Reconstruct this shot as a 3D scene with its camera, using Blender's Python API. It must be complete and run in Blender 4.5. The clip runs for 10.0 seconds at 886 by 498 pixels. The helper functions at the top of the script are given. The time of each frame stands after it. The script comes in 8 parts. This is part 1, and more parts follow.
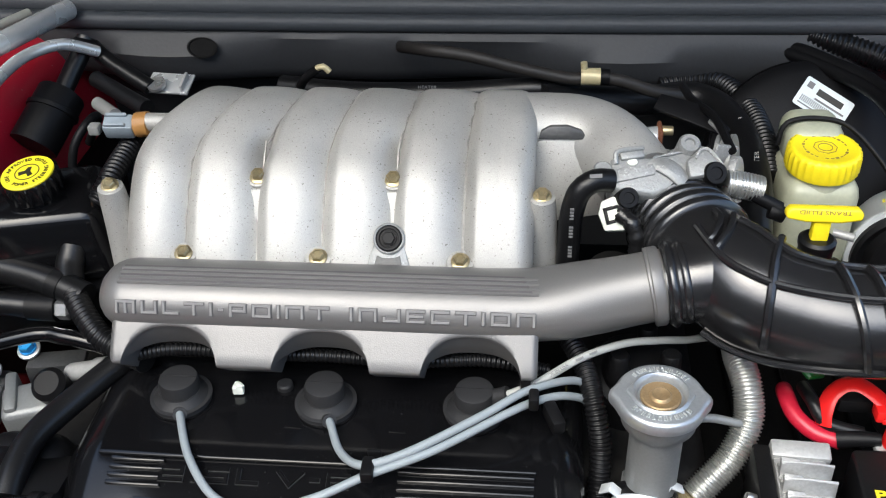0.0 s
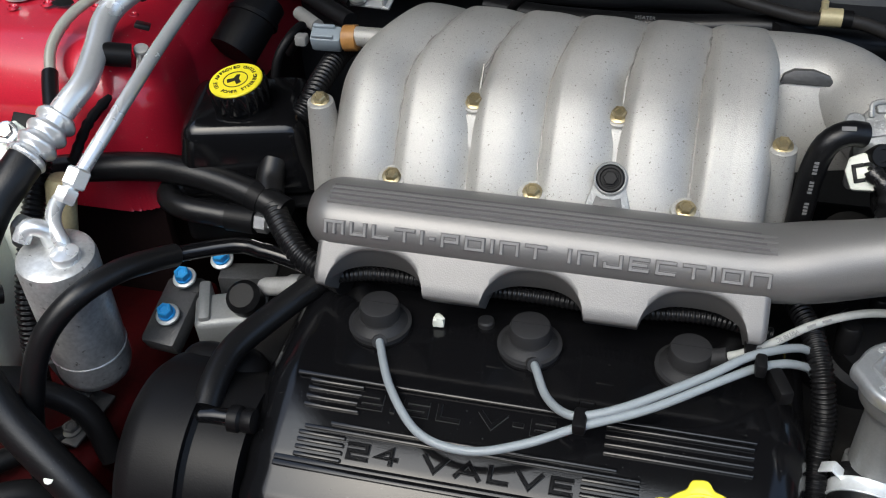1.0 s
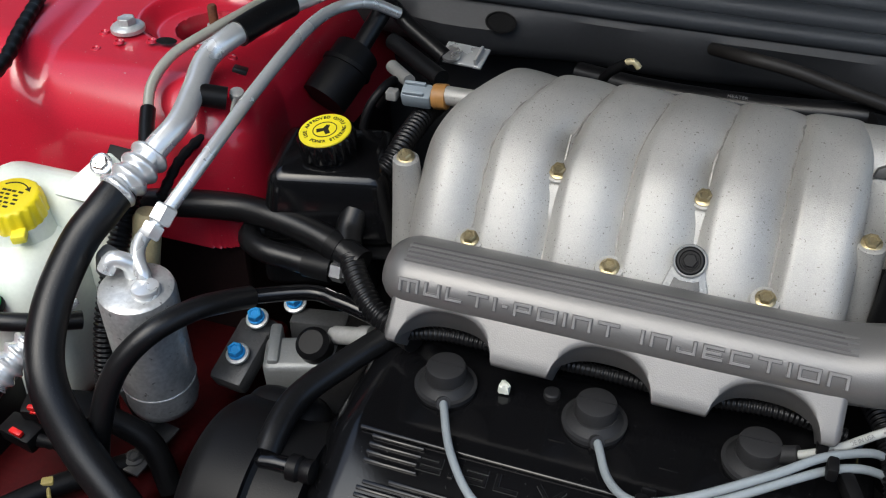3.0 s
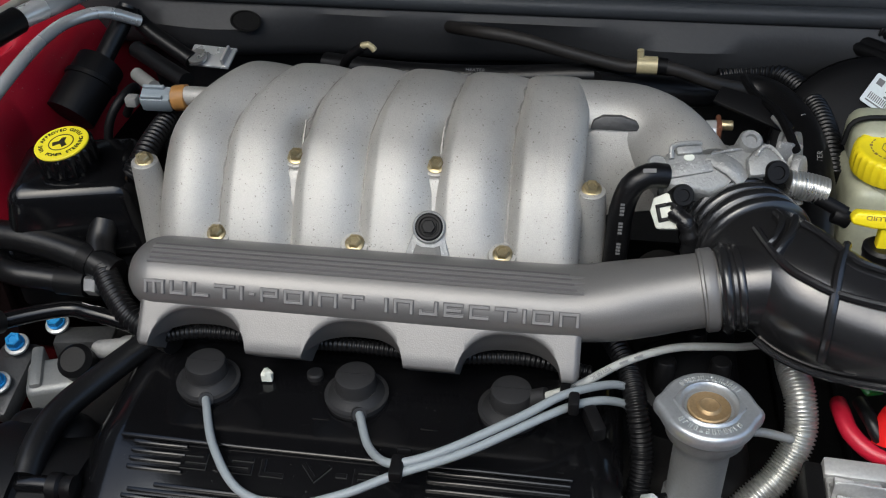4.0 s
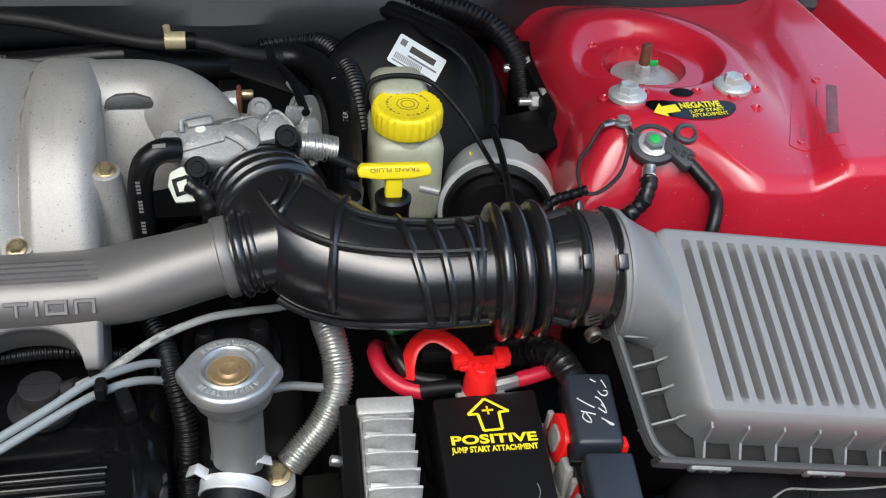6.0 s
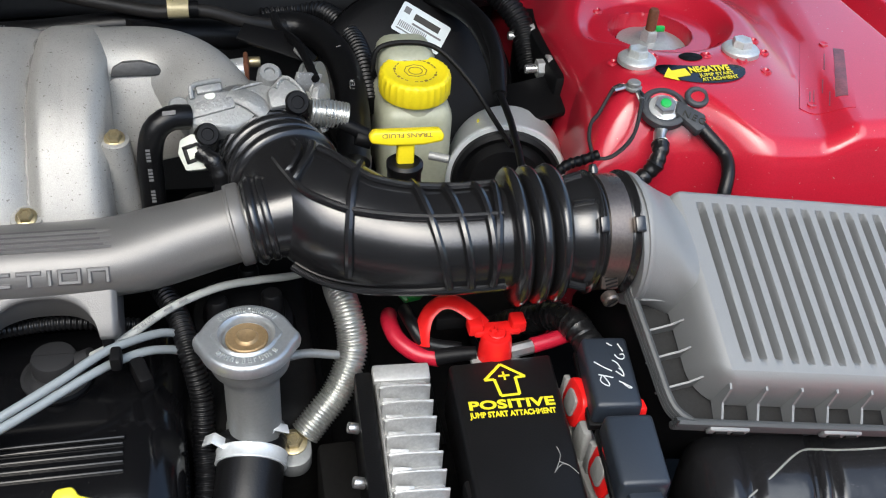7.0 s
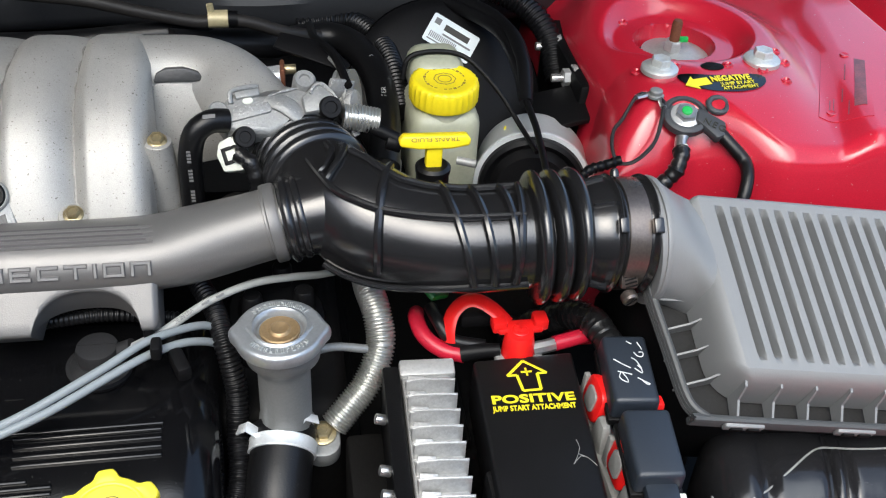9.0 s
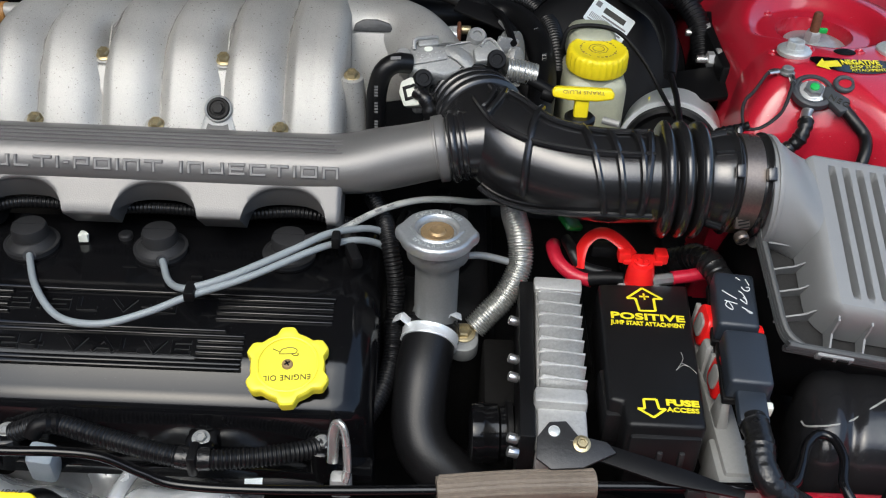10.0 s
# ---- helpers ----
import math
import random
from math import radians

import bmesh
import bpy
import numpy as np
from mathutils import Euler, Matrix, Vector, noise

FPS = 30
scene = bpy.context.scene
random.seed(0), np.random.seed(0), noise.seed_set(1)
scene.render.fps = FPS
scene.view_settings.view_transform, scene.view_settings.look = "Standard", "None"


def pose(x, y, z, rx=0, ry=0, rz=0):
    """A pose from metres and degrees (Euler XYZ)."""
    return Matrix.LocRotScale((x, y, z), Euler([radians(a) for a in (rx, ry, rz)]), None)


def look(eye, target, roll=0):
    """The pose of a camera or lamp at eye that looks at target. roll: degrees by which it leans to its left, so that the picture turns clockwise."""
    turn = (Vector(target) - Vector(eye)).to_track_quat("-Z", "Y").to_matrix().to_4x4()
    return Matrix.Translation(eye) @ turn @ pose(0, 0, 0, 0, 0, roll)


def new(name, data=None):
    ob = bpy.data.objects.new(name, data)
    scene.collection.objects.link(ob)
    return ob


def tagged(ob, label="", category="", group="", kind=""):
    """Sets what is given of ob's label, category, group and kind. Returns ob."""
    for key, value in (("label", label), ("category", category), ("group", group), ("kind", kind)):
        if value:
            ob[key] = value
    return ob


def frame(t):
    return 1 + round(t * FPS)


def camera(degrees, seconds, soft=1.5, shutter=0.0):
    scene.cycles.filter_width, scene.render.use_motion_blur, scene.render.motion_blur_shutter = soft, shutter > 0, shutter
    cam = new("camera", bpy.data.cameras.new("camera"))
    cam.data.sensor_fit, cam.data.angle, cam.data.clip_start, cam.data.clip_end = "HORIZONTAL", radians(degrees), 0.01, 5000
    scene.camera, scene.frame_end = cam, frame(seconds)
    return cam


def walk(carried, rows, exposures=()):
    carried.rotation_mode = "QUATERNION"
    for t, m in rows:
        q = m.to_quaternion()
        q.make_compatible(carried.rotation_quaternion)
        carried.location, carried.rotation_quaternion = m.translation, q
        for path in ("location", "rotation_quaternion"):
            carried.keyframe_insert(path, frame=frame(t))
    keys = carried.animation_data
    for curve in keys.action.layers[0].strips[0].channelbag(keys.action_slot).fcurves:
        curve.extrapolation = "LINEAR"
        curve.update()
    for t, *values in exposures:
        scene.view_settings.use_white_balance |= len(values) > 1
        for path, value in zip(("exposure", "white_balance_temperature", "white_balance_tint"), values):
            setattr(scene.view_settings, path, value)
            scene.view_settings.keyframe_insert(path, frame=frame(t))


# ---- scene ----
cam = camera(48, 10.0, 1.15)
PATH = [
    (0, (0.1479, -0.5083, 0.4949), (0.0926, -0.0258, 0.1426), -2.17),
    (0.5, (0.0940, -0.4938, 0.4822), (0.0036, -0.0181, 0.1279), -0.43),
    (1, (0.0712, -0.4860, 0.4779), (-0.0485, -0.0404, 0.0943), -2.46),
    (1.5, (0.0515, -0.4751, 0.4913), (-0.1011, -0.0445, 0.1023), -2.68),
    (1.8, (0.0525, -0.4773, 0.4724), (-0.1342, -0.0417, 0.1044), -2.26),
    (2, (0.0465, -0.4639, 0.4931), (-0.1347, -0.0415, 0.1075), -1.85),
    (2.2, (0.0503, -0.4593, 0.4962), (-0.1363, -0.0402, 0.1095), -2.21),
    (3.3, (0.0797, -0.4829, 0.4865), (-0.0638, -0.0220, 0.1301), -0.58),
    (3.5, (0.0957, -0.4840, 0.4803), (-0.0315, -0.0179, 0.1245), -0.98),
    (4, (0.1424, -0.4798, 0.4811), (0.0646, -0.0064, 0.1208), -1.36),
    (4.5, (0.1963, -0.4884, 0.4749), (0.1862, -0.0056, 0.1189), -1.23),
    (5, (0.2287, -0.5007, 0.4751), (0.2864, -0.0187, 0.1224), -0.81),
    (5.5, (0.2383, -0.4932, 0.4784), (0.3227, -0.0300, 0.1064), 1.66),
    (5.7, (0.2591, -0.4923, 0.4852), (0.3563, -0.0271, 0.1189), 4.04),
    (6.8, (0.2388, -0.4877, 0.4774), (0.3546, -0.0322, 0.1045), 5.00),
    (7, (0.2354, -0.4904, 0.4721), (0.3509, -0.0359, 0.0978), 5.04),
    (7.5, (0.2329, -0.4948, 0.4692), (0.3462, -0.0360, 0.0995), 5.38),
    (8, (0.2337, -0.4928, 0.4705), (0.3427, -0.0421, 0.0897), 6.21),
    (8.5, (0.2332, -0.4953, 0.4751), (0.3432, -0.0434, 0.0961), 5.61),
    (9, (0.2344, -0.5185, 0.4807), (0.3312, -0.0550, 0.1122), 4.08),
    (9.5, (0.2291, -0.5876, 0.4841), (0.2887, -0.1043, 0.1337), 3.47),
    (10, (0.2303, -0.6656, 0.4922), (0.2349, -0.1853, 0.1327), 2.70),
]
EXPOSURE = [(0, 0.82), (0.5, 0.65), (1, 0.41), (2.2, 0.37), (3.3, 0.24), (4, 0.15), (4.5, 0.06), (5.5, 0.24), (6.8, 0.55), (9, 0.63), (9.5, 0.56), (10, 0.32)]
walk(cam, [(t, look(eye, target, roll)) for t, eye, target, roll in PATH], [(t, stops, 6080, 4) for t, stops in EXPOSURE])

# ---- light: bright overcast sky, open hood shading the back of the bay ----
world = bpy.data.worlds.new("world")
scene.world = world
world.use_nodes = True
wn, wl = world.node_tree.nodes, world.node_tree.links
sky = wn.new("ShaderNodeTexSky")
sky.sky_type, sky.sun_disc = "NISHITA", False
sky.sun_elevation, sky.sun_rotation = radians(56), radians(205)
sky.air_density, sky.dust_density = 1.0, 4.0
wl.new(sky.outputs[0], wn["Background"].inputs[0])
wn["Background"].inputs[1].default_value = 0.25
sun_data = bpy.data.lights.new("sun", "SUN")
sun_data.energy, sun_data.angle, sun_data.color = 1.45, radians(62), (1.0, 0.99, 0.98)
sun = new("sun", sun_data)
sun.matrix_world = look((-0.10, -0.88, 2.36), (0.0, 0.0, 0.0))


# ---- materials ----
def mat(name, base, rough=0.5, metal=0.0, var=0.25, scale=60.0, bump=0.15, bscale=400.0, coat=0.0, spots=None, rvar=0.12, tint=None, trans=0.0, spec=0.5):
    m = bpy.data.materials.new(name)
    m.use_nodes = True
    n, l = m.node_tree.nodes, m.node_tree.links
    b = n["Principled BSDF"]
    b.inputs["Metallic"].default_value = metal
    b.inputs["Specular IOR Level"].default_value = spec
    b.inputs["Coat Weight"].default_value = coat
    b.inputs["Coat Roughness"].default_value = 0.07
    b.inputs["Transmission Weight"].default_value = trans
    tc = n.new("ShaderNodeTexCoord")
    big = n.new("ShaderNodeTexNoise")
    big.inputs["Scale"].default_value, big.inputs["Detail"].default_value = scale * 0.25, 5
    fine = n.new("ShaderNodeTexNoise")
    fine.inputs["Scale"].default_value, fine.inputs["Detail"].default_value = bscale, 4
    for t in (big, fine):
        l.new(tc.outputs["Object"], t.inputs["Vector"])
    mixn = n.new("ShaderNodeMix")
    mixn.data_type = "FLOAT"
    mixn.inputs[0].default_value = 0.4
    l.new(big.outputs["Fac"], mixn.inputs[2])
    l.new(fine.outputs["Fac"], mixn.inputs[3])
    ramp = n.new("ShaderNodeValToRGB")
    lo = tuple(c * (1 - var) for c in base)
    hi = tuple(min(1, c * (1 + var)) for c in (tint or base))
    ramp.color_ramp.elements[0].position, ramp.color_ramp.elements[0].color = 0.3, (*lo, 1)
    ramp.color_ramp.elements[1].position, ramp.color_ramp.elements[1].color = 0.7, (*hi, 1)
    l.new(mixn.outputs[0], ramp.inputs[0])
    color = ramp.outputs[0]
    if spots:
        sc, amount, col = spots
        vor = n.new("ShaderNodeTexNoise")
        vor.inputs["Scale"].default_value, vor.inputs["Detail"].default_value = sc, 3
        l.new(tc.outputs["Object"], vor.inputs["Vector"])
        cut = n.new("ShaderNodeValToRGB")
        cut.color_ramp.elements[0].position, cut.color_ramp.elements[1].position = 0.66 - amount, 0.70 - amount
        l.new(vor.outputs["Fac"], cut.inputs[0])
        mx = n.new("ShaderNodeMix")
        mx.data_type = "RGBA"
        l.new(cut.outputs[0], mx.inputs[0])
        l.new(color, mx.inputs[6])
        mx.inputs[7].default_value = (*col, 1)
        color = mx.outputs[2]
    l.new(color, b.inputs["Base Color"])
    rr = n.new("ShaderNodeMapRange")
    rr.inputs["To Min"].default_value, rr.inputs["To Max"].default_value = max(0.03, rough - rvar), min(1, rough + rvar)
    l.new(big.outputs["Fac"], rr.inputs["Value"])
    l.new(rr.outputs[0], b.inputs["Roughness"])
    if bump:
        bp = n.new("ShaderNodeBump")
        bp.inputs["Strength"].default_value, bp.inputs["Distance"].default_value = bump, 0.0012
        l.new(fine.outputs["Fac"], bp.inputs["Height"])
        l.new(bp.outputs[0], b.inputs["Normal"])
    return m


CAST = mat("cast_aluminium", (0.41, 0.403, 0.38), 0.47, 0.38, 0.26, 60, 0.24, 1400, spots=(620, 0.006, (0.18, 0.17, 0.15)))
SKIRT = mat("silver_paint", (0.155, 0.152, 0.149), 0.42, 0.45, 0.08, 40, 0.15, 1200)
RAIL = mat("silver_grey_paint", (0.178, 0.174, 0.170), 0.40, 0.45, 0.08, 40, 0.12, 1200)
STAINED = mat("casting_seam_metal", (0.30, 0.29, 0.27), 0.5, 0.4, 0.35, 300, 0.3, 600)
# Tube paint lightened so that the letter faces look as lit as the tube.
LETTER = mat("lightened_silver_paint", (0.26, 0.255, 0.25), 0.48, 0.3, 0.08, 40, 0.1, 1200)
# Darker copy of the tube paint, for shade in grooves and round letters.
RAIL_DARK = mat("shaded_silver_grey", (0.12, 0.115, 0.115), 0.5, 0.3, 0.08, 40, 0.1, 1200)
COVER = mat("black_gloss_plastic", (0.004, 0.004, 0.0045), 0.12, 0, 0.3, 30, 0.03, 900, spec=0.36, rvar=0.04, spots=(650, -0.030, (0.03, 0.03, 0.029)))
RUBBER = mat("black_rubber", (0.006, 0.006, 0.0065), 0.34, 0, 0.3, 40, 0.12, 600, spec=0.34, spots=(500, -0.02, (0.03, 0.03, 0.029)))
HOSE = mat("intake_rubber", (0.012, 0.012, 0.0128), 0.22, 0, 0.25, 40, 0.05, 700, spec=0.85, rvar=0.07)
LOOM = mat("corrugated_loom", (0.006, 0.006, 0.0065), 0.34, 0, 0.3, 60, 0.05, 600, spec=0.35)
BLACK = mat("matte_black_plastic", (0.005, 0.005, 0.0055), 0.45, 0, 0.3, 40, 0.1, 700, spec=0.17)
TAPE = mat("glossy_black_tape", (0.008, 0.008, 0.0085), 0.28, 0, 0.3, 60, 0.5, 260, spec=0.45)
# Near-black for greasy metal; also paints shade into slots, gaps and holes.
SHADE = mat("greasy_metal_and_shade", (0.006, 0.0057, 0.0054), 0.7, 0.1, 0.5, 30, 0.3, 200, spec=0.15)
LUG = mat("slate_moulded_plastic", (0.050, 0.054, 0.060), 0.5, 0, 0.15, 60, 0.1, 700, spec=0.4)
BOOT = mat("grey_boot_rubber", (0.018, 0.018, 0.019), 0.55, 0, 0.2, 50, 0.1, 700, spec=0.3)
WIRE = mat("grey_blue_silicone", (0.24, 0.268, 0.284), 0.45, 0, 0.08, 40, 0.05, 500)
WIRE_OLD = mat("pale_grey_silicone", (0.36, 0.37, 0.35), 0.5, 0, 0.1, 40, 0.05, 500)
ZINC = mat("zinc_plated_steel", (0.58, 0.58, 0.58), 0.30, 0.9, 0.12, 60, 0.1, 500)
CAP_STEEL = mat("stamped_cap_steel", (0.44, 0.46, 0.475), 0.36, 0.7, 0.15, 120, 0.12, 500)
BRASS = mat("aged_brass", (0.36, 0.25, 0.13), 0.45, 0.6, 0.3, 60, 0.2, 400)
GOLD = mat("yellow_zinc_bolt", (0.44, 0.37, 0.22), 0.34, 0.8, 0.25, 200, 0.15, 600)
CLAMP = mat("bright_spring_steel", (0.70, 0.73, 0.74), 0.32, 0.35, 0.1, 60, 0.1, 500)
PALE_VALVE = mat("pale_tan_plastic", (0.50, 0.43, 0.25), 0.4, 0.2, 0.15, 60, 0.1, 400)
FADED_HOSE = mat("faded_brown_hose", (0.021, 0.019, 0.0175), 0.5, 0, 0.3, 60, 0.1, 500, spec=0.3)
# Body red darkened: the deep bay's shade is put into the colour.
SHADED_RED = mat("shaded_red_paint", (0.040, 0.0005, 0.0012), 0.6, 0, 0.5, 30, 0.2, 200, spec=0.2)
# Near-black red-brown that holds the shade under the left tower.
SHADED_LINING = mat("shaded_lining", (0.011, 0.005, 0.0045), 0.7, 0, 0.5, 30, 0.3, 200, spec=0.15)
PIPE_GREY = mat("olive_silver_paint", (0.42, 0.42, 0.36), 0.35, 0.3, 0.1, 60, 0.1, 500)
BRACKET = mat("dark_painted_steel", (0.07, 0.07, 0.07), 0.45, 0.3, 0.3, 60, 0.2, 400)
DARK_STEEL = mat("black_painted_steel", (0.028, 0.028, 0.029), 0.4, 0.2, 0.3, 60, 0.2, 400)
THROTTLE = mat("throttle_casting", (0.30, 0.305, 0.30), 0.48, 0.35, 0.2, 120, 0.45, 500, spots=(420, 0.0, (0.45, 0.45, 0.44)))
BAND = mat("stained_band_steel", (0.19, 0.16, 0.14), 0.32, 0.8, 0.3, 80, 0.1, 500)
DRIER = mat("scuffed_aluminium", (0.52, 0.525, 0.52), 0.36, 0.6, 0.35, 90, 0.2, 300, spots=(160, 0.0, (0.24, 0.24, 0.235)))
ROUGH = mat("rough_casting", (0.34, 0.34, 0.33), 0.5, 0.35, 0.3, 120, 0.7, 350, spots=(500, 0.04, (0.55, 0.55, 0.54)))
STEEL = mat("bright_steel", (0.62, 0.61, 0.59), 0.28, 0.8, 0.15, 60, 0.1, 500)
STAINLESS = mat("stainless_flex", (0.62, 0.62, 0.595), 0.31, 0.85, 0.15, 60, 0.1, 500)
ALU = mat("bare_aluminium", (0.76, 0.77, 0.765), 0.27, 0.6, 0.06, 90, 0.0, 420, rvar=0.04)
ALU_DULL = mat("dull_aluminium", (0.40, 0.40, 0.39), 0.46, 0.4, 0.2, 60, 0.3, 400)
FIN = mat("bright_cast_fin", (0.52, 0.52, 0.51), 0.36, 0.6, 0.25, 120, 0.25, 400)
NECK = mat("grey_cast_housing", (0.25, 0.255, 0.25), 0.5, 0.4, 0.12, 60, 0.2, 500)
YELLOW = mat("yellow_plastic", (0.93, 0.75, 0.015), 0.38, 0, 0.06, 40, 0.05, 500)
YELLOW_OLD = mat("pale_yellow_plastic", (0.92, 0.80, 0.05), 0.42, 0, 0.1, 60, 0.08, 500)
YELLOW_INK = mat("yellow_ink", (0.80, 0.68, 0.02), 0.5, 0, 0.03, 40, 0)
BLACK_INK = mat("black_ink", (0.02, 0.018, 0.01), 0.5, 0, 0.05, 40, 0)
WHITE_INK = mat("white_ink", (0.6, 0.62, 0.62), 0.6, 0, 0.1, 300, 0)
GREY_INK = mat("grey_ink", (0.16, 0.16, 0.16), 0.6, 0, 0.1, 300, 0)
RESERVOIR = mat("milky_plastic", (0.44, 0.45, 0.33), 0.4, 0, 0.15, 30, 0.08, 300)
TANK = mat("white_tank_plastic", (0.70, 0.74, 0.66), 0.42, 0, 0.08, 20, 0.08, 300)
FADED_INK = mat("faded_print", (0.17, 0.055, 0.065), 0.5, 0, 0.5, 300, 0.1, 500)
RED = mat("red_car_paint", (0.465, 0.013, 0.032), 0.34, 0.0, 0.22, 14, 0.02, 900, coat=1.0, spec=0.2, spots=(330, -0.045, (0.42, 0.20, 0.17)))
RED.node_tree.nodes["Principled BSDF"].inputs["Coat IOR"].default_value = 1.5
RED.node_tree.nodes["Principled BSDF"].inputs["Coat Roughness"].default_value = 0.13
DULL_ZINC = mat("dull_zinc_plating", (0.56, 0.58, 0.57), 0.42, 0.55, 0.2, 120, 0.2, 500)
CRIMSON = mat("crimson_cable", (0.42, 0.010, 0.030), 0.33, 0, 0.15, 60, 0.05, 400)
FUSE_BLACK = mat("satin_black_plastic", (0.007, 0.007, 0.0075), 0.36, 0, 0.3, 40, 0.12, 900, spec=0.25)
RED_PLASTIC = mat("red_plastic", (0.75, 0.012, 0.012), 0.35, 0, 0.08, 60, 0.05, 400)
GREY_BOX = mat("grey_plastic", (0.205, 0.21, 0.212), 0.42, 0, 0.06, 40, 0.15, 1500)
# Darker copy of the box grey: shade under the lid, for the rims.
GREY_RIM = mat("shaded_grey_plastic", (0.062, 0.066, 0.068), 0.45, 0, 0.08, 40, 0.15, 1500, spec=0.4)
# Box plastic darkened to hold the shade on the flange floor.
SHADED_RIM = mat("shaded_floor_plastic", (0.018, 0.018, 0.018), 0.7, 0, 0.35, 60, 0.3, 500, spec=0.2)
RESO = mat("glossy_moulded_plastic", (0.012, 0.012, 0.013), 0.20, 0, 0.3, 50, 0.35, 60, spec=0.55, rvar=0.08, spots=(700, -0.03, (0.05, 0.05, 0.05)))
PALE_SEAM = mat("pale_mould_seam", (0.26, 0.26, 0.25), 0.6, 0, 0.3, 200, 0.1, 500)
GREY_RELAY = mat("slate_plastic", (0.020, 0.026, 0.036), 0.42, 0, 0.1, 60, 0.08, 600)
GREY_LIGHT = mat("light_grey_plastic", (0.22, 0.22, 0.21), 0.5, 0, 0.12, 60, 0.1, 500)
BLUE = mat("blue_paint_mark", (0.03, 0.30, 0.68), 0.4, 0.2, 0.1, 60, 0.1, 400)
GREEN = mat("green_plastic", (0.03, 0.42, 0.08), 0.4, 0, 0.1, 60, 0.1, 400)
WHITE = mat("white_plastic", (0.68, 0.70, 0.62), 0.4, 0, 0.1, 60, 0.1, 400)
PAPER = mat("white_label", (0.72, 0.78, 0.78), 0.35, 0, 0.06, 60, 0)
FIREWALL = mat("dark_grey_panel", (0.032, 0.033, 0.035), 0.45, 0.0, 0.2, 12, 0.1, 300, spec=0.3)
SEAL = mat("seal_rubber", (0.042, 0.046, 0.051), 0.5, 0, 0.2, 20, 0.1, 400, spec=0.35)
RUST = mat("rusty_stud", (0.16, 0.06, 0.03), 0.7, 0.3, 0.4, 200, 0.4, 500)
SENSOR = mat("grey_connector", (0.25, 0.29, 0.32), 0.45, 0, 0.08, 80, 0.08, 500)
ASPHALT = mat("dark_ground", (0.03, 0.03, 0.03), 0.9, 0, 0.4, 20, 0.5, 100, spec=0.1)
WOODY = mat("ribbed_grip_sleeve", (0.16, 0.13, 0.10), 0.6, 0, 0.25, 80, 0.3, 300)


# ---- building helpers ----
def mesh_of(name, bm, material, smooth=True):
    bmesh.ops.recalc_face_normals(bm, faces=bm.faces)
    me = bpy.data.meshes.new(name)
    bm.to_mesh(me)
    bm.free()
    me.materials.append(material)
    if smooth:
        me.polygons.foreach_set("use_smooth", [True] * len(me.polygons))
        me.set_sharp_from_angle(angle=radians(38))
    return me


def part(name, bm, material, parent, label="", smooth=True):
    ob = new(name, mesh_of(name, bm, material, smooth))
    ob.parent = parent
    return tagged(ob, label)


def thing(name, label, category, group="", kind=""):
    ob = new(name)
    ob.empty_display_size = 0.02
    return tagged(ob, label, category, group, kind)


def solo(name, bm, material, label, category, group="", kind="", smooth=True):
    return tagged(new(name, mesh_of(name, bm, material, smooth)), label, category, group, kind)


def V(*a):
    return Vector(a)


def join(*bms):
    out = bms[0]
    for other in bms[1:]:
        me = bpy.data.meshes.new("tmp")
        other.to_mesh(me)
        other.free()
        out.from_mesh(me)
        bpy.data.meshes.remove(me)
    return out


def rbox(size, center=(0, 0, 0), bevel=0.002, m=None, seg=2, taper=None):
    """A rounded box; taper=(tx, ty) narrows its top."""
    bm = bmesh.new()
    bmesh.ops.create_cube(bm, size=1, matrix=Matrix.Diagonal((*size, 1)))
    if taper:
        for v in bm.verts:
            if v.co.z > 0:
                v.co.x *= taper[0]
                v.co.y *= taper[1]
    if bevel:
        bmesh.ops.bevel(bm, geom=bm.edges[:], offset=bevel, segments=seg, affect="EDGES", profile=0.5)
    bmesh.ops.translate(bm, verts=bm.verts, vec=center)
    if m is not None:
        bmesh.ops.transform(bm, matrix=m, verts=bm.verts)
    return bm


def frame_z(loc, z, x=(1, 0, 0)):
    """A pose at loc whose z axis runs along z."""
    z = Vector(z).normalized()
    x = Vector(x)
    y = z.cross(x)
    if y.length < 1e-4:
        y = z.cross(V(0, 1, 0))
    y.normalize()
    x = y.cross(z)
    return Matrix(((x.x, y.x, z.x, loc[0]), (x.y, y.y, z.y, loc[1]), (x.z, y.z, z.z, loc[2]), (0, 0, 0, 1)))


def lathe(profile, m=None, seg=32, wave=None):
    """Turns (radius, height) rows round z; wave(a, k) scales the radius by angle and row."""
    bm = bmesh.new()
    rings = []
    for k, (r, h) in enumerate(profile):
        rings.append([bm.verts.new((r * (wave(2 * math.pi * i / seg, k) if wave else 1) * math.cos(2 * math.pi * i / seg),
                                    r * (wave(2 * math.pi * i / seg, k) if wave else 1) * math.sin(2 * math.pi * i / seg), h)) for i in range(seg)])
    for a, b in zip(rings, rings[1:]):
        for i in range(seg):
            bm.faces.new((a[i], a[(i + 1) % seg], b[(i + 1) % seg], b[i]))
    if profile[0][0] > 1e-6:
        bm.faces.new(rings[0][::-1])
    if profile[-1][0] > 1e-6:
        bm.faces.new(rings[-1])
    bmesh.ops.remove_doubles(bm, verts=bm.verts, dist=1e-6)
    if m is not None:
        bmesh.ops.transform(bm, matrix=m, verts=bm.verts)
    return bm


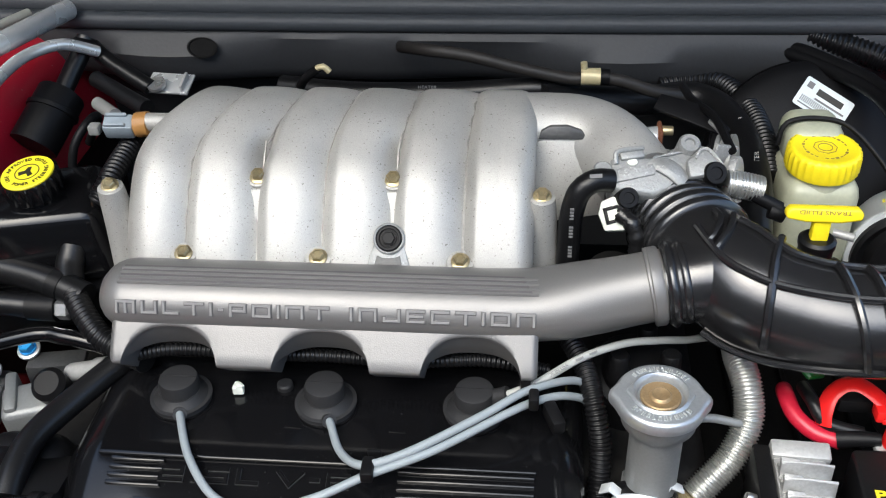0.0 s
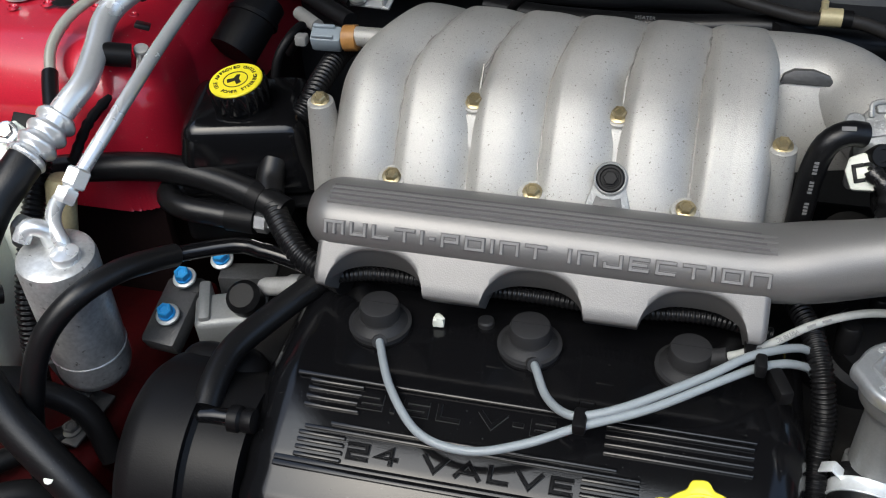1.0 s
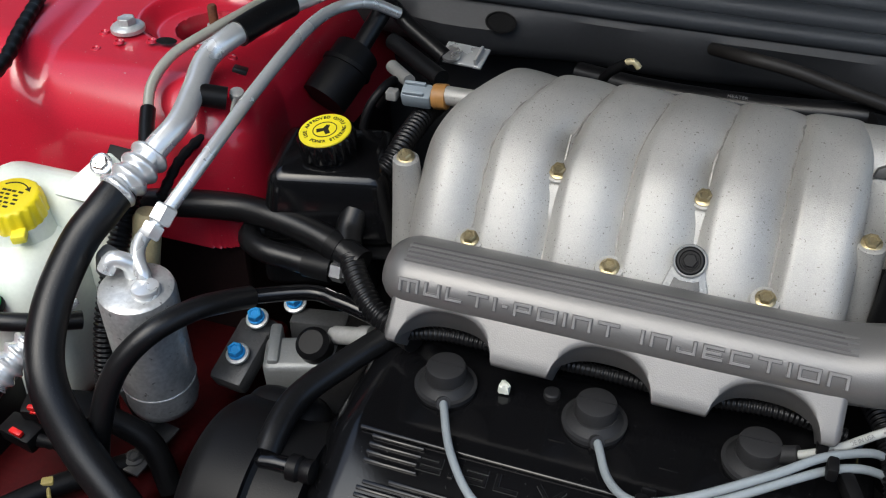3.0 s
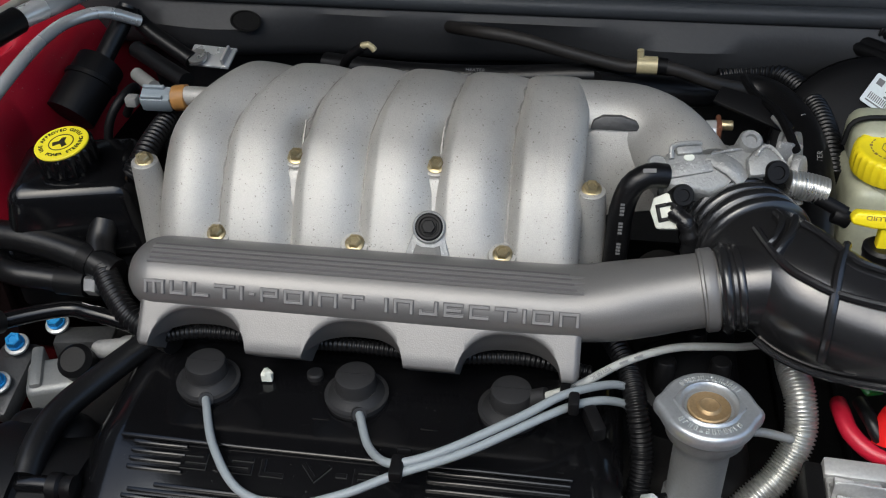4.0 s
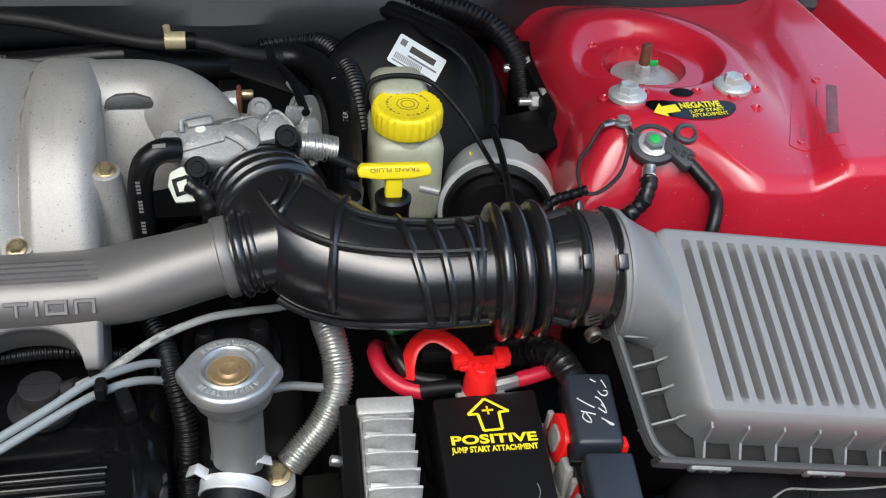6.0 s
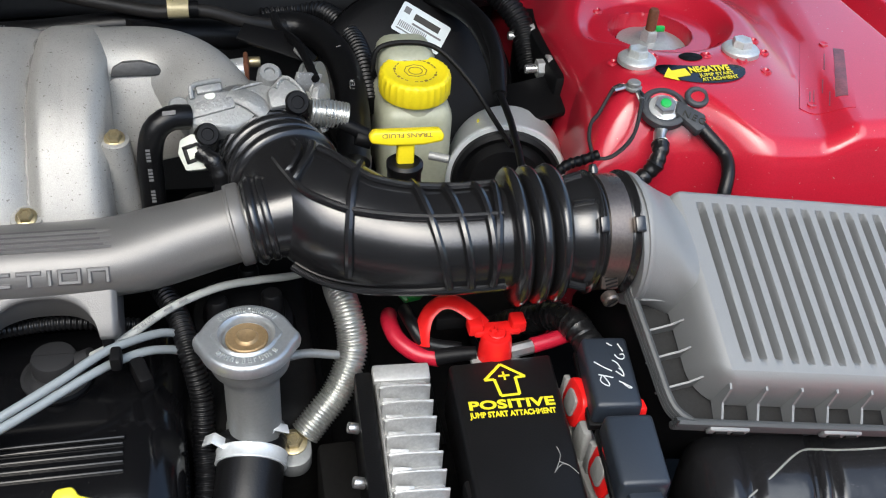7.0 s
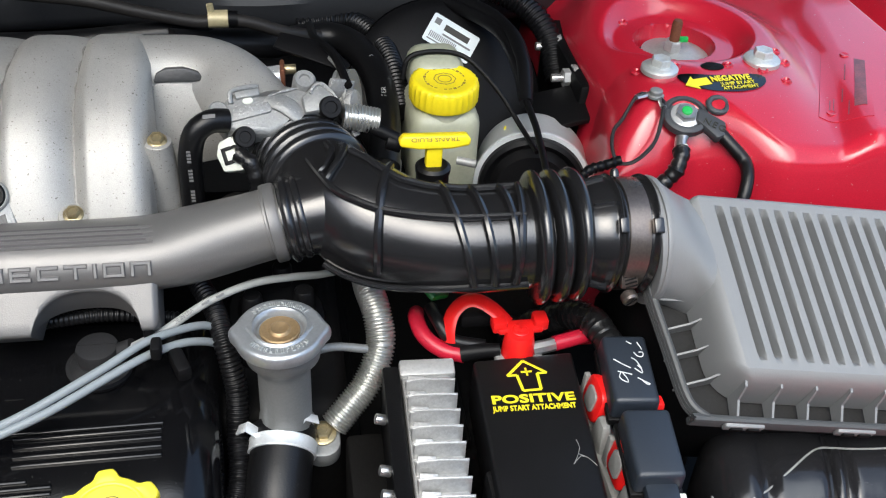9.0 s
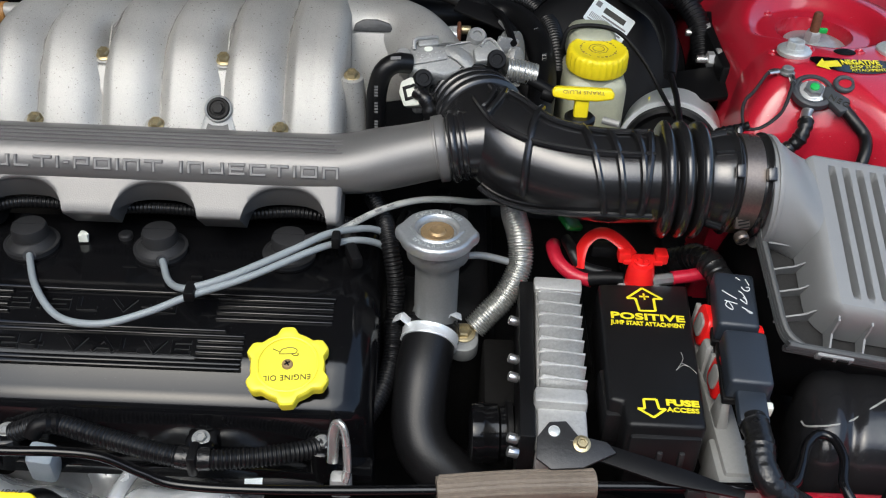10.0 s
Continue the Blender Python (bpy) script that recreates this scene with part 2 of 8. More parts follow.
def rounded(r, h, c=0.0015):
    return [(0, 0), (r - c, 0), (r - 0.3 * c, 0.3 * c), (r, c), (r, h - c), (r - 0.3 * c, h - 0.3 * c), (r - c, h), (0, h)]


def disc(r, h, loc, z=(0, 0, 1), c=0.001, seg=28):
    return lathe(rounded(r, h, c), frame_z(loc, z), seg)


def smooth_path(pts, step):
    """Catmull-Rom points along pts about step apart."""
    P = [Vector(p) for p in pts]
    P = [2 * P[0] - P[1]] + P + [2 * P[-1] - P[-2]]
    out = []
    for a, b, c, d in zip(P, P[1:], P[2:], P[3:]):
        n = max(2, int((c - b).length / step))
        for i in range(n):
            t = i / n
            out.append(0.5 * (2 * b + (c - a) * t + (2 * a - 5 * b + 4 * c - d) * t * t + (3 * b - a - 3 * c + d) * t ** 3))
    return out + [P[-2]]


def sweep(pts, r, seg=14, step=0.006, rad=None, smooth=True, cap=True, flat=1.0):
    """A round tube along pts; rad(s, total) gives its radius at arc length s."""
    path = smooth_path(pts, step) if smooth else [Vector(p) for p in pts]
    bm = bmesh.new()
    lens = [0.0]
    for a, b in zip(path, path[1:]):
        lens.append(lens[-1] + (b - a).length)
    tan = [(path[min(i + 1, len(path) - 1)] - path[max(i - 1, 0)]).normalized() for i in range(len(path))]
    up = V(0, 0, 1) if abs(tan[0].z) < 0.9 else V(0, 1, 0)
    rings = []
    for p, t, s in zip(path, tan, lens):
        side = t.cross(up).normalized()
        up = side.cross(t).normalized()
        q = rad(s, lens[-1]) if rad else r
        f = flat(s) if callable(flat) else flat
        rings.append([bm.verts.new(p + q * (math.cos(2 * math.pi * i / seg) * side + f * math.sin(2 * math.pi * i / seg) * up)) for i in range(seg)])
    for a, b in zip(rings, rings[1:]):
        for i in range(seg):
            bm.faces.new((a[i], a[(i + 1) % seg], b[(i + 1) % seg], b[i]))
    if cap:
        bm.faces.new(rings[0][::-1])
        bm.faces.new(rings[-1])
    return bm


def corrugated(pts, r, pitch=0.0042, depth=0.09, seg=12):
    return sweep(pts, r, seg, pitch / 10, rad=lambda s, t: r * (1 + depth * math.sin(2 * math.pi * s / pitch)))


def prism(outline, depth, m=None, bevel=0.0, seg=2):
    """A flat outline in x, y, raised from 0 to depth along z."""
    bm = bmesh.new()
    f = bm.faces.new([bm.verts.new((x, y, 0)) for x, y in outline])
    r = bmesh.ops.extrude_face_region(bm, geom=[f])
    bmesh.ops.translate(bm, verts=[v for v in r["geom"] if isinstance(v, bmesh.types.BMVert)], vec=(0, 0, depth))
    bmesh.ops.recalc_face_normals(bm, faces=bm.faces)
    if bevel:
        edges = [e for e in bm.edges if e.is_manifold and e.calc_face_angle(0) > radians(40)]
        bmesh.ops.bevel(bm, geom=edges, offset=bevel, segments=seg, affect="EDGES", profile=0.5)
    if m is not None:
        bmesh.ops.transform(bm, matrix=m, verts=bm.verts)
    return bm


def round_rect(w, h, r, n=5, cx=0.0, cy=0.0):
    out = []
    for sx, sy, a in ((1, 1, 0), (-1, 1, 90), (-1, -1, 180), (1, -1, 270)):
        for i in range(n + 1):
            t = radians(a + 90 * i / n)
            out.append((cx + sx * (w / 2 - r) + r * math.cos(t), cy + sy * (h / 2 - r) + r * math.sin(t)))
    return out


def frames_of(pts, step):
    """Points, tangents and arc lengths along a smooth path."""
    path = smooth_path(pts, step)
    out, s = [], 0.0
    for i, p in enumerate(path):
        t = (path[min(i + 1, len(path) - 1)] - path[max(i - 1, 0)]).normalized()
        s += (p - path[i - 1]).length if i else 0.0
        out.append((p, t, s))
    return out


def along(pts, d, off, r, s0=0.0, s1=9.0, step=0.004, seg=8):
    """A thin ridge that runs along a hose at the distance off, on its side facing d."""
    row = []
    for p, t, s in frames_of(pts, step):
        if s0 <= s <= s1:
            w = Vector(d) - Vector(d).dot(t) * t
            row.append(p + w.normalized() * (off(s) if callable(off) else off))
    return sweep(row, r, seg, smooth=False)


def at_arc(pts, s):
    return min(frames_of(pts, 0.001), key=lambda q: abs(q[2] - s))


def letters(text, size, m, material, parent, name="lettering", depth=0.0003, space=1.0, width=1.0, align="CENTER", bold=0.0, label="", wide=None):
    cu = bpy.data.curves.new("text", "FONT")
    cu.body, cu.size, cu.extrude, cu.align_x, cu.align_y = text, size, depth, align, "CENTER"
    cu.space_character, cu.offset, cu.resolution_u = space, bold, 3
    ob = bpy.data.objects.new("text", cu)
    me = bpy.data.meshes.new_from_object(ob)
    bpy.data.objects.remove(ob)
    bpy.data.curves.remove(cu)
    if wide:
        xs = [v.co.x for v in me.vertices]
        width = wide / (max(xs) - min(xs))
    me.transform(m @ Matrix.Diagonal((width, 1, 1, 1)))
    me.materials.clear()
    me.materials.append(material)
    me.name = name
    out = new(name, me)
    out.parent = parent
    return tagged(out, label)


GLYPHS = {
    "M": (1.1, ((0, 0, 0, 1, 1, 1, 1, 0), (0.5, 1, 0.5, 0))), "U": (0.85, ((0, 1, 0, 0, 1, 0, 1, 1),)), "L": (0.85, ((0, 1, 0, 0, 1, 0),)),
    "T": (1.05, ((0, 1, 1, 1), (0.5, 1, 0.5, 0))), "I": (0.0, ((0, 0, 0, 1),)), "\u00b7": (0.16, ((0, 0.5, 1, 0.5),)), "P": (0.9, ((0, 0, 0, 1, 1, 1, 1, 0.42, 0.2, 0.42),)),
    "O": (1.0, ((0.5, 1, 0, 1, 0, 0, 1, 0, 1, 1, 0.5, 1),)), "N": (0.95, ((0, 0, 0, 1, 1, 1, 1, 0),)), "J": (0.9, ((1, 1, 1, 0, 0, 0, 0, 0.25),)),
    "E": (0.95, ((1, 1, 0, 1, 0, 0, 1, 0), (0, 0.5, 0.9, 0.5))), "C": (0.95, ((1, 1, 0, 1, 0, 0, 1, 0),)), "2": (0.95, ((0, 1, 1, 1, 1, 0.5, 0, 0.5, 0, 0, 1, 0),)),
    "5": (0.95, ((1, 1, 0, 1, 0, 0.5, 1, 0.5, 1, 0, 0, 0),)), "4": (1.0, ((0.75, 0, 0.75, 1, 0, 0.35, 1, 0.35),)), "V": (1.15, ((0, 1, 0.5, 0, 1, 1),)),
    "A": (1.15, ((0, 0, 0.5, 1, 1, 0), (0.3, 0.3, 0.75, 0.3))), "6": (0.95, ((1, 1, 0, 1, 0, 0, 1, 0, 1, 0.55, 0, 0.55),)), ".": (0.0, ((0, 0, 0, 0.06),)), "-": (0.3, ((0, 0.5, 1, 0.5),)), " ": (0.35, ())}


def square_text(text, wide, high, stroke, m, material, parent, name, depth, label="", grow=0.0):
    """Square cast lettering of even strokes, wide by high, centred on m; grow widens each stroke."""
    gap = 0.55
    total = sum(GLYPHS[c][0] for c in text) + gap * (len(text) - 1)
    unit = (wide - stroke) / total
    bm, x0, lift = bmesh.new(), -total / 2, 0.0
    half, run = stroke / 2 + grow, high - stroke
    for c in text:
        w, lines = GLYPHS[c]
        for line in lines:
            pts = [V((x0 + line[k] * w) * unit, (line[k + 1] - 0.5) * run, 0) for k in range(0, len(line), 2)]
            d = [(b - a).normalized() for a, b in zip(pts, pts[1:])]
            pts[0], pts[-1] = pts[0] - d[0] * half, pts[-1] + d[-1] * half
            if (pts[0] - pts[-1]).length < 3 * half and len(pts) > 3:
                pts[0], pts[-1] = pts[0] + d[0] * half, pts[-1] - d[-1] * half
            rows = []
            for k, p in enumerate(pts):
                a, b = d[max(k - 1, 0)], d[min(k, len(d) - 1)]
                n = (V(-a.y, a.x, 0) + V(-b.y, b.x, 0)).normalized()
                s = min(1.9, 1 / max(0.3, n.dot(V(-a.y, a.x, 0)))) * half
                rows.append([bm.verts.new(m @ (p + n * q * s + V(0, 0, z))) for q, z in ((1.0, -0.0006), (1.0, (depth + lift) * 0.6), (0.8, depth + lift), (-0.8, depth + lift), (-1.0, (depth + lift) * 0.6), (-1.0, -0.0006))])
            for a, b in zip(rows, rows[1:]):
                for k in range(5):
                    bm.faces.new((a[k], a[k + 1], b[k + 1], b[k]))
            bm.faces.new(rows[0])
            bm.faces.new(rows[-1])
            lift = 0.00004 - lift
        x0 += w + gap
    bmesh.ops.recalc_face_normals(bm, faces=bm.faces[:])
    return part(name, bm, material, parent, label, smooth=False)


def bars(rows, m, material, parent, name="print_bar", depth=0.0003):
    """Unreadable print: bars (x, y, w, h)."""
    return part(name, join(*[rbox((w, h, depth), (x, y, 0), 0, m) for x, y, w, h in rows]), material, parent)


def hexbolt(parent, loc, z=(0, 0, 1), size=0.0065, material=None, flange=1.45, tall=0.9, name="bolt"):
    m = frame_z(loc, z)
    bm = lathe([(0, 0), (size * flange, 0), (size * flange, size * 0.18), (size * 1.1, size * 0.32)], m, 24)
    bm = join(bm, lathe([(size, size * 0.2), (size, size * tall - 0.0008), (size * 0.86, size * tall), (size * 0.6, size * tall), (size * 0.5, size * (tall - 0.15)), (0, size * (tall - 0.15))], m, 6))
    return part(name, bm, material or GOLD, parent)




# ---- the bay: ground, body panels, cowl, hood ----
ground = solo("ground", rbox((12, 12, 0.1), (0, 0, -0.75), 0), ASPHALT, "dark asphalt ground below the car", "ground", kind="structure")
# Two unseen walls, added only to cut low light from front and left.
DIM_WALL = mat("dim_unseen_wall", (0.14, 0.13, 0.12), 0.8, 0, 0.2, 4, 0.2, 60)
solo("wall_behind", rbox((9.0, 0.2, 2.3), (0, -2.9, 0.45), 0.01), DIM_WALL, "unseen wall added behind the camera to block low light", "wall", kind="structure")
solo("wall_side", rbox((0.2, 6.0, 2.8), (-2.3, 0.1, 0.70), 0.01), DIM_WALL, "unseen wall added on the left to block side light", "wall", kind="structure")
MIRROR = 0.0775


def smoothstep(a, b, x):
    t = max(0.0, min(1.0, (x - a) / (b - a)))
    return t * t * (3 - 2 * t)


def tower_height(x, y, inner=0.515):
    """Pressed sheet of the strut tower and inner wing, for the side of positive x."""
    d = math.hypot(x - 0.596, y - 0.259)
    crown = math.hypot((x - 0.596) * (1.15 if x > 0.596 else 1.0), (y - 0.259) * (0.72 if y < 0.259 else 1.0))
    shelf = smoothstep(0.560, 0.632, x)
    xe = x - inner + 0.20 * max(0.0, 0.20 - y)
    ye = y - 0.108 + 0.038 * shelf
    roll = 0.046 - 0.031 * shelf
    tx, ty = max(0.0, (0.050 - xe) / 0.050), max(0.0, (roll - ye) / roll)
    z = 0.082 + 0.020 * (1 - smoothstep(0.085, 0.150, crown)) - 0.016 * (y - 0.2)
    z -= math.hypot(0.034 * tx ** 3, (0.036 - 0.028 * shelf) * ty ** 2)
    edge = min(xe, ye)
    if edge < 0:
        z -= min(0.5, 9.0 * edge * edge / (0.004 - edge))
    z += 0.014 * smoothstep(0.690, 0.725, x - 0.25 * (y - 0.17))
    z -= 0.03 * smoothstep(0.80, 0.815, x) * (1 - smoothstep(0.83, 0.845, x))
    z -= 0.014 * (1 - smoothstep(0.052, 0.070, d))
    z -= 0.030 * (1 - smoothstep(0.0345, 0.0365, d))
    z += 0.0015 * math.exp(-((d - 0.080) / 0.012) ** 2)
    return z


def left_tower(x, y):
    """The other tower: a broad flat top with round shoulders, given in mirrored x."""
    d = math.hypot(x - 0.596, y - 0.259)
    xe = x - 0.494 + 0.20 * max(0.0, 0.20 - y)
    ye = y - 0.090
    t = math.hypot(max(0.0, 1 - xe / 0.060), max(0.0, 1 - ye / 0.060))
    z = 0.100 - 0.016 * (y - 0.2) - 0.060 * (1 - math.sqrt(max(0.0, 1 - min(1.0, t) ** 2)))
    if t > 1:
        z -= min(0.5, 0.9 * (t - 1))
    z += 0.014 * smoothstep(0.690, 0.725, x - 0.25 * (y - 0.17))
    z -= 0.03 * smoothstep(0.80, 0.815, x) * (1 - smoothstep(0.83, 0.845, x))
    z -= 0.014 * (1 - smoothstep(0.052, 0.070, d))
    z -= 0.030 * (1 - smoothstep(0.0345, 0.0365, d))
    return z


def apron(name, mirrored):
    bm = bmesh.new()
    nx, ny = 300, 300
    rows = []
    for j in range(ny + 1):
        y = 0.025 + (j / ny) ** 1.2 * 0.65
        row = []
        for i in range(nx + 1):
            x = 0.455 + 0.50 * i / nx
            yw = y
            z = max(left_tower(x, yw), -0.035) if mirrored else max(tower_height(x, yw), -0.12)
            row.append(bm.verts.new((2 * MIRROR - x, yw + 0.022, z) if mirrored else (x, yw, z)))
        rows.append(row)
    for a, b in zip(rows, rows[1:]):
        for i in range(nx):
            if max(v.co.z for v in (a[i], a[i + 1], b[i + 1], b[i])) > (-0.0349 if mirrored else -0.1199):
                bm.faces.new((a[i], a[i + 1], b[i + 1], b[i]))
    bmesh.ops.delete(bm, geom=[v for v in bm.verts if not v.link_faces], context="VERTS")
    return solo(name, bm, RED, "glossy red painted inner wing with pressed strut tower", "car body", kind="structure")


apron("wing_panel_1", False)
apron("wing_panel_2", True)
solo("wing_panel_3", rbox((0.012, 0.9, 0.6), (-0.66, -0.20, -0.27), 0.002), RED, "red painted inner wing beside the tank", "car body", kind="structure")
solo("wing_panel_4", rbox((0.012, 0.55, 0.6), (0.86, -0.25, -0.30), 0.002), RED, "red painted inner wing beside the air box", "car body", kind="structure")
# Added black panel in place of the shade along the bay's side.
solo("splash_shield", rbox((0.010, 0.50, 0.40), (-0.475, -0.16, -0.29), 0.002), BLACK, "black panel added for the shade low in the bay", "car body", kind="structure")
# Added dark sheets that stand in for shade below the tower.
solo("tower_liner", join(rbox((0.010, 0.50, 0.41), (-0.352, 0.375, -0.228), 0.002), rbox((0.32, 0.010, 0.41), (-0.50, 0.125, -0.228), 0.002)), SHADED_LINING, "dark lining added for the shade below the strut tower", "car body", kind="structure")
# Rail in body red with the low bay's shade mixed into it.
solo("frame_rail", rbox((0.20, 0.55, 0.12), (0, 0, 0), 0.012, pose(-0.432, -0.12, -0.200, 0, 0, -3), 3), SHADED_RED, "red painted frame rail low in the bay", "car body", kind="structure")
solo("bay_floor", rbox((1.6, 1.3, 0.02), (0.08, 0.0, -0.45), 0), SHADE, "dark oily undertray", "car body", kind="structure")
solo("corner_panel", join(rbox((0.45, 0.20, 0.12), (0.66, -0.276, -0.138), 0.012, None, 3), rbox((0.34, 0.12, 0.12), (0, 0, 0), 0.012, pose(0.664, -0.205, -0.143, 0, 0, 36), 3)), RED, "red painted panel at the front corner", "car body", kind="structure")
solo("front_panel", rbox((1.5, 0.05, 0.16), (0.08, -0.30, -0.19), 0.01), RED, "red painted front crossmember", "car body", kind="structure")

# firewall and cowl
fw = bmesh.new()
prof = [(0.47, -0.45), (0.46, -0.05), (0.45, 0.02), (0.41, 0.036), (0.392, 0.046), (0.386, 0.058), (0.382, 0.076), (0.384, 0.092), (0.390, 0.100)]
cols = [[fw.verts.new((-0.62 + 1.5 * i / 60, y + (0.008 * math.sin(i * 0.3) + 0.005 * math.sin(i * 0.71)) * (z < 0.08) + 0.03 * ((i - 30) / 30) ** 2, z)) for y, z in prof] for i in range(61)]
for a, b in zip(cols, cols[1:]):
    for k in range(len(prof) - 1):
        fw.faces.new((a[k], b[k], b[k + 1], a[k + 1]))
solo("wall_firewall", fw, FIREWALL, "dark grey painted firewall panel", "firewall", kind="structure")
solo("trim_grommet", lathe([(0.013, 0), (0.013, 0.001), (0.0115, 0.0012), (0.010, -0.001), (0, -0.002)], frame_z((-0.185, 0.377, 0.086), (0, -0.9, 0.3)) @ Matrix.Diagonal((1.2, 0.8, 1, 1))), SHADE, "dark oval opening in the firewall panel", "opening", kind="structure")
for k, (y, z, r) in enumerate(((0.392, 0.106, 0.009), (0.410, 0.116, 0.012), (0.432, 0.125, 0.010))):
    solo("trim_cowl_seal", sweep([(-0.66, y + 0.03, z - 0.004), (-0.3, y + 0.005, z), (0.1, y, z + 0.001), (0.5, y + 0.008, z), (0.8, y + 0.03, z - 0.004)], r, 12, 0.03), SEAL, "dark rubber seal along the cowl edge", "seal", kind="structure")
solo("cowl_panel", rbox((1.6, 0.24, 0.01), (0.08, 0.555, 0.140), 0.002, seg=1), mat("slate_cowl_paint", (0.060, 0.072, 0.076), 0.35, 0, 0.15, 12, 0.05, 300), "dark slate painted cowl panel", "cowl", kind="structure")
solo("hood", rbox((1.34, 0.03, 1.26), (0, 0, 0.630), 0.01, pose(0.08, 0.66, 0.17, 47, 0, 0)), SHADE, "raised hood that shades the bay", "hood", kind="structure")

# ---- intake manifold: six cast runners, their bolts, neck ----
manifold = thing("intake_manifold", "cast aluminium intake manifold with six bulging runners", "engine part")
SEAMS = (-0.171, -0.117, -0.0625, -0.0115, 0.0415, 0.0945, 0.1465)
DRIFT = (0.024, 0.025, 0.018, 0.0125, 0.009, 0.004, 0.000)
CREST = ((0.060, 0.010), (0.062, 0.030), (0.069, 0.050), (0.082, 0.071), (0.101, 0.094), (0.126, 0.114), (0.158, 0.1275), (0.190, 0.1310), (0.217, 0.1255), (0.240, 0.1125), (0.254, 0.095), (0.262, 0.065), (0.264, 0.02))
DEEP = (0.004, 0.007, 0.0095, 0.0110, 0.0120, 0.0120, 0.0095, 0.0060, 0.0035, 0.0022, 0.0020, 0.0020, 0.0020)
CREST_PATH = smooth_path([(0, y, z) for y, z in CREST], 0.003)
CREST_NORMAL = []
for i in range(len(CREST_PATH)):
    t = (CREST_PATH[min(i + 1, len(CREST_PATH) - 1)] - CREST_PATH[max(i - 1, 0)]).normalized()
    CREST_NORMAL.append(V(0, -t.z, t.y))
DEEP_PATH = smooth_path([(0, d, 10 * i) for i, d in enumerate(DEEP)], 0.5)


def deep_at(i):
    return DEEP_PATH[min(len(DEEP_PATH) - 1, int(i * (len(DEEP_PATH) - 1) / (len(CREST_PATH) - 1)))].y


def seam_x(k, y):
    """The valleys run straight up the front and drift towards the neck over the top."""
    return SEAMS[k] + DRIFT[k] * smoothstep(0.125, 0.215, y)


def runner_sink(u):
    """Cross section of a runner from its left seam (0) to its right seam (1): a quick rise, a broad face and a slow fall into the valley."""
    rise, fall = max(0.0, 1 - u / 0.24), max(0.0, (u - 0.40) / 0.60)
    return rise ** 2.2 + fall ** 2.3


def plenum():
    bm = bmesh.new()
    n = len(CREST_PATH)
    cols = []
    for k in range(6):
        steps = 30
        for q in range(steps + (k == 5)):
            u = q / steps
            col = []
            for i, (p, nor) in enumerate(zip(CREST_PATH, CREST_NORMAL)):
                x = seam_x(k, p.y) * (1 - u) + seam_x(k + 1, p.y) * u
                sink = deep_at(i) * runner_sink(u)
                if k == 0 and u < 0.6:
                    sink = max(sink * (u > 0.4), 0.030 * ((0.6 - u) / 0.6) ** 3.2)
                if k == 5 and u > 0.5:
                    sink = 0.012 * ((u - 0.5) / 0.5) ** 5
                for j in (2, 4):
                    near = math.exp(-((x - seam_x(j, p.y)) / 0.0075) ** 2)
                    sink += near * (0.0085 * math.exp(-((p.y - 0.139) / 0.014) ** 2) + 0.0025 * math.exp(-((p.y - 0.078) / 0.012) ** 2) * (p.z < 0.09))
                col.append(bm.verts.new(p + V(x, 0, 0) - nor * sink))
            cols.append(col)
    for a, b in zip(cols, cols[1:]):
        for i in range(n - 1):
            bm.faces.new((a[i], b[i], b[i + 1], a[i + 1]))
    for col in (cols[0], cols[-1]):
        bm.faces.new(col)
    return bm


part("runner_casting", plenum(), CAST, manifold)
for k in range(1, 6):
    seam = []
    for i, (p, nor) in enumerate(zip(CREST_PATH, CREST_NORMAL)):
        if 0.066 < p.y < 0.200 and p.z > 0.045 and not (k in (2, 4) and 0.068 < p.y < 0.134):
            seam.append(p + V(seam_x(k, p.y) + 0.0007 * math.sin(i * 0.9 + k) + 0.0004 * math.sin(i * 2.3), 0, 0) - nor * (deep_at(i) - 0.0003))
    part("casting_seam", sweep(seam[::2], 0.0008, 6, 0.003, rad=lambda s, t: 0.0009 + 0.0002 * math.sin(s * 300)), STAINED, manifold)
UPB, LOB = (0, -0.42, 1), (0, -0.45, 1)
for x in (-0.0630, 0.0405):
    m = frame_z((x, 0.1198, 0.0992), UPB)
    fin_m = frame_z((x + 0.0008, 0.1085, 0.0895), (0, -0.80, 0.60))
    part("bolt_boss", lathe([(0.0105, -0.024), (0.0092, -0.0016), (0.0088, -0.0004), (0.0076, 0)], m, 28), CAST, manifold)
    part("boss_web", prism([(-0.0080, 0.006), (-0.0082, -0.003), (-0.0056, -0.010), (-0.0022, -0.019), (0, -0.023), (0.0022, -0.019), (0.0056, -0.010), (0.0082, -0.003), (0.0080, 0.006)], -0.012, fin_m, 0.0022, 3), CAST, manifold)
    hexbolt(manifold, (x, 0.1198, 0.0994), UPB, 0.0052, tall=1.15, flange=1.35)
for x in (-0.179, 0.152):
    part("bolt_post", lathe([(0.0185, -0.10), (0.0130, -0.04), (0.0102, -0.003), (0.0098, -0.0006), (0.0088, 0)], frame_z((x, 0.112, 0.0925), (0, -0.1, 1)), 28), CAST, manifold)
    hexbolt(manifold, (x, 0.112, 0.0927), UPB, 0.0052, tall=1.15, flange=1.35)
for x in (-0.1155, -0.0125, 0.0935):
    part("bolt_pad", lathe([(0.0115, -0.02), (0.0108, -0.002), (0.0098, 0)], frame_z((x, 0.0745, 0.0580), LOB), 28), CAST, manifold)
    hexbolt(manifold, (x, 0.0747, 0.0582), LOB, 0.0052, tall=1.15, flange=1.35)
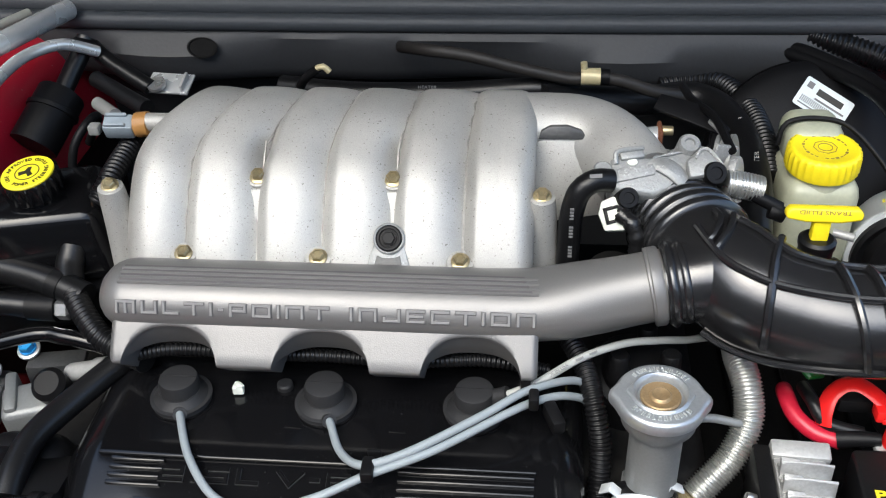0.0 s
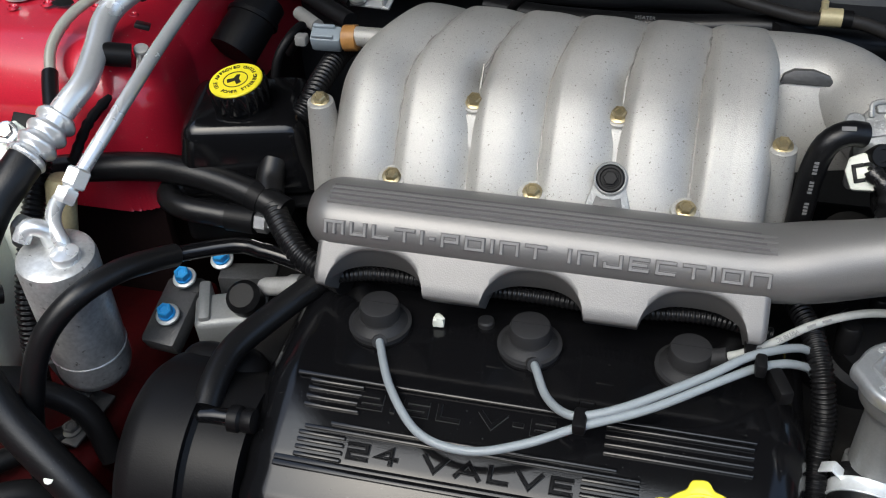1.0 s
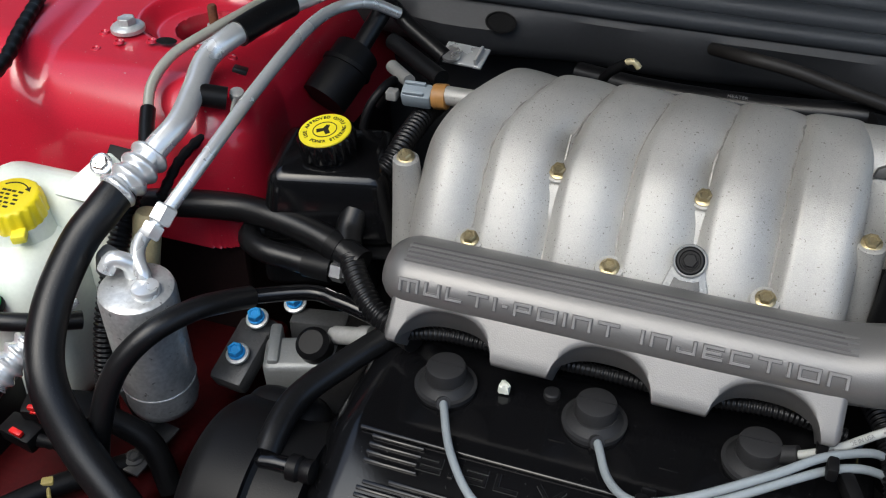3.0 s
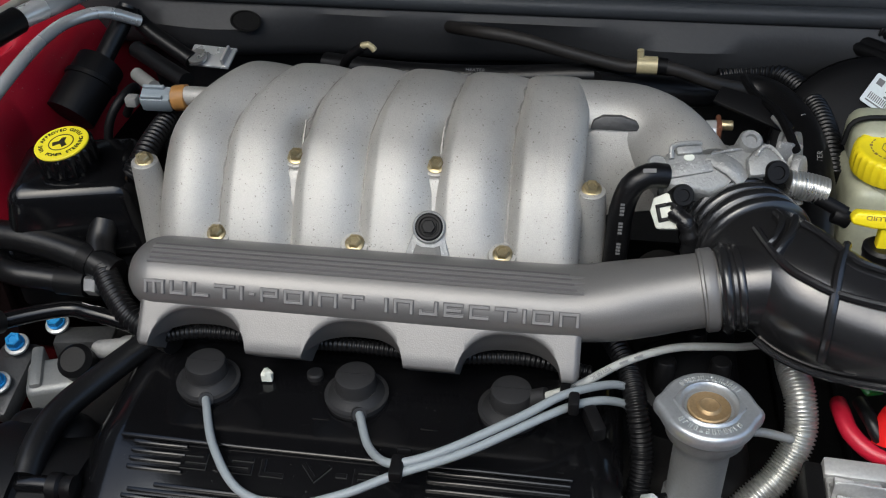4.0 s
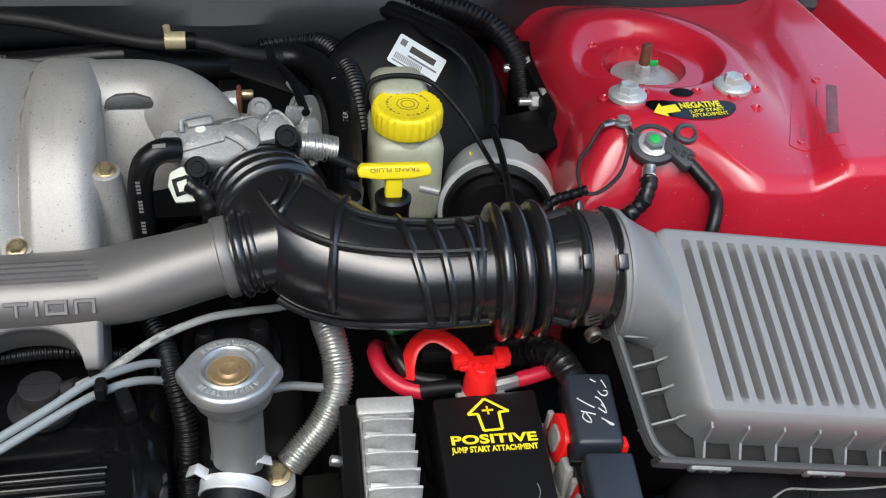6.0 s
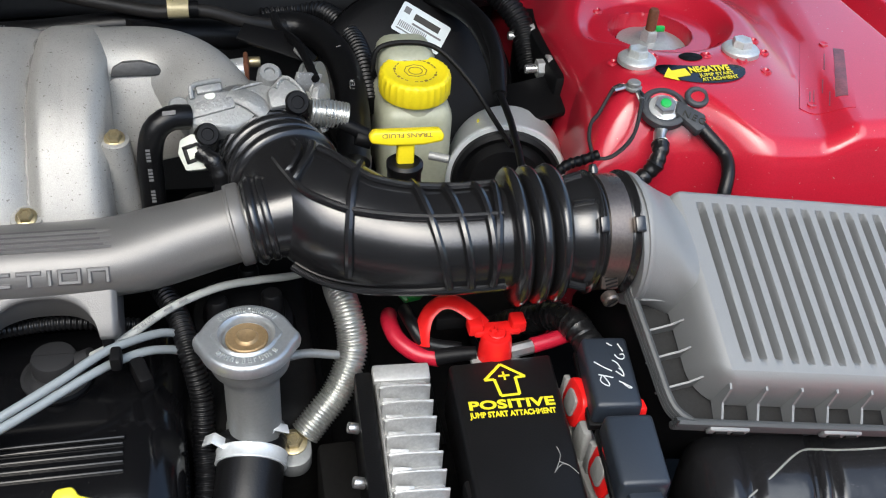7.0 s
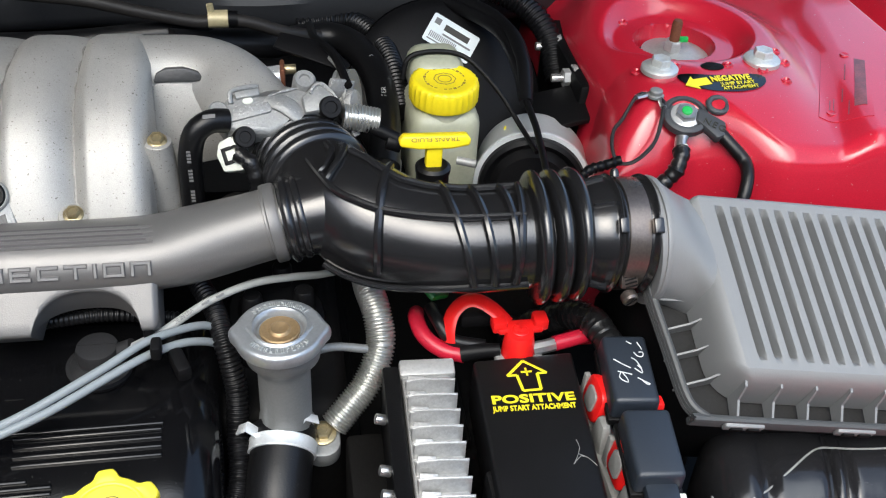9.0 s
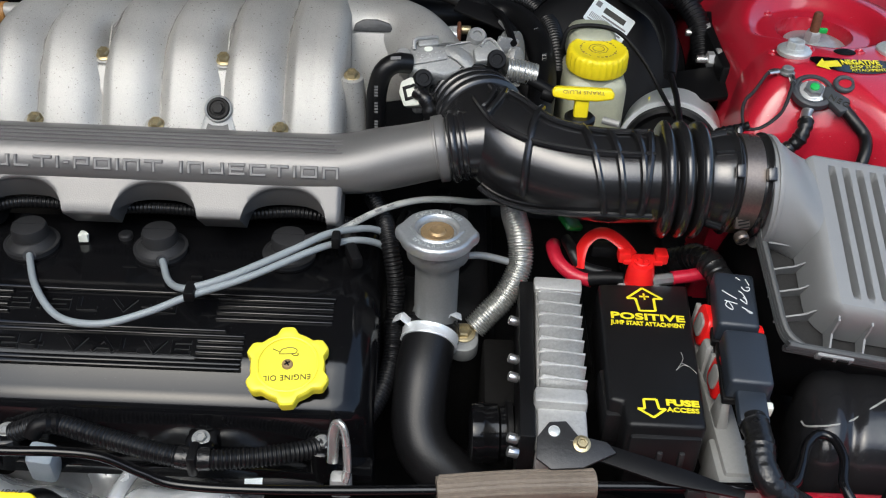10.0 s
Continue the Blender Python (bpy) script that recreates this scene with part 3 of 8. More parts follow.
pm = frame_z((0.0405, 0.083, 0.071), (0, -0.74, 0.67))
# Same casting as the runners; shade and dirt go into a darker colour.
part("plug_boss", join(prism([(-0.0105, 0.006), (-0.0115, -0.004), (-0.0165, -0.022), (-0.0165, -0.0255), (0.0165, -0.0255), (0.0165, -0.022), (0.0115, -0.004), (0.0105, 0.006), (0.006, 0.0105), (-0.006, 0.0105)], -0.02, pm, 0.0016), lathe([(0.0118, -0.004), (0.0118, 0.0022), (0.0109, 0.0030), (0.0100, 0.0026), (0.0098, 0.0010)], pm, 32)), THROTTLE, manifold, "rough boss with shade and dirt in its darker colour")
# Thin dark plate paints the shade of a recess.
part("boss_recess", prism([(-0.0085, -0.0125), (-0.0110, -0.0225), (0.0110, -0.0225), (0.0085, -0.0125), (0.0045, -0.0142), (-0.0045, -0.0142)], 0.0008, pm @ Matrix.Translation((0, 0, -0.0002)), 0.0003), BRACKET, manifold, "dark plate for the recess shade below the plug")
part("drain_plug", lathe([(0.0099, 0.0), (0.0099, 0.0026), (0.0088, 0.0036), (0.0074, 0.0036), (0.0068, 0.0022), (0.0060, 0.0022), (0.0056, 0.0034), (0, 0.0034)], pm, 30), BLACK, manifold, "black recessed plug")
part("plug_hex", lathe([(0.0052, 0.003), (0.0052, 0.0050), (0.0045, 0.0056), (0, 0.0056)], pm, 6), BLACK, manifold)
NECK_PATH = [(0.130, 0.200, 0.096), (0.158, 0.202, 0.096), (0.182, 0.199, 0.096), (0.201, 0.187, 0.094), (0.214, 0.168, 0.091), (0.226, 0.146, 0.085)]
part("neck", sweep(NECK_PATH, 0.033, 32, 0.005, rad=lambda s, t: 0.0325 - 0.002 * s / t), CAST, manifold)
part("web_plate", prism([(0.146, -0.030), (0.206, -0.020), (0.204, 0.034), (0.196, 0.040), (0.152, 0.040), (0.146, 0.036)], 0.006, frame_z((0, 0.164, 0.069), (0, -0.95, 0.3)), 0.002), CAST, manifold)
# No hollow here: a dark plate paints in the pocket's shade.
part("web_pocket", prism([(0.1480, 0.0395), (0.1500, 0.046), (0.157, 0.0495), (0.170, 0.0500), (0.181, 0.0470), (0.1865, 0.0395)], 0.0088, frame_z((0, 0.164, 0.069), (0, -0.95, 0.3)), 0.001), BRACKET, manifold, "dark plate for the shaded pocket in the web")
part("sensor_port", sweep([(-0.150, 0.200, 0.100), (-0.182, 0.2035, 0.098)], 0.008, 16, smooth=False), CAST, manifold)

# ---- fuel rail cover: tube with skirt and lettering ----
rail = thing("injection_cover", "silver grey intake tube cover with three arches and raised lettering", "engine cover")
RC_Y, RC_Z, RC_R, RC_F = 0.040, 0.047, 0.0295, 0.80
part("tube", sweep([(-0.168, RC_Y, RC_Z), (-0.10, RC_Y, RC_Z), (0, RC_Y, RC_Z), (0.10, RC_Y, RC_Z), (0.15, RC_Y + 0.001, RC_Z + 0.001), (0.19, RC_Y + 0.004, RC_Z + 0.007), (0.235, RC_Y + 0.007, RC_Z + 0.017), (0.252, RC_Y + 0.0078, RC_Z + 0.0195)], RC_R, 40, 0.004,
                   rad=lambda s, t: (RC_R - 0.0045 * smoothstep(0.33, 0.39, s)) * math.sqrt(max(0.0, 1 - max(0.0, (0.026 - s) / 0.026) ** 2.2) + 1e-4), flat=lambda s: RC_F + (1 - RC_F) * smoothstep(0.31, 0.39, s)), RAIL, rail)


part("end_collar", lathe([(0.024, -0.0045), (0.0272, -0.0045), (0.0280, -0.0035), (0.0280, 0.0025), (0.0270, 0.0040), (0.024, 0.0040)], frame_z((0.2325, RC_Y + 0.0066, RC_Z + 0.0163), (1, 0.08, 0.18)), 44), RAIL, rail)


def skirt():
    """Sloping apron with three arched cut-outs."""
    m = frame_z((0, 0.0135, 0.046), (0, -0.72, 0.70))
    w = 0.0335

    def low(x):
        for c in (-0.108, 0.001, 0.106):
            u = abs(x - c) / 0.0345
            if u < 1:
                return -w + 0.0275 * max(0.0, 1 - u ** 2.6) ** 0.62
        return -w

    bm = bmesh.new()
    n = 330
    cols = []
    for i in range(n + 1):
        x = -0.152 + 0.304 * i / n
        edge = min(1.0, (0.152 - abs(x)) / 0.004)
        b = low(x) + 0.004 * (1 - edge) ** 2
        rows = [(0.006, 0.0), (b + 0.006 if b > -0.02 else b + 0.010, 0.0), (b + 0.0022, -0.0002), (b + 0.0008, -0.0009), (b, -0.0024), (b - 0.001, -0.034), (0.006, -0.034)]
        cols.append([bm.verts.new(m @ V(x, p, q - 0.0025 * (1 - edge) ** 2)) for p, q in rows])
    for a, b in zip(cols, cols[1:]):
        for k in range(6):
            bm.faces.new((a[k], b[k], b[k + 1], a[k + 1]))
    bm.faces.new(cols[0])
    bm.faces.new(cols[-1])
    return bm


part("skirt", skirt(), SKIRT, rail)
for c in (-0.108, 0.001, 0.106):
    wall, rows = bmesh.new(), []
    sm = frame_z((0, 0.0135, 0.046), (0, -0.72, 0.70))
    for i in range(41):
        u = i / 20 - 1
        arch = max(0.0, 1 - abs(u) ** 2.6) ** 0.62
        top = sm @ V(c + 0.0343 * u, -0.0335 + 0.0275 * arch + 0.0012, -0.0022)
        drop = 0.0245 * arch
        rows.append([wall.verts.new(p) for p in (top, top + V(0, 0.0040 * arch, -drop * 0.5), top + V(0, 0.0095 * arch, -drop * 0.97), top + V(0, 0.0105 * arch + 0.0008, -drop), top + V(0, 0.0125 * arch + 0.002, -drop), top + V(0, 0.008, 0))])
    for a, b in zip(rows, rows[1:]):
        for k in range(5):
            wall.faces.new((a[k], a[k + 1], b[k + 1], b[k]))
    part("arch_wall", wall, SKIRT, rail)


def on_tube(a, r=RC_R):
    return V(0, RC_Y + r * math.cos(radians(a)), RC_Z + RC_F * r * math.sin(radians(a)))


# Dark sheet between the ridges paints in the grooves' shade.
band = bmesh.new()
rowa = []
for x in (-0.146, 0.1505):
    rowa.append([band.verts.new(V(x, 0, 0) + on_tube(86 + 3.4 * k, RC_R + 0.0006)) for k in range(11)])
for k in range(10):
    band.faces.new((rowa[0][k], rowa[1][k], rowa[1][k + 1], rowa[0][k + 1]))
part("groove_band", band, RAIL_DARK, rail, "ribbed band with groove shade in its colour")
for k in range(4):
    a = 93 + 8.5 * k
    part("ridge", sweep([V(-0.147, 0, 0) + on_tube(a, RC_R + 0.0004), V(0.1515, 0, 0) + on_tube(a, RC_R + 0.0004)], 0.0012, 8, smooth=False), RAIL, rail)
tm = frame_z(on_tube(158, RC_R + 0.0002), (0, math.cos(radians(158)), math.sin(radians(158)) / RC_F)) @ Matrix.Translation((0.0015, 0.0004, 0))
# Wider dark copy of the text paints shade round each letter.
square_text("MULTI\u00b7POINT INJECTION", 0.2960, 0.0092, 0.0021, tm, RAIL_DARK, rail, "letter_edge", 0.0004, "painted shade outline of the raised letters", 0.0004)
square_text("MULTI\u00b7POINT INJECTION", 0.2960, 0.0092, 0.0018, tm, LETTER, rail, "raised_lettering", 0.0009)
for x, r in ((0.2290, 0.0275), (0.2345, 0.0268)):
    q = at_arc([(0.19, RC_Y + 0.004, RC_Z + 0.007), (0.235, RC_Y + 0.007, RC_Z + 0.017)], (x - 0.19) * 1.02)
    part("collar", lathe([(r - 0.004, -0.0022), (r, -0.0015), (r, 0.0015), (r - 0.004, 0.0022)], frame_z(q[0], q[1]), 36), RAIL, rail)

# ---- front valve cover ----
cover = thing("valve_cover", "glossy black valve cover with ribbed lines and lettering", "engine cover")
CPROF = ((0.045, -0.06), (0.043, -0.018), (0.036, -0.020), (-0.010, -0.0195), (-0.040, -0.0190), (-0.052, -0.0195), (-0.064, -0.0225), (-0.105, -0.0385), (-0.112, -0.0425), (-0.118, -0.0475), (-0.130, -0.053), (-0.138, -0.058), (-0.142, -0.066), (-0.145, -0.13))


def cover_body():
    bm = bmesh.new()
    xs = [-0.182, -0.180, -0.176, -0.169, -0.160, -0.150, -0.06, 0.06, 0.155, 0.165, 0.174, 0.181, 0.186, 0.189]
    cols = []
    for x in xs:
        q = max(0.0, (abs(x - 0.0035) - 0.152) / 0.0335)
        col = []
        for y, z in CPROF:
            col.append(bm.verts.new((x, y * (1 - 0.06 * q * q) + 0.004 * q * q, z - 0.022 * q ** 2.5 - (0.06 if x in (xs[0], xs[-1]) else 0))))
        cols.append(col)
    for a, b in zip(cols, cols[1:]):
        for k in range(len(CPROF) - 1):
            bm.faces.new((a[k], b[k], b[k + 1], a[k + 1]))
    return bm


part("shell", cover_body(), COVER, cover)
SLOPE = (0, -0.365, 0.931)
cm = frame_z((0, -0.085, -0.0302), SLOPE)


def cover_line(x0, x1, y, r=0.0012):
    """A raised bead along x on the sloping face; y counts up the slope from its middle."""
    a, b = cm @ V(x0, y, 0.0004), cm @ V(x1, y, 0.0004)
    return part("bead", rbox((x1 - x0, 2.4 * r, 0.0030), ((x0 + x1) / 2, y, 0.0003), 0.0006, cm, 2), COVER, cover)


cover_line(-0.150, 0.153, 0.0315)
for k in range(4):
    cover_line(0.060, 0.152, 0.0275 - 0.0058 * k)
    cover_line(-0.140, -0.102, 0.0275 - 0.0058 * k)
cover_line(-0.118, 0.070, -0.0005)
cover_line(-0.135, 0.085, -0.0050)
for k in range(4):
    cover_line(0.049, 0.085, -0.0095 - 0.0050 * k)
    cover_line(-0.138, -0.106, -0.0095 - 0.0050 * k)
cover_line(-0.150, 0.085, -0.0285, 0.0016)
cover_line(-0.150, 0.085, -0.0325, 0.0016)
for text, lx, ly, wide, high, name in (("2.5L", -0.0690, 0.0185, 0.0700, 0.0112, "engine_size_lettering"), ("V-6", 0.0030, 0.0185, 0.0500, 0.0112, "cylinder_lettering"), ("24 VALVE", -0.0290, -0.0165, 0.1480, 0.0118, "valve_lettering")):
    lm = cm @ Matrix.Translation((lx, ly, 0.0001))
    # Paler, wider copy paints the highlight along the black letters' edges.
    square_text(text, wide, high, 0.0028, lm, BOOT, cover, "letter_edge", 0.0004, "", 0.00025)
    square_text(text, wide, high, 0.0026, lm, COVER, cover, name, 0.0017)
part("hex_screw", lathe([(0.0060, -0.01), (0.0060, 0.004), (0.0048, 0.0052), (0, 0.0052)], pose(-0.034, 0.016, -0.020), 20), BOOT, cover)
part("paint_dab", lathe([(0, 0.0024), (0.0026, 0.0020), (0.0040, 0.0005), (0.0040, -0.006)], pose(-0.067, 0.008, -0.012), 11, wave=lambda a, k: 1 + 0.25 * math.sin(3 * a + k)), WHITE, cover, "dab of white paint on a screw")
for x in (0.055, -0.020, 0.095):
    part("cast_tick", rbox((0.012, 0.0012, 0.0012), (x, -0.024, -0.0190), 0.0003), COVER, cover)
part("flange", rbox((0.372, 0.02, 0.012), (0.0035, -0.150, -0.112), 0.003), COVER, cover)
for x in (-0.09, 0.058, 0.15):
    part("flange_boss", lathe([(0.012, -0.03), (0.012, 0), (0.009, 0.002), (0, 0.002)], pose(x, -0.149, -0.086), 20), COVER, cover)
    hexbolt(cover, (x, -0.149, -0.084), (0, -0.3, 1), 0.0048, NECK)

# oil filler cap
oil = thing("oil_cap", "yellow six lobed engine oil cap on the valve cover", "oil cap")
om = frame_z((0.1230, -0.1185, -0.041), (0, -0.30, 0.954), (1, 0.10, 0)) @ Matrix.Diagonal((1.03, 1.03, 1.0, 1))


def lobes(a, k):
    u = (math.cos(6 * (a - radians(90))) + 1) / 2
    return 1.0 + 0.19 * smoothstep(0.35, 0.90, u) * (1 if 1 <= k <= 6 else 0.0)


part("grip", lathe([(0.0235, 0.0), (0.0268, 0.003), (0.0272, 0.009), (0.0272, 0.012), (0.0262, 0.0135), (0.0235, 0.0142), (0.0215, 0.0142), (0.0205, 0.0125), (0, 0.0125)], om, 96, lobes), YELLOW_OLD, oil)
part("screw", join(lathe([(0, 0.0030), (0.0030, 0.0027), (0.0042, 0.0014), (0.0042, 0)], om @ pose(0, 0, 0.0125), 22)), BRASS, oil, "brassy cross head screw")
part("screw_cross", join(rbox((0.0046, 0.0011, 0.0006), (0, 0, 0.0030), 0, om @ pose(0, 0, 0.0125, 0, 0, 30)), rbox((0.0011, 0.0046, 0.0006), (0, 0, 0.0030), 0, om @ pose(0, 0, 0.0125, 0, 0, 30))), SHADE, oil)
part("lip_ring", lathe([(0.0212, 0.0122), (0.0212, 0.0150), (0.0222, 0.0154), (0.0232, 0.0150), (0.0232, 0.0130)], om, 64), YELLOW_OLD, oil)
letters("ENGINE OIL", 0.0062, om @ pose(0, -0.0105, 0.0132, 0, 0, 180), BLACK_INK, oil, "lettering", 0.0004, 1.05, wide=0.034)
part("oil_can_mark", join(sweep([om @ V(*q, 0.0133) for q in ((-0.006, 0.009), (0.0, 0.0088), (0.006, 0.0092), (0.0065, 0.0125), (0.002, 0.0140), (-0.004, 0.0130), (-0.006, 0.009))], 0.00035, 5, 0.002),
                          sweep([om @ V(*q, 0.0133) for q in ((-0.006, 0.011), (-0.010, 0.0132), (-0.0108, 0.0135))], 0.00035, 5, 0.002),
                          sweep([om @ V(*q, 0.0133) for q in ((0.003, 0.0088), (0.0045, 0.0072), (0.0075, 0.0072), (0.0075, 0.0090))], 0.00035, 5, 0.002)), BLACK_INK, oil)

# ---- spark plug boots and wires ----
for k, x in enumerate((-0.108, 0.0, 0.108)):
    boot = thing("spark_plug_boot", "dark grey rubber spark plug boot seated in the valve cover", "plug boot", "plug boots")
    part("skirt", lathe([(0.0222, -0.030), (0.0218, -0.017), (0.0205, -0.0150), (0.0170, -0.0125), (0.0150, -0.0095)], pose(x, 0, 0), 40), BOOT, boot)
    part("cap", lathe([(0.0148, -0.019), (0.0145, -0.002), (0.0136, 0.0005), (0.0118, 0.0012), (0, 0.0012)], pose(x, 0.001, 0), 40), BOOT, boot)
    part("mould_line", rbox((0.027, 0.0006, 0.0006), (x, 0.002, 0.0014), 0, pose(0, 0, 0)), BOOT, boot)
    part("hem", lathe([(0.0208, -0.0170), (0.0226, -0.0166), (0.0226, -0.0150), (0.0208, -0.0146)], pose(x, 0, 0), 40), BOOT, boot)
w1 = [(-0.107, -0.012, -0.022), (-0.102, -0.022, -0.014), (-0.083, -0.062, -0.013), (-0.055, -0.095, -0.014), (-0.021, -0.104, -0.012), (0.013, -0.096, -0.006), (0.044, -0.081, 0.0), (0.085, -0.062, 0.005), (0.131, -0.030, 0.009), (0.150, -0.014, 0.006), (0.168, -0.003, 0.002), (0.184, 0.008, -0.010), (0.190, 0.014, -0.022)]
w2 = [(0.001, -0.012, -0.022), (0.007, -0.022, -0.014), (0.019, -0.051, -0.010), (0.034, -0.071, -0.001), (0.049, -0.074, 0.004), (0.075, -0.063, 0.008), (0.117, -0.036, 0.014), (0.144, -0.014, 0.0155), (0.171, 0.008, 0.006), (0.184, 0.018, -0.004), (0.190, 0.024, -0.016)]
w3 = [(0.112, 0.001, -0.010), (0.122, 0.000, -0.006), (0.133, -0.001, 0.000), (0.152, 0.003, 0.008), (0.183, 0.023, 0.015), (0.214, 0.040, 0.015), (0.242, 0.053, 0.008), (0.262, 0.066, -0.002), (0.285, 0.082, -0.012), (0.31, 0.10, -0.03)]
for pts, mt in ((w1, WIRE), (w2, WIRE), (w3, WIRE_OLD)):
    wire = thing("ignition_wire", "smooth grey silicone ignition wire" if mt is WIRE else "pale grey printed ignition wire", "ignition wire", "ignition wires")
    part("insulation", sweep(pts, 0.0029, 14, 0.004), mt, wire)
    if mt is WIRE_OLD:
        part("boot_end", sweep([(0.113, 0.001, -0.008), (0.124, 0.000, -0.0045), (0.132, -0.001, -0.0005)], 0.0062, 14, 0.004), BOOT, wire, "dark grey boot end")
        lp, lt, _ = at_arc(pts, 0.060)
        letters("MADE IN USA", 0.0042, frame_z(lp + V(0, -0.0026, 0.0027), (0, -0.7, 0.7), lt), GREY_INK, wire, "print", 0.0002, wide=0.020)
        for s in (0.040, 0.080, 0.092):
            p, t, _ = at_arc(pts, s)
            mm = frame_z(p + V(0, -0.003, 0.0031), (0, -0.7, 0.7), t)
            bars([(0, 0, 0.006, 0.0014)], mm, GREY_INK, wire)
    else:
        part("boot_end", sweep([pts[0], pts[1]], 0.0052, 12, 0.004), BOOT, wire)
clip = thing("wire_clip", "black plastic clip holding two ignition wires", "clip")
part("clip_band", rbox((0.0085, 0.017, 0.009), (0.044, -0.078, 0.002), 0.002, None), BLACK, clip)
part("clip_tab", rbox((0.009, 0.0025, 0.006), (0.047, -0.0665, 0.005), 0.001, None), BLACK, clip)
for k, (x, y, z) in enumerate(((0.150, -0.020, 0.014), (0.144, 0.001, 0.011))):
    solo("wire_clip", rbox((0.007, 0.013, 0.011), (x, y, z), 0.002), BLACK, "small black clip on the ignition wires", "clip", "wire clips")
solo("wire_bracket", rbox((0.010, 0.024, 0.012), (0, 0, 0), 0.003, pose(0.164, -0.022, 0.000, 0, 0, 20)), BLACK, "black plastic bracket for the ignition wires", "bracket")

# ---- air intake hose ----
duct = thing("intake_hose", "black ribbed rubber intake hose with bellows", "hose")
DUCT = [(0.2525, 0.130, 0.062), (0.2565, 0.117, 0.064), (0.263, 0.095, 0.068), (0.271, 0.073, 0.069), (0.284, 0.055, 0.067), (0.302, 0.042, 0.062), (0.327, 0.030, 0.059), (0.362, 0.020, 0.058), (0.405, 0.018, 0.060), (0.437, 0.018, 0.061), (0.466, 0.018, 0.060), (0.493, 0.018, 0.058)]
DT = frames_of(DUCT, 0.002)[-1][2]


def gauss(s, c, w):
    return math.exp(-((s - c) / w) ** 2)


def duct_r(s):
    r = 0.0365 + 0.0040 * gauss(s, 0.098, 0.030) - 0.0005 * smoothstep(0.10, 0.20, s) + 0.0032 * smoothstep(DT - 0.05, DT - 0.035, s)
    return r


def bump(s, c, w, h):
    """Half round bead."""
    return h * math.sqrt(max(0.0, 1 - ((s - c) / w) ** 2))


def duct_rad(s, t):
    r = duct_r(s)
    for c in (0.006, 0.0155, 0.025, 0.0345, 0.044):
        r += bump(s, c, 0.0042, 0.0042)
    for c in (t - 0.0820, t - 0.0690, t - 0.0560):
        r += bump(s, c, 0.0060, 0.0118)
    r += 0.0035 * gauss(s, t - 0.0310, 0.0018) + 0.0040 * gauss(s, t - 0.0060, 0.0022)
    return r


part("hose_wall", sweep(DUCT, 0.038, 48, 0.0008, rad=duct_rad), HOSE, duct)
DUCT_FRAMES = frames_of(DUCT, 0.0004)


def on_hose(p, lift=0.0024):
    """The place on the hose's skin nearest to p."""
    q = min(DUCT_FRAMES, key=lambda f: (f[0] - p).length)
    w = p - q[0]
    w -= w.dot(q[1]) * q[1]
    return q[0] + w.normalized() * (duct_r(q[2]) + lift)


def rib(points, r=0.0026, name="ridge"):
    row = [on_hose(p) for p in smooth_path(points, 0.003)]
    return part(name, sweep(row, r, 8, smooth=False), HOSE, duct)


rib([(0.254, 0.060, 0.112), (0.262, 0.046, 0.106), (0.273, 0.031, 0.099), (0.287, 0.023, 0.094), (0.302, 0.0155, 0.092), (0.318, 0.011, 0.091), (0.335, 0.0065, 0.092), (0.352, 0.0025, 0.094), (0.372, 0.001, 0.094), (0.398, 0.000, 0.094)], 0.0026)
rib([(0.266, 0.030, 0.040), (0.282, 0.022, 0.037), (0.299, 0.013, 0.037), (0.318, 0.002, 0.039), (0.337, -0.010, 0.043), (0.361, -0.018, 0.047), (0.380, -0.020, 0.047), (0.400, -0.022, 0.047)], 0.0026)
rib([(0.286, 0.066, 0.108), (0.296, 0.057, 0.107), (0.305, 0.047, 0.105), (0.317, 0.038, 0.102), (0.328, 0.036, 0.099), (0.342, 0.034, 0.097), (0.362, 0.035, 0.096), (0.380, 0.034, 0.096), (0.400, 0.033, 0.096)])
rib([(0.270, 0.076, 0.109), (0.273, 0.066, 0.110), (0.268, 0.052, 0.108), (0.263, 0.046, 0.103)], name="cross_rib")
rib([(0.283, 0.072, 0.110), (0.279, 0.058, 0.111), (0.273, 0.047, 0.108), (0.268, 0.040, 0.102)], name="cross_rib")
for back, mid, low in ((0.312, 0.3015, 0.2995), (0.344, 0.353, 0.3625), (0.365, 0.3715, 0.3770), (0.385, 0.3895, 0.3910), (0.3985, 0.3945, 0.3905)):
    arc = []
    for k in range(11):
        a = radians(66 + 12.6 * k)
        v = k / 10
        x = back * (1 - v) * (1 - 2 * v) + mid * 4 * v * (1 - v) + low * v * (2 * v - 1)
        best = min((f[0] + (duct_r(f[2])) * (V(0, math.cos(a), math.sin(a)) - V(0, math.cos(a), math.sin(a)).dot(f[1]) * f[1]).normalized() for f in DUCT_FRAMES), key=lambda p: abs(p.x - x))
        arc.append(best)
    part("hoop", sweep([on_hose(p, 0.0022) for p in arc], 0.0030, 8, 0.003), HOSE, duct)
part("ridge", along(DUCT, (0, -0.35, 0.94), lambda s: duct_r(s) + 0.0010, 0.0022, DT - 0.049, DT - 0.034), HOSE, duct)
part("ridge", along(DUCT, (0, -0.80, -0.52), lambda s: duct_r(s) + 0.0010, 0.0022, DT - 0.049, DT - 0.034), HOSE, duct)
part("ridge", along(DUCT, (0, 0.40, 0.90), lambda s: duct_r(s) + 0.0010, 0.0022, DT - 0.049, DT - 0.034), HOSE, duct)
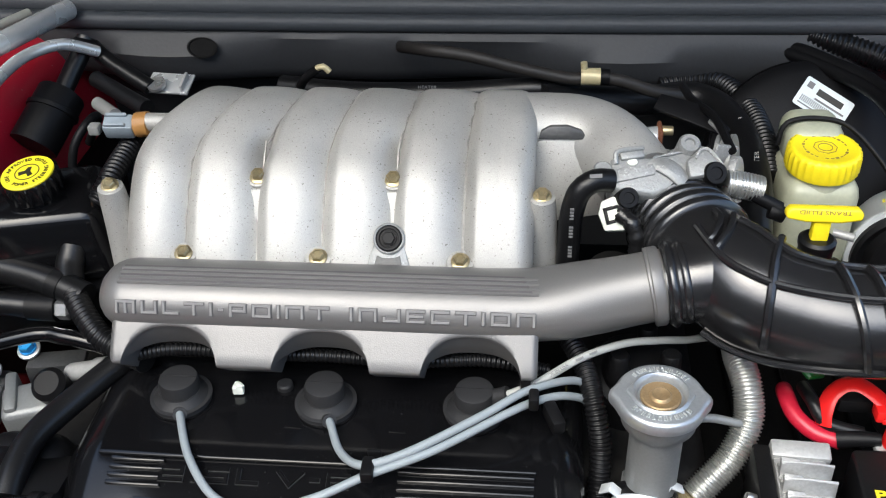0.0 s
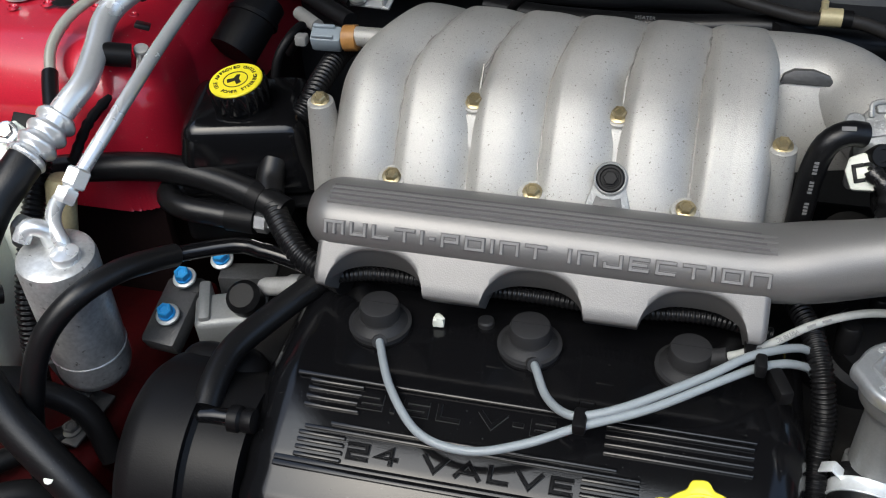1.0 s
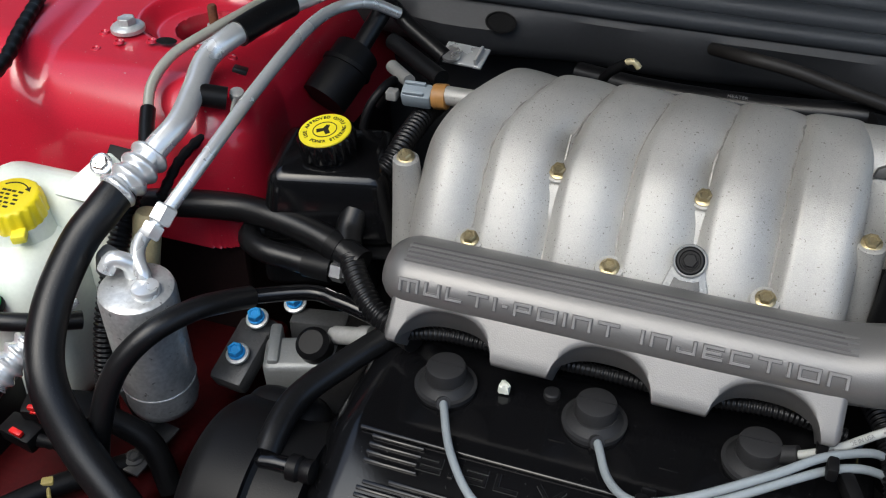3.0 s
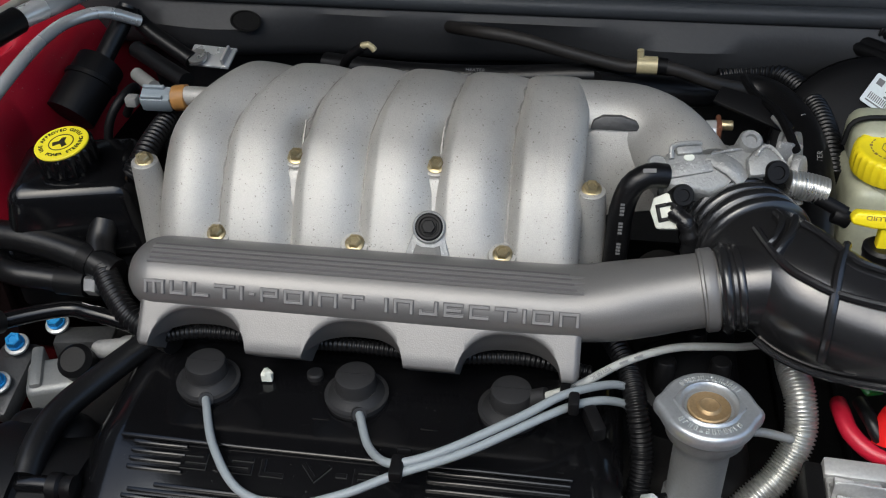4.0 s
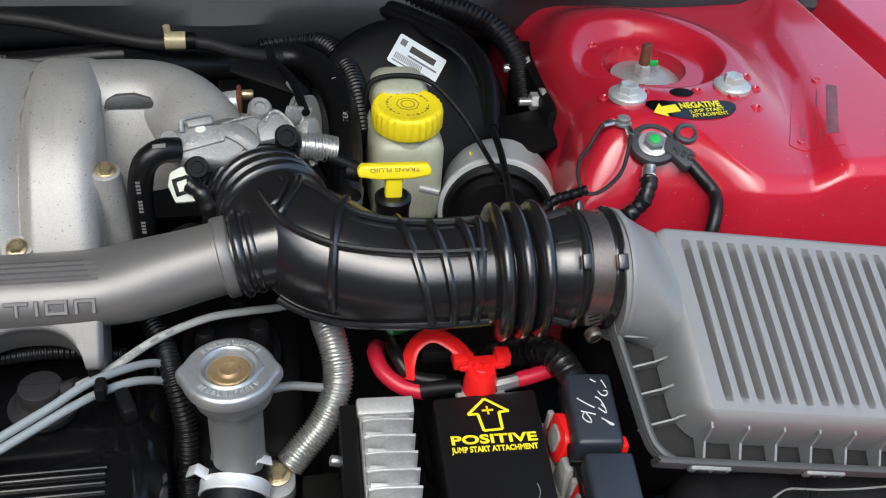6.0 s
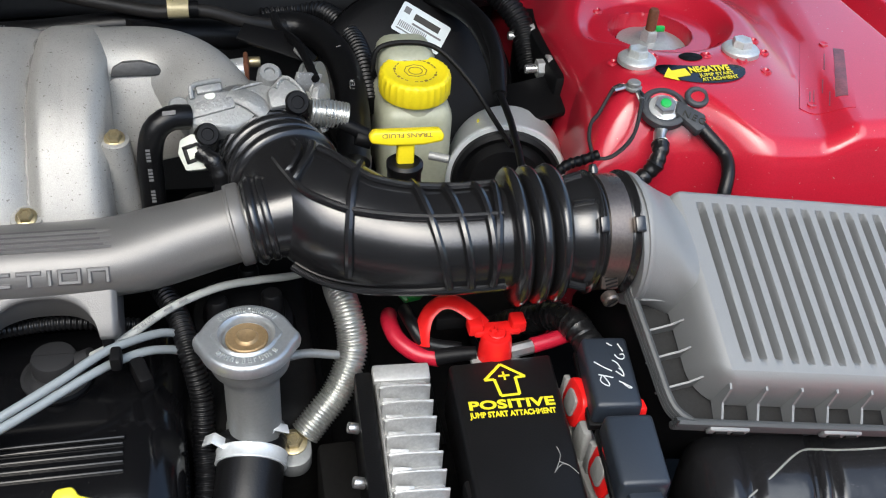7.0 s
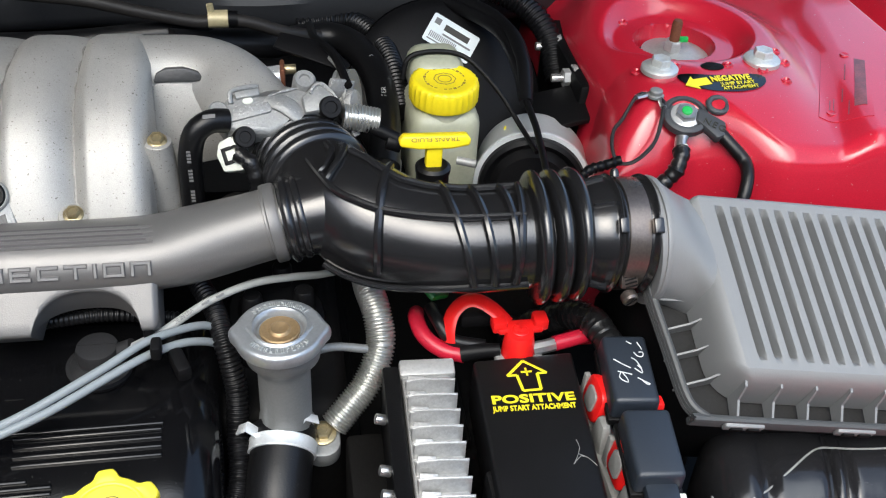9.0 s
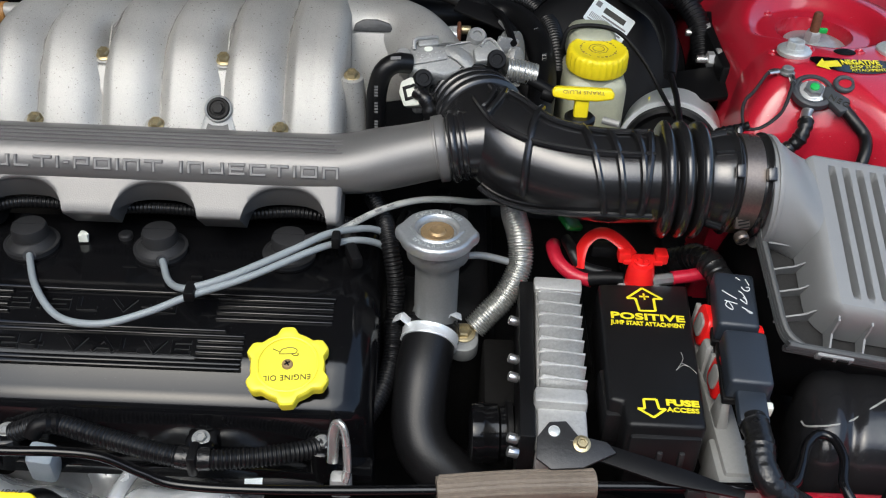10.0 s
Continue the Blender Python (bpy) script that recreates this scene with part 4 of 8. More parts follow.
BRANCH = [(0.2375, 0.0468, 0.0645), (0.248, 0.0476, 0.0663), (0.260, 0.0490, 0.068), (0.278, 0.052, 0.069)]
part("side_branch", sweep(BRANCH, 0.028, 40, 0.0008, rad=lambda s, t: 0.0280 + 0.0040 * smoothstep(0.010, 0.038, s) + bump(s, 0.0045, 0.0030, 0.0026) + bump(s, 0.0125, 0.0026, 0.0014)), HOSE, duct)
hc = thing("hose_clamp", "worm drive steel hose clamp with slotted screw housing", "hose clamp")
q = at_arc(DUCT, DT - 0.0185)
part("band", lathe([(0.0392, -0.0075), (0.0406, -0.0075), (0.0406, 0.0075), (0.0392, 0.0075)], frame_z(q[0], q[1]), 56), BAND, hc)
wq = q[0] + V(-0.003, -0.0370, -0.0185)
part("worm_screw", lathe([(0.0045, 0), (0.0058, 0.001), (0.0058, 0.006), (0.0046, 0.0075), (0.0030, 0.0075), (0.0026, 0.0060), (0, 0.0060)], frame_z(wq + V(0, -0.003, -0.004), (0.10, -0.62, -0.10)), 22), BAND, hc)
part("screw_slot", rbox((0.0085, 0.0014, 0.0012), (0, 0, 0), 0, frame_z(wq + V(0.0009, -0.0105, -0.0052), (0.10, -0.62, -0.10)) @ pose(0, 0, 0, 0, 0, 35)), SHADE, hc)
part("worm_housing", rbox((0.0125, 0.016, 0.0060), (0, 0, 0), 0.002, frame_z(wq + V(0, 0.0000, 0.0085), (0, -0.90, 0.42))), BAND, hc)
for k in range(6):
    part("thread_slot", rbox((0.0085, 0.0010, 0.0016), (0, -0.006 + 0.0026 * k, 0.0028), 0, frame_z(wq + V(0, 0.0000, 0.0085), (0, -0.90, 0.42)) @ pose(0, 0, 0, 0, 0, 12)), SHADE, hc)
for s0, wide in ((DT - 0.0310, 0.006), (DT - 0.0060, 0.007)):
    f = at_arc(DUCT, s0)
    d = V(0, -0.72, 0.69)
    part("locating_tab", rbox((wide, 0.011, 0.006), (0, 0, 0), 0.0012, frame_z(f[0] + d * 0.0440, d)), HOSE, duct)
f = at_arc(DUCT, DT - 0.0200)
part("locating_peg", lathe([(0.0030, -0.006), (0.0034, 0.002), (0.0024, 0.005), (0, 0.006)], frame_z(f[0] + V(0, 0.63, 0.77) * 0.0415, (0, 0.63, 0.77)), 14), HOSE, duct)

# ---- air box, its lid tilted towards the front ----
air_box = thing("air_box", "grey plastic air filter box with ribbed lid", "air box")
AB = pose(0.540, -0.085, 0.0, 26, 5, -5.5)


def ab(bm):
    bmesh.ops.transform(bm, matrix=AB, verts=bm.verts)
    return bm


def lean(bm, slant):
    """Shears a form so that its left side runs parallel to the channels."""
    for v in bm.verts:
        v.co.x -= slant * v.co.y
    return bm


def lid_shell():
    """Shallow lid: steep walls, round edges and a flat top with slanting channels pressed into it."""
    bm = bmesh.new()
    rings = []
    for inset, z in ((-0.0010, -0.011), (0.0000, 0.000), (0.0014, 0.010), (0.0030, 0.0180), (0.0052, 0.0235), (0.0082, 0.0272), (0.0115, 0.0285)):
        out = round_rect(0.321 - 2 * inset, 0.145 - 1.6 * inset, max(0.0008, 0.022 - inset * 1.9), 8, 0.1415, 0.0668 + 0.1 * inset)
        rings.append([bm.verts.new((x, y, z)) for x, y in out])
    n = len(rings[0])
    for a, b in zip(rings, rings[1:]):
        for k in range(n):
            bm.faces.new((a[k], a[(k + 1) % n], b[(k + 1) % n], b[k]))
    x0, x1, y0, y1 = 0.1415 - 0.1490, 0.1415 + 0.1490, 0.06795 - 0.0633, 0.06795 + 0.0633
    nx, ny = 600, 44
    rows = []
    for j in range(ny + 1):
        y = y0 + (y1 - y0) * j / ny
        row = []
        for i in range(nx + 1):
            x = x0 + (x1 - x0) * i / nx
            u = x - 0.0077 - 0.006 * y + 0.0021
            k = round(u / 0.0111)
            d = abs(u - k * 0.0111)
            ends = smoothstep(0.0105 + 0.0010 * math.sin(k), 0.0190, y) * (1 - smoothstep(0.1190, 0.1250, y))
            deep = 0.0115 * (1 - smoothstep(0.0010, 0.0032, d)) * ends if 0 <= k <= 24 else 0.0
            row.append(bm.verts.new((x, y, 0.0285 - deep)))
        rows.append(row)
    for a, b in zip(rows, rows[1:]):
        for i in range(nx):
            bm.faces.new((a[i], a[i + 1], b[i + 1], b[i]))
    return bm


part("lid", ab(lean(lid_shell(), 0.16)), GREY_BOX, air_box, "grey ribbed lid")
NECK_END = V(0.489, 0.0145, 0.0535)


def outlet():
    """Straight round outlet that flattens into the corner of the lid's top."""
    bm = bmesh.new()
    rings = []
    for step in range(17):
        w = step / 16
        e = smoothstep(0.12, 0.98, w)
        ring = []
        for k in range(64):
            a = 2 * math.pi * k / 64
            ca, sa = math.cos(a), math.sin(a)
            p = NECK_END + V(0.048 * w, 0.0450 * ca, 0.0450 * sa)
            sq = (abs(ca) ** 4 + abs(sa) ** 4) ** -0.25
            q = AB @ V(-0.018, 0.0960 + 0.0410 * ca * sq, -0.0072 + 0.0350 * sa * sq)
            q.x = NECK_END.x + 0.048 * w
            ring.append(bm.verts.new(p * (1 - e) + q * e))
        rings.append(ring)
    for a, b in zip(rings, rings[1:]):
        for k in range(64):
            bm.faces.new((a[k], a[(k + 1) % 64], b[(k + 1) % 64], b[k]))
    bm.faces.new(rings[0])
    bm.faces.new(rings[-1])
    return bm


part("outlet_neck", outlet(), GREY_BOX, air_box)
part("neck_lip", lathe([(0.036, -0.002), (0.0425, -0.002), (0.0430, 0), (0.0425, 0.002), (0.036, 0.002)], frame_z((0.4935, 0.015, 0.0545), (1, 0, -0.05)) @ Matrix.Diagonal((1.09, 1.09, 1, 1)), 44), GREY_BOX, air_box)
part("neck_seam", sweep([(0.494, -0.0262, 0.0335), (0.508, -0.0275, 0.0325), (0.522, -0.0290, 0.0315)], 0.0009, 6, 0.004), GREY_BOX, air_box)
# The floor's occlusion is put into its near-black colour.
part("flange", ab(lean(prism(round_rect(0.342, 0.148, 0.022, 7, 0.1295, 0.0505), 0.005, pose(0, 0, -0.0185), 0.0015), 0.25)), SHADED_RIM, air_box, "flange floor with its shade in the colour")
for z, r in ((0.001, 0.0028), (-0.0040, 0.0027), (-0.0085, 0.0026)):
    part("flange_rim", ab(sweep([(-0.0690, 0.11, z), (-0.0480, 0.022, z), (-0.0418, -0.004, z), (-0.0365, -0.0150, z), (-0.0270, -0.0212, z), (-0.0130, -0.0228, z), (0.29, -0.0232, z)], r, 8, 0.003)), GREY_RIM, air_box)
for k in range(12):
    x = -0.0060 + 0.0250 * k
    gb = bmesh.new()
    sides = [[gb.verts.new((x + t, y, z)) for y, z in ((0.002, -0.0105), (-0.0215, -0.0105), (-0.0205, 0.0005), (-0.0100, 0.0050), (-0.0052, 0.0190), (0.002, 0.0200))] for t in (-0.0008, 0.0008)]
    for f in sides:
        gb.faces.new(f)
    for i in range(6):
        gb.faces.new((sides[0][i], sides[0][(i + 1) % 6], sides[1][(i + 1) % 6], sides[1][i]))
    bmesh.ops.recalc_face_normals(gb, faces=gb.faces[:])
    part("gusset", ab(gb), GREY_BOX, air_box, smooth=False)
for y in (0.007, 0.028, 0.047):
    part("gusset", ab(prism([(0.006, 0), (0.006, 0.022), (-0.003, 0.013), (-0.022, 0.0095), (-0.024, 0)], 0.0014, Matrix.Translation((-0.0200 - 0.20 * y, y, -0.0140)) @ pose(0, 0, 0, 90, 0, 14), 0)), GREY_BOX, air_box)
for x in (-0.0015, 0.079, 0.162):
    part("latch", ab(rbox((0.028, 0.007, 0.009), (x, -0.0245, -0.003), 0.0015)), GREY_BOX, air_box)
    for s in (-0.006, 0.006):
        part("latch_window", ab(rbox((0.008, 0.002, 0.004), (x + s, -0.0284, -0.002), 0.0)), SHADE, air_box)
part("tray", ab(lean(prism(round_rect(0.335, 0.138, 0.02, 5, 0.1295, 0.0505), -0.10, pose(0, 0, -0.0150), 0.002), 0.25)), BLACK, air_box, "black lower tray")
reso = thing("intake_resonator", "black moulded plastic intake resonator under the air box", "resonator")


def reso_ring(x, a):
    """Point of the resonator's skin: a rounded box with a blunt end and pressed waists."""
    s = x - 0.518
    end = max(0.0, 1 - max(0.0, (0.034 - s) / 0.034) ** 2.6) ** 0.45
    waist = 1 - 0.075 * math.exp(-((x - 0.560) / 0.006) ** 2) - 0.085 * math.exp(-((x - 0.607) / 0.0032) ** 2) - 0.085 * math.exp(-((x - 0.620) / 0.0032) ** 2) + 0.03 * smoothstep(0.57, 0.60, x)
    ca, sa = math.cos(a), math.sin(a)
    sq = (abs(ca) ** 3 + abs(sa) ** 3) ** (-1 / 3)
    y, z = 0.053 * ca * sq * end * waist, 0.058 * sa * sq * end * waist
    return V(x + 0.22 * y, -0.107 + y, -0.106 + z + 0.14 * y)


shell = bmesh.new()
skin = [[shell.verts.new(reso_ring(0.5182 + 0.288 * (i / 150) ** 1.25, 2 * math.pi * k / 56)) for k in range(56)] for i in range(151)]
for a, b in zip(skin, skin[1:]):
    for k in range(56):
        shell.faces.new((a[k], a[(k + 1) % 56], b[(k + 1) % 56], b[k]))
shell.faces.new(skin[0])
shell.faces.new(skin[-1])
part("shell", shell, RESO, reso)
part("mould_seam", sweep([reso_ring(x, radians(360 - a)) for x, a in ((0.524, 250), (0.526, 243), (0.532, 240), (0.545, 240), (0.560, 246), (0.575, 256), (0.592, 268), (0.602, 272), (0.612, 271), (0.630, 268), (0.66, 266), (0.70, 266))], 0.0008, 6, 0.002), PALE_SEAM, reso, "pale moulding seam")

# ---- coolant filler, hoses by the thermostat ----
neck = thing("coolant_filler", "grey cast coolant filler neck bolted to the engine", "coolant neck")
part("neck_tube", lathe([(0.0195, -0.11), (0.0180, -0.09), (0.0178, -0.030), (0.0195, -0.022), (0.0250, -0.016), (0.0258, -0.008), (0.0250, 0.0)], pose(0.2325, -0.031, 0.029), 40), NECK, neck)
part("outlet", sweep([(0.2330, -0.026, -0.052), (0.2310, -0.034, -0.064), (0.2285, -0.050, -0.0705)], 0.0195, 28, 0.004), NECK, neck)
part("bolt_ear", prism(round_rect(0.026, 0.034, 0.012, 6), -0.016, frame_z((0.257, -0.030, -0.074), (0, -0.2, 1)), 0.0015), NECK, neck)
part("overflow_stub", sweep([(0.248, -0.028, 0.008), (0.268, -0.020, 0.004), (0.290, -0.016, -0.004)], 0.0030, 12, 0.004), NECK, neck)
hexbolt(neck, (0.2575, -0.029, -0.073), (0, -0.2, 1), 0.0068)
part("housing", rbox((0.07, 0.05, 0.05), (0.235, 0.012, -0.095), 0.012, None, 3), SHADE, neck)
cap = thing("radiator_cap", "stamped zinc pressure cap with a brass centre and raised letters", "radiator cap")
cpm = pose(0.2313, -0.0350, 0.0295, 0, 0, -3)


def ears(a, k):
    return 1 + 0.125 * math.exp(-((abs(math.sin(a)) / 0.18) ** 2)) * (1 if k < 8 else 0)


part("shell", lathe([(0.0265, 0.0), (0.0292, 0.0005), (0.0296, 0.004), (0.0292, 0.0075), (0.0280, 0.0092), (0.0262, 0.0098), (0.0196, 0.0100), (0.0188, 0.0112), (0.0176, 0.0116), (0.0160, 0.0100), (0.0150, 0.0062), (0, 0.0062)], cpm, 72, ears), CAP_STEEL, cap)
part("brass_disc", lathe([(0.0132, 0.0060), (0.0132, 0.0078), (0.0122, 0.0084), (0.0075, 0.0078), (0.0066, 0.0092), (0.0058, 0.0096), (0.0040, 0.0088), (0, 0.0086)], cpm, 36), BRASS, cap, "brass coloured centre disc")


def arc_letters(text, radius, size, m, material, parent, mid, step, z, name="raised_letter", outward=True):
    n = len(text)
    for i, ch in enumerate(text):
        if ch != " ":
            a = mid + (i - (n - 1) / 2) * step * (-1 if outward else 1)
            mm = m @ pose(radius * math.cos(radians(a)), radius * math.sin(radians(a)), z, 0, 0, a - 90 if outward else a + 90)
            letters(ch, size, mm, material, parent, name, 0.0003)


for k in range(26):
    a = radians(42 + 96 * k / 13) if k < 14 else radians(222 + 98 * (k - 14) / 11)
    stroke = cpm @ pose(0.0226 * math.cos(a), 0.0226 * math.sin(a), 0.0103, 0, 0, math.degrees(a) + 90)
    bits = [rbox((0.0006, 0.0034, 0.0010), (-0.0007, 0, 0), 0, stroke)]
    if k % 3:
        bits.append(rbox((0.0006, 0.0034 - 0.0008 * (k % 2), 0.0010), (0.0007, 0, 0), 0, stroke))
    if k % 4:
        bits.append(rbox((0.0016, 0.0006, 0.0010), (0, 0.0014 * (1 if k % 2 else -1), 0), 0, stroke))
    part("raised_mark", join(*bits), DULL_ZINC, cap)
hose1 = thing("radiator_hose", "thick black rubber radiator hose", "hose")
part("hose_wall", sweep([(0.2305, -0.030, -0.0625), (0.2280, -0.046, -0.0690), (0.2235, -0.076, -0.084), (0.2235, -0.108, -0.112), (0.240, -0.126, -0.130), (0.280, -0.136, -0.148), (0.346, -0.140, -0.160), (0.40, -0.15, -0.17)], 0.0225, 32, 0.005), RUBBER, hose1)
part("end_bead", lathe([(0.0215, -0.002), (0.0232, -0.001), (0.0232, 0.0015), (0.0215, 0.0025)], frame_z((0.2303, -0.0312, -0.0630), (-0.14, -0.92, -0.37)), 36), RUBBER, hose1)
hclamp = thing("spring_clamp", "bright steel spring clamp with bent ears on the hose", "hose clamp")
cf = frame_z((0.2284, -0.0440, -0.0682), (-0.15, -0.92, -0.36))
part("band", lathe([(0.0224, -0.0050), (0.0238, -0.0050), (0.0242, -0.0042), (0.0238, -0.0034), (0.0238, 0.0034), (0.0242, 0.0042), (0.0238, 0.0050), (0.0224, 0.0050)], cf, 44), CLAMP, hclamp)
for out, lean_out in ((V(-0.72, 0.10, 0.68), -0.35), (V(0.50, 0.10, 0.86), 0.30)):
    ear_m = frame_z((0.2284, -0.0440, -0.0682), out, (-0.15, -0.92, -0.36))
    part("ear", join(rbox((0.0080, 0.0014, 0.0105), (0, 0, 0.0275), 0.0005, ear_m), rbox((0.0080, 0.0110, 0.0014), (0, 0.0055 * (1 if lean_out > 0 else -1), 0.0325), 0.0005, ear_m)), CLAMP, hclamp)
part("cross_tab", rbox((0.0046, 0.020, 0.0014), (0, 0, 0.0248), 0.0005, frame_z((0.2284, -0.0440, -0.0682), V(0.05, 0.10, 0.99), (-0.15, -0.92, -0.36))), CLAMP, hclamp)
flex = thing("flexible_steel_pipe", "corrugated stainless steel coolant pipe", "pipe")
part("bellows", corrugated([(0.330, 0.190, 0.015), (0.318, 0.130, 0.010), (0.300, 0.075, 0.004), (0.297, 0.052, 0.000), (0.302, 0.029, -0.010), (0.3035, 0.013, -0.030), (0.292, -0.004, -0.050), (0.277, -0.016, -0.062), (0.266, -0.023, -0.072)], 0.0103, 0.0024, 0.085, 22), STAINLESS, flex)
solo("bypass_bellows", corrugated([(0.286, 0.128, 0.098), (0.300, 0.128, 0.096), (0.312, 0.128, 0.093)], 0.0098, 0.0024, 0.05, 20), STAINLESS, "short bright steel bellows by the throttle linkage", "pipe")
loomv = thing("wiring_loom", "black corrugated wiring loom round the engine corner", "wiring loom")
part("conduit", corrugated([(0.167, 0.074, 0.004), (0.178, 0.049, 0.003), (0.1865, 0.029, -0.001), (0.1930, 0.003, -0.011), (0.1985, -0.013, -0.038), (0.1975, -0.030, -0.062), (0.197, -0.062, -0.082), (0.184, -0.105, -0.092), (0.160, -0.140, -0.090), (0.122, -0.162, -0.083), (0.057, -0.172, -0.081), (-0.005, -0.160, -0.077), (-0.053, -0.150, -0.073), (-0.085, -0.150, -0.085)], 0.0075, 0.0032, 0.08, 14), LOOM, loomv)
part("tape_wrap", sweep([(0.070, -0.1710, -0.0815), (0.057, -0.172, -0.081), (0.046, -0.1710, -0.0805)], 0.0088, 14, 0.004), TAPE, loomv, "black tape wrap with clip")
part("loom_clip", rbox((0.008, 0.020, 0.020), (0.058, -0.172, -0.081), 0.003), BLACK, loomv)
lb = thing("wiring_loom", "thin black corrugated loom running under the silver cover", "wiring loom")
part("conduit", corrugated([(-0.150, 0.018, 0.004), (-0.112, 0.021, 0.010), (-0.05, 0.026, 0.004), (0.0, 0.022, 0.008), (0.06, 0.024, 0.004), (0.115, 0.024, 0.008), (0.16, 0.03, -0.005)], 0.0048, 0.0034, 0.09, 10), LOOM, lb)
dist = thing("distributor", "black distributor cap below the intake tube", "distributor")
part("cap", lathe([(0.040, -0.06), (0.040, -0.02), (0.036, -0.012), (0.030, -0.010), (0.028, 0.0), (0, 0.0)], frame_z((0.232, 0.055, -0.020), (0.2, -0.3, 1)), 36), BLACK, dist)
for x, y in ((0.212, 0.045), (0.250, 0.048), (0.235, 0.078)):
    part("tower", lathe([(0.008, -0.01), (0.0075, 0.012), (0.006, 0.014), (0, 0.014)], pose(x, y, -0.014), 18), BLACK, dist)
solo("engine_block", rbox((0.52, 0.30, 0.20), (0.02, 0.13, -0.16), 0.02, None, 3), SHADE, "dark greasy engine block under the covers", "engine")
gear = thing("gearbox", "dark greasy gearbox low in the bay", "gearbox")
part("case", rbox((0.34, 0.30, 0.16), (0.42, 0.15, -0.24), 0.04, None, 4), SHADE, gear)
part("bell_flange", rbox((0.016, 0.31, 0.17), (0.285, 0.15, -0.238), 0.006), SHADE, gear)
for k in range(4):
    part("case_rib", rbox((0.006, 0.26, 0.012), (0.33 + 0.05 * k, 0.15, -0.158), 0.003), SHADE, gear)

# ---- control unit, fuse box, relays ----
ecu = thing("control_unit", "cast aluminium engine control unit with cooling fins", "control unit")
em = pose(0.3290, -0.100, -0.045, 0, 0, -2.5)


def ec(bm):
    bmesh.ops.transform(bm, matrix=em, verts=bm.verts)
    return bm


part("case", ec(rbox((0.036, 0.180, 0.045), (0, 0, -0.006), 0.003)), ALU_DULL, ecu)
part("back_case", ec(rbox((0.012, 0.175, 0.060), (-0.025, 0, -0.012), 0.002)), BLACK, ecu, "black plastic side")
part("end_plate", ec(rbox((0.040, 0.014, 0.012), (0, 0, 0), 0.002, pose(0.001, 0.084, 0.015, 12, 0, 0))), ALU_DULL, ecu)
fin_side = [(-0.0066, -0.008), (0.0066, -0.008), (0.0060, -0.0040), (0.0010, -0.0010), (-0.0016, 0.0030), (-0.0026, 0.0082), (-0.0034, 0.0090), (-0.0046, 0.0088), (-0.0054, 0.0015)]
fin = mesh_of("fin", ec(prism(fin_side, 0.034, Matrix(((0, 0, 1, -0.017), (1, 0, 0, 0), (0, 1, 0, 0), (0, 0, 0, 1))), 0.0004)), FIN)
for k in range(8):
    y = 0.066 - 0.0144 * k
    f = new("fin", fin)
    f.parent = ecu
    f.matrix_local = em @ pose(0.001, y, 0.020, 3, 0, 0) @ em.inverted()
    part("fin_lip", ec(sweep([(-0.0160, y - 0.0038, 0.0280), (-0.0060, y - 0.0041, 0.0290), (0.0070, y - 0.0041, 0.0286), (0.0180, y - 0.0038, 0.0276)], 0.0011, 8, 0.004)), FIN, ecu)
    part("fin_root", ec(prism([(-0.0075, -0.0050), (0.0052, -0.0040), (0.0052, 0.0030), (-0.0065, 0.0046)], 0.006, pose(-0.0075, y + 0.0032, 0.0180, 30, -4, 0), 0.0006)), FIN, ecu)
part("lower_plate", ec(rbox((0.039, 0.030, 0.012), (-0.001, -0.070, 0.012), 0.003, pose(0, 0, 0, 4, 0, 0))), NECK, ecu)
part("lower_step", ec(rbox((0.039, 0.016, 0.014), (-0.001, -0.050, 0.017), 0.003)), ALU_DULL, ecu)
for dy in (0.045, 0.0, -0.02, -0.082, -0.095):
    part("side_bolt", ec(disc(0.0038, 0.008, (-0.031, dy, 0.008), (-1, 0, 0.3))), ZINC, ecu)
part("bracket", prism([(-0.020, -0.010), (-0.019, 0.006), (-0.010, 0.018), (0.002, 0.019), (0.010, 0.008), (0.030, 0.004), (0.036, -0.004), (0.012, -0.016), (-0.010, -0.018)], 0.003, frame_z((0.326, -0.190, -0.0325), (0, -0.3, 1)), 0.0006), DARK_STEEL, ecu, "dark painted bracket")
part("bracket_arm", prism([(0, -0.002), (0.014, 0.008), (0.078, -0.012), (0.116, -0.026), (0.114, -0.031), (0.060, -0.022)], 0.003, frame_z((0.334, -0.190, -0.0365), (0, -0.3, 1)), 0.0005), BLACK, ecu, "black painted bracket arm")
part("bracket_hole", disc(0.0042, 0.001, (0.3190, -0.1810, -0.0265), (0, -0.3, 1)), DULL_ZINC, ecu)
hexbolt(ecu, (0.338, -0.190, -0.0285), (0, -0.4, 1), 0.0043)
conn = thing("wiring_connector", "black plastic connector block beside the control unit", "connector")
part("block", rbox((0.060, 0.040, 0.030), (0.300, -0.190, -0.112), 0.006, pose(0, 0, 0), 3), BLACK, conn)
part("lid_rib", rbox((0.062, 0.004, 0.032), (0.300, -0.180, -0.112), 0.001), BLACK, conn)
part("paint_fleck", rbox((0.007, 0.003, 0.0008), (0.318, -0.188, -0.0965), 0.0003), BLUE, conn, "light blue chalk fleck")
part("wire_sleeve", sweep([(0.284, -0.185, -0.105), (0.285, -0.200, -0.115), (0.29, -0.22, -0.14)], 0.014, 14, 0.006), BLACK, conn)

plug = thing("harness_plug", "round black harness plug beside the control unit", "connector")
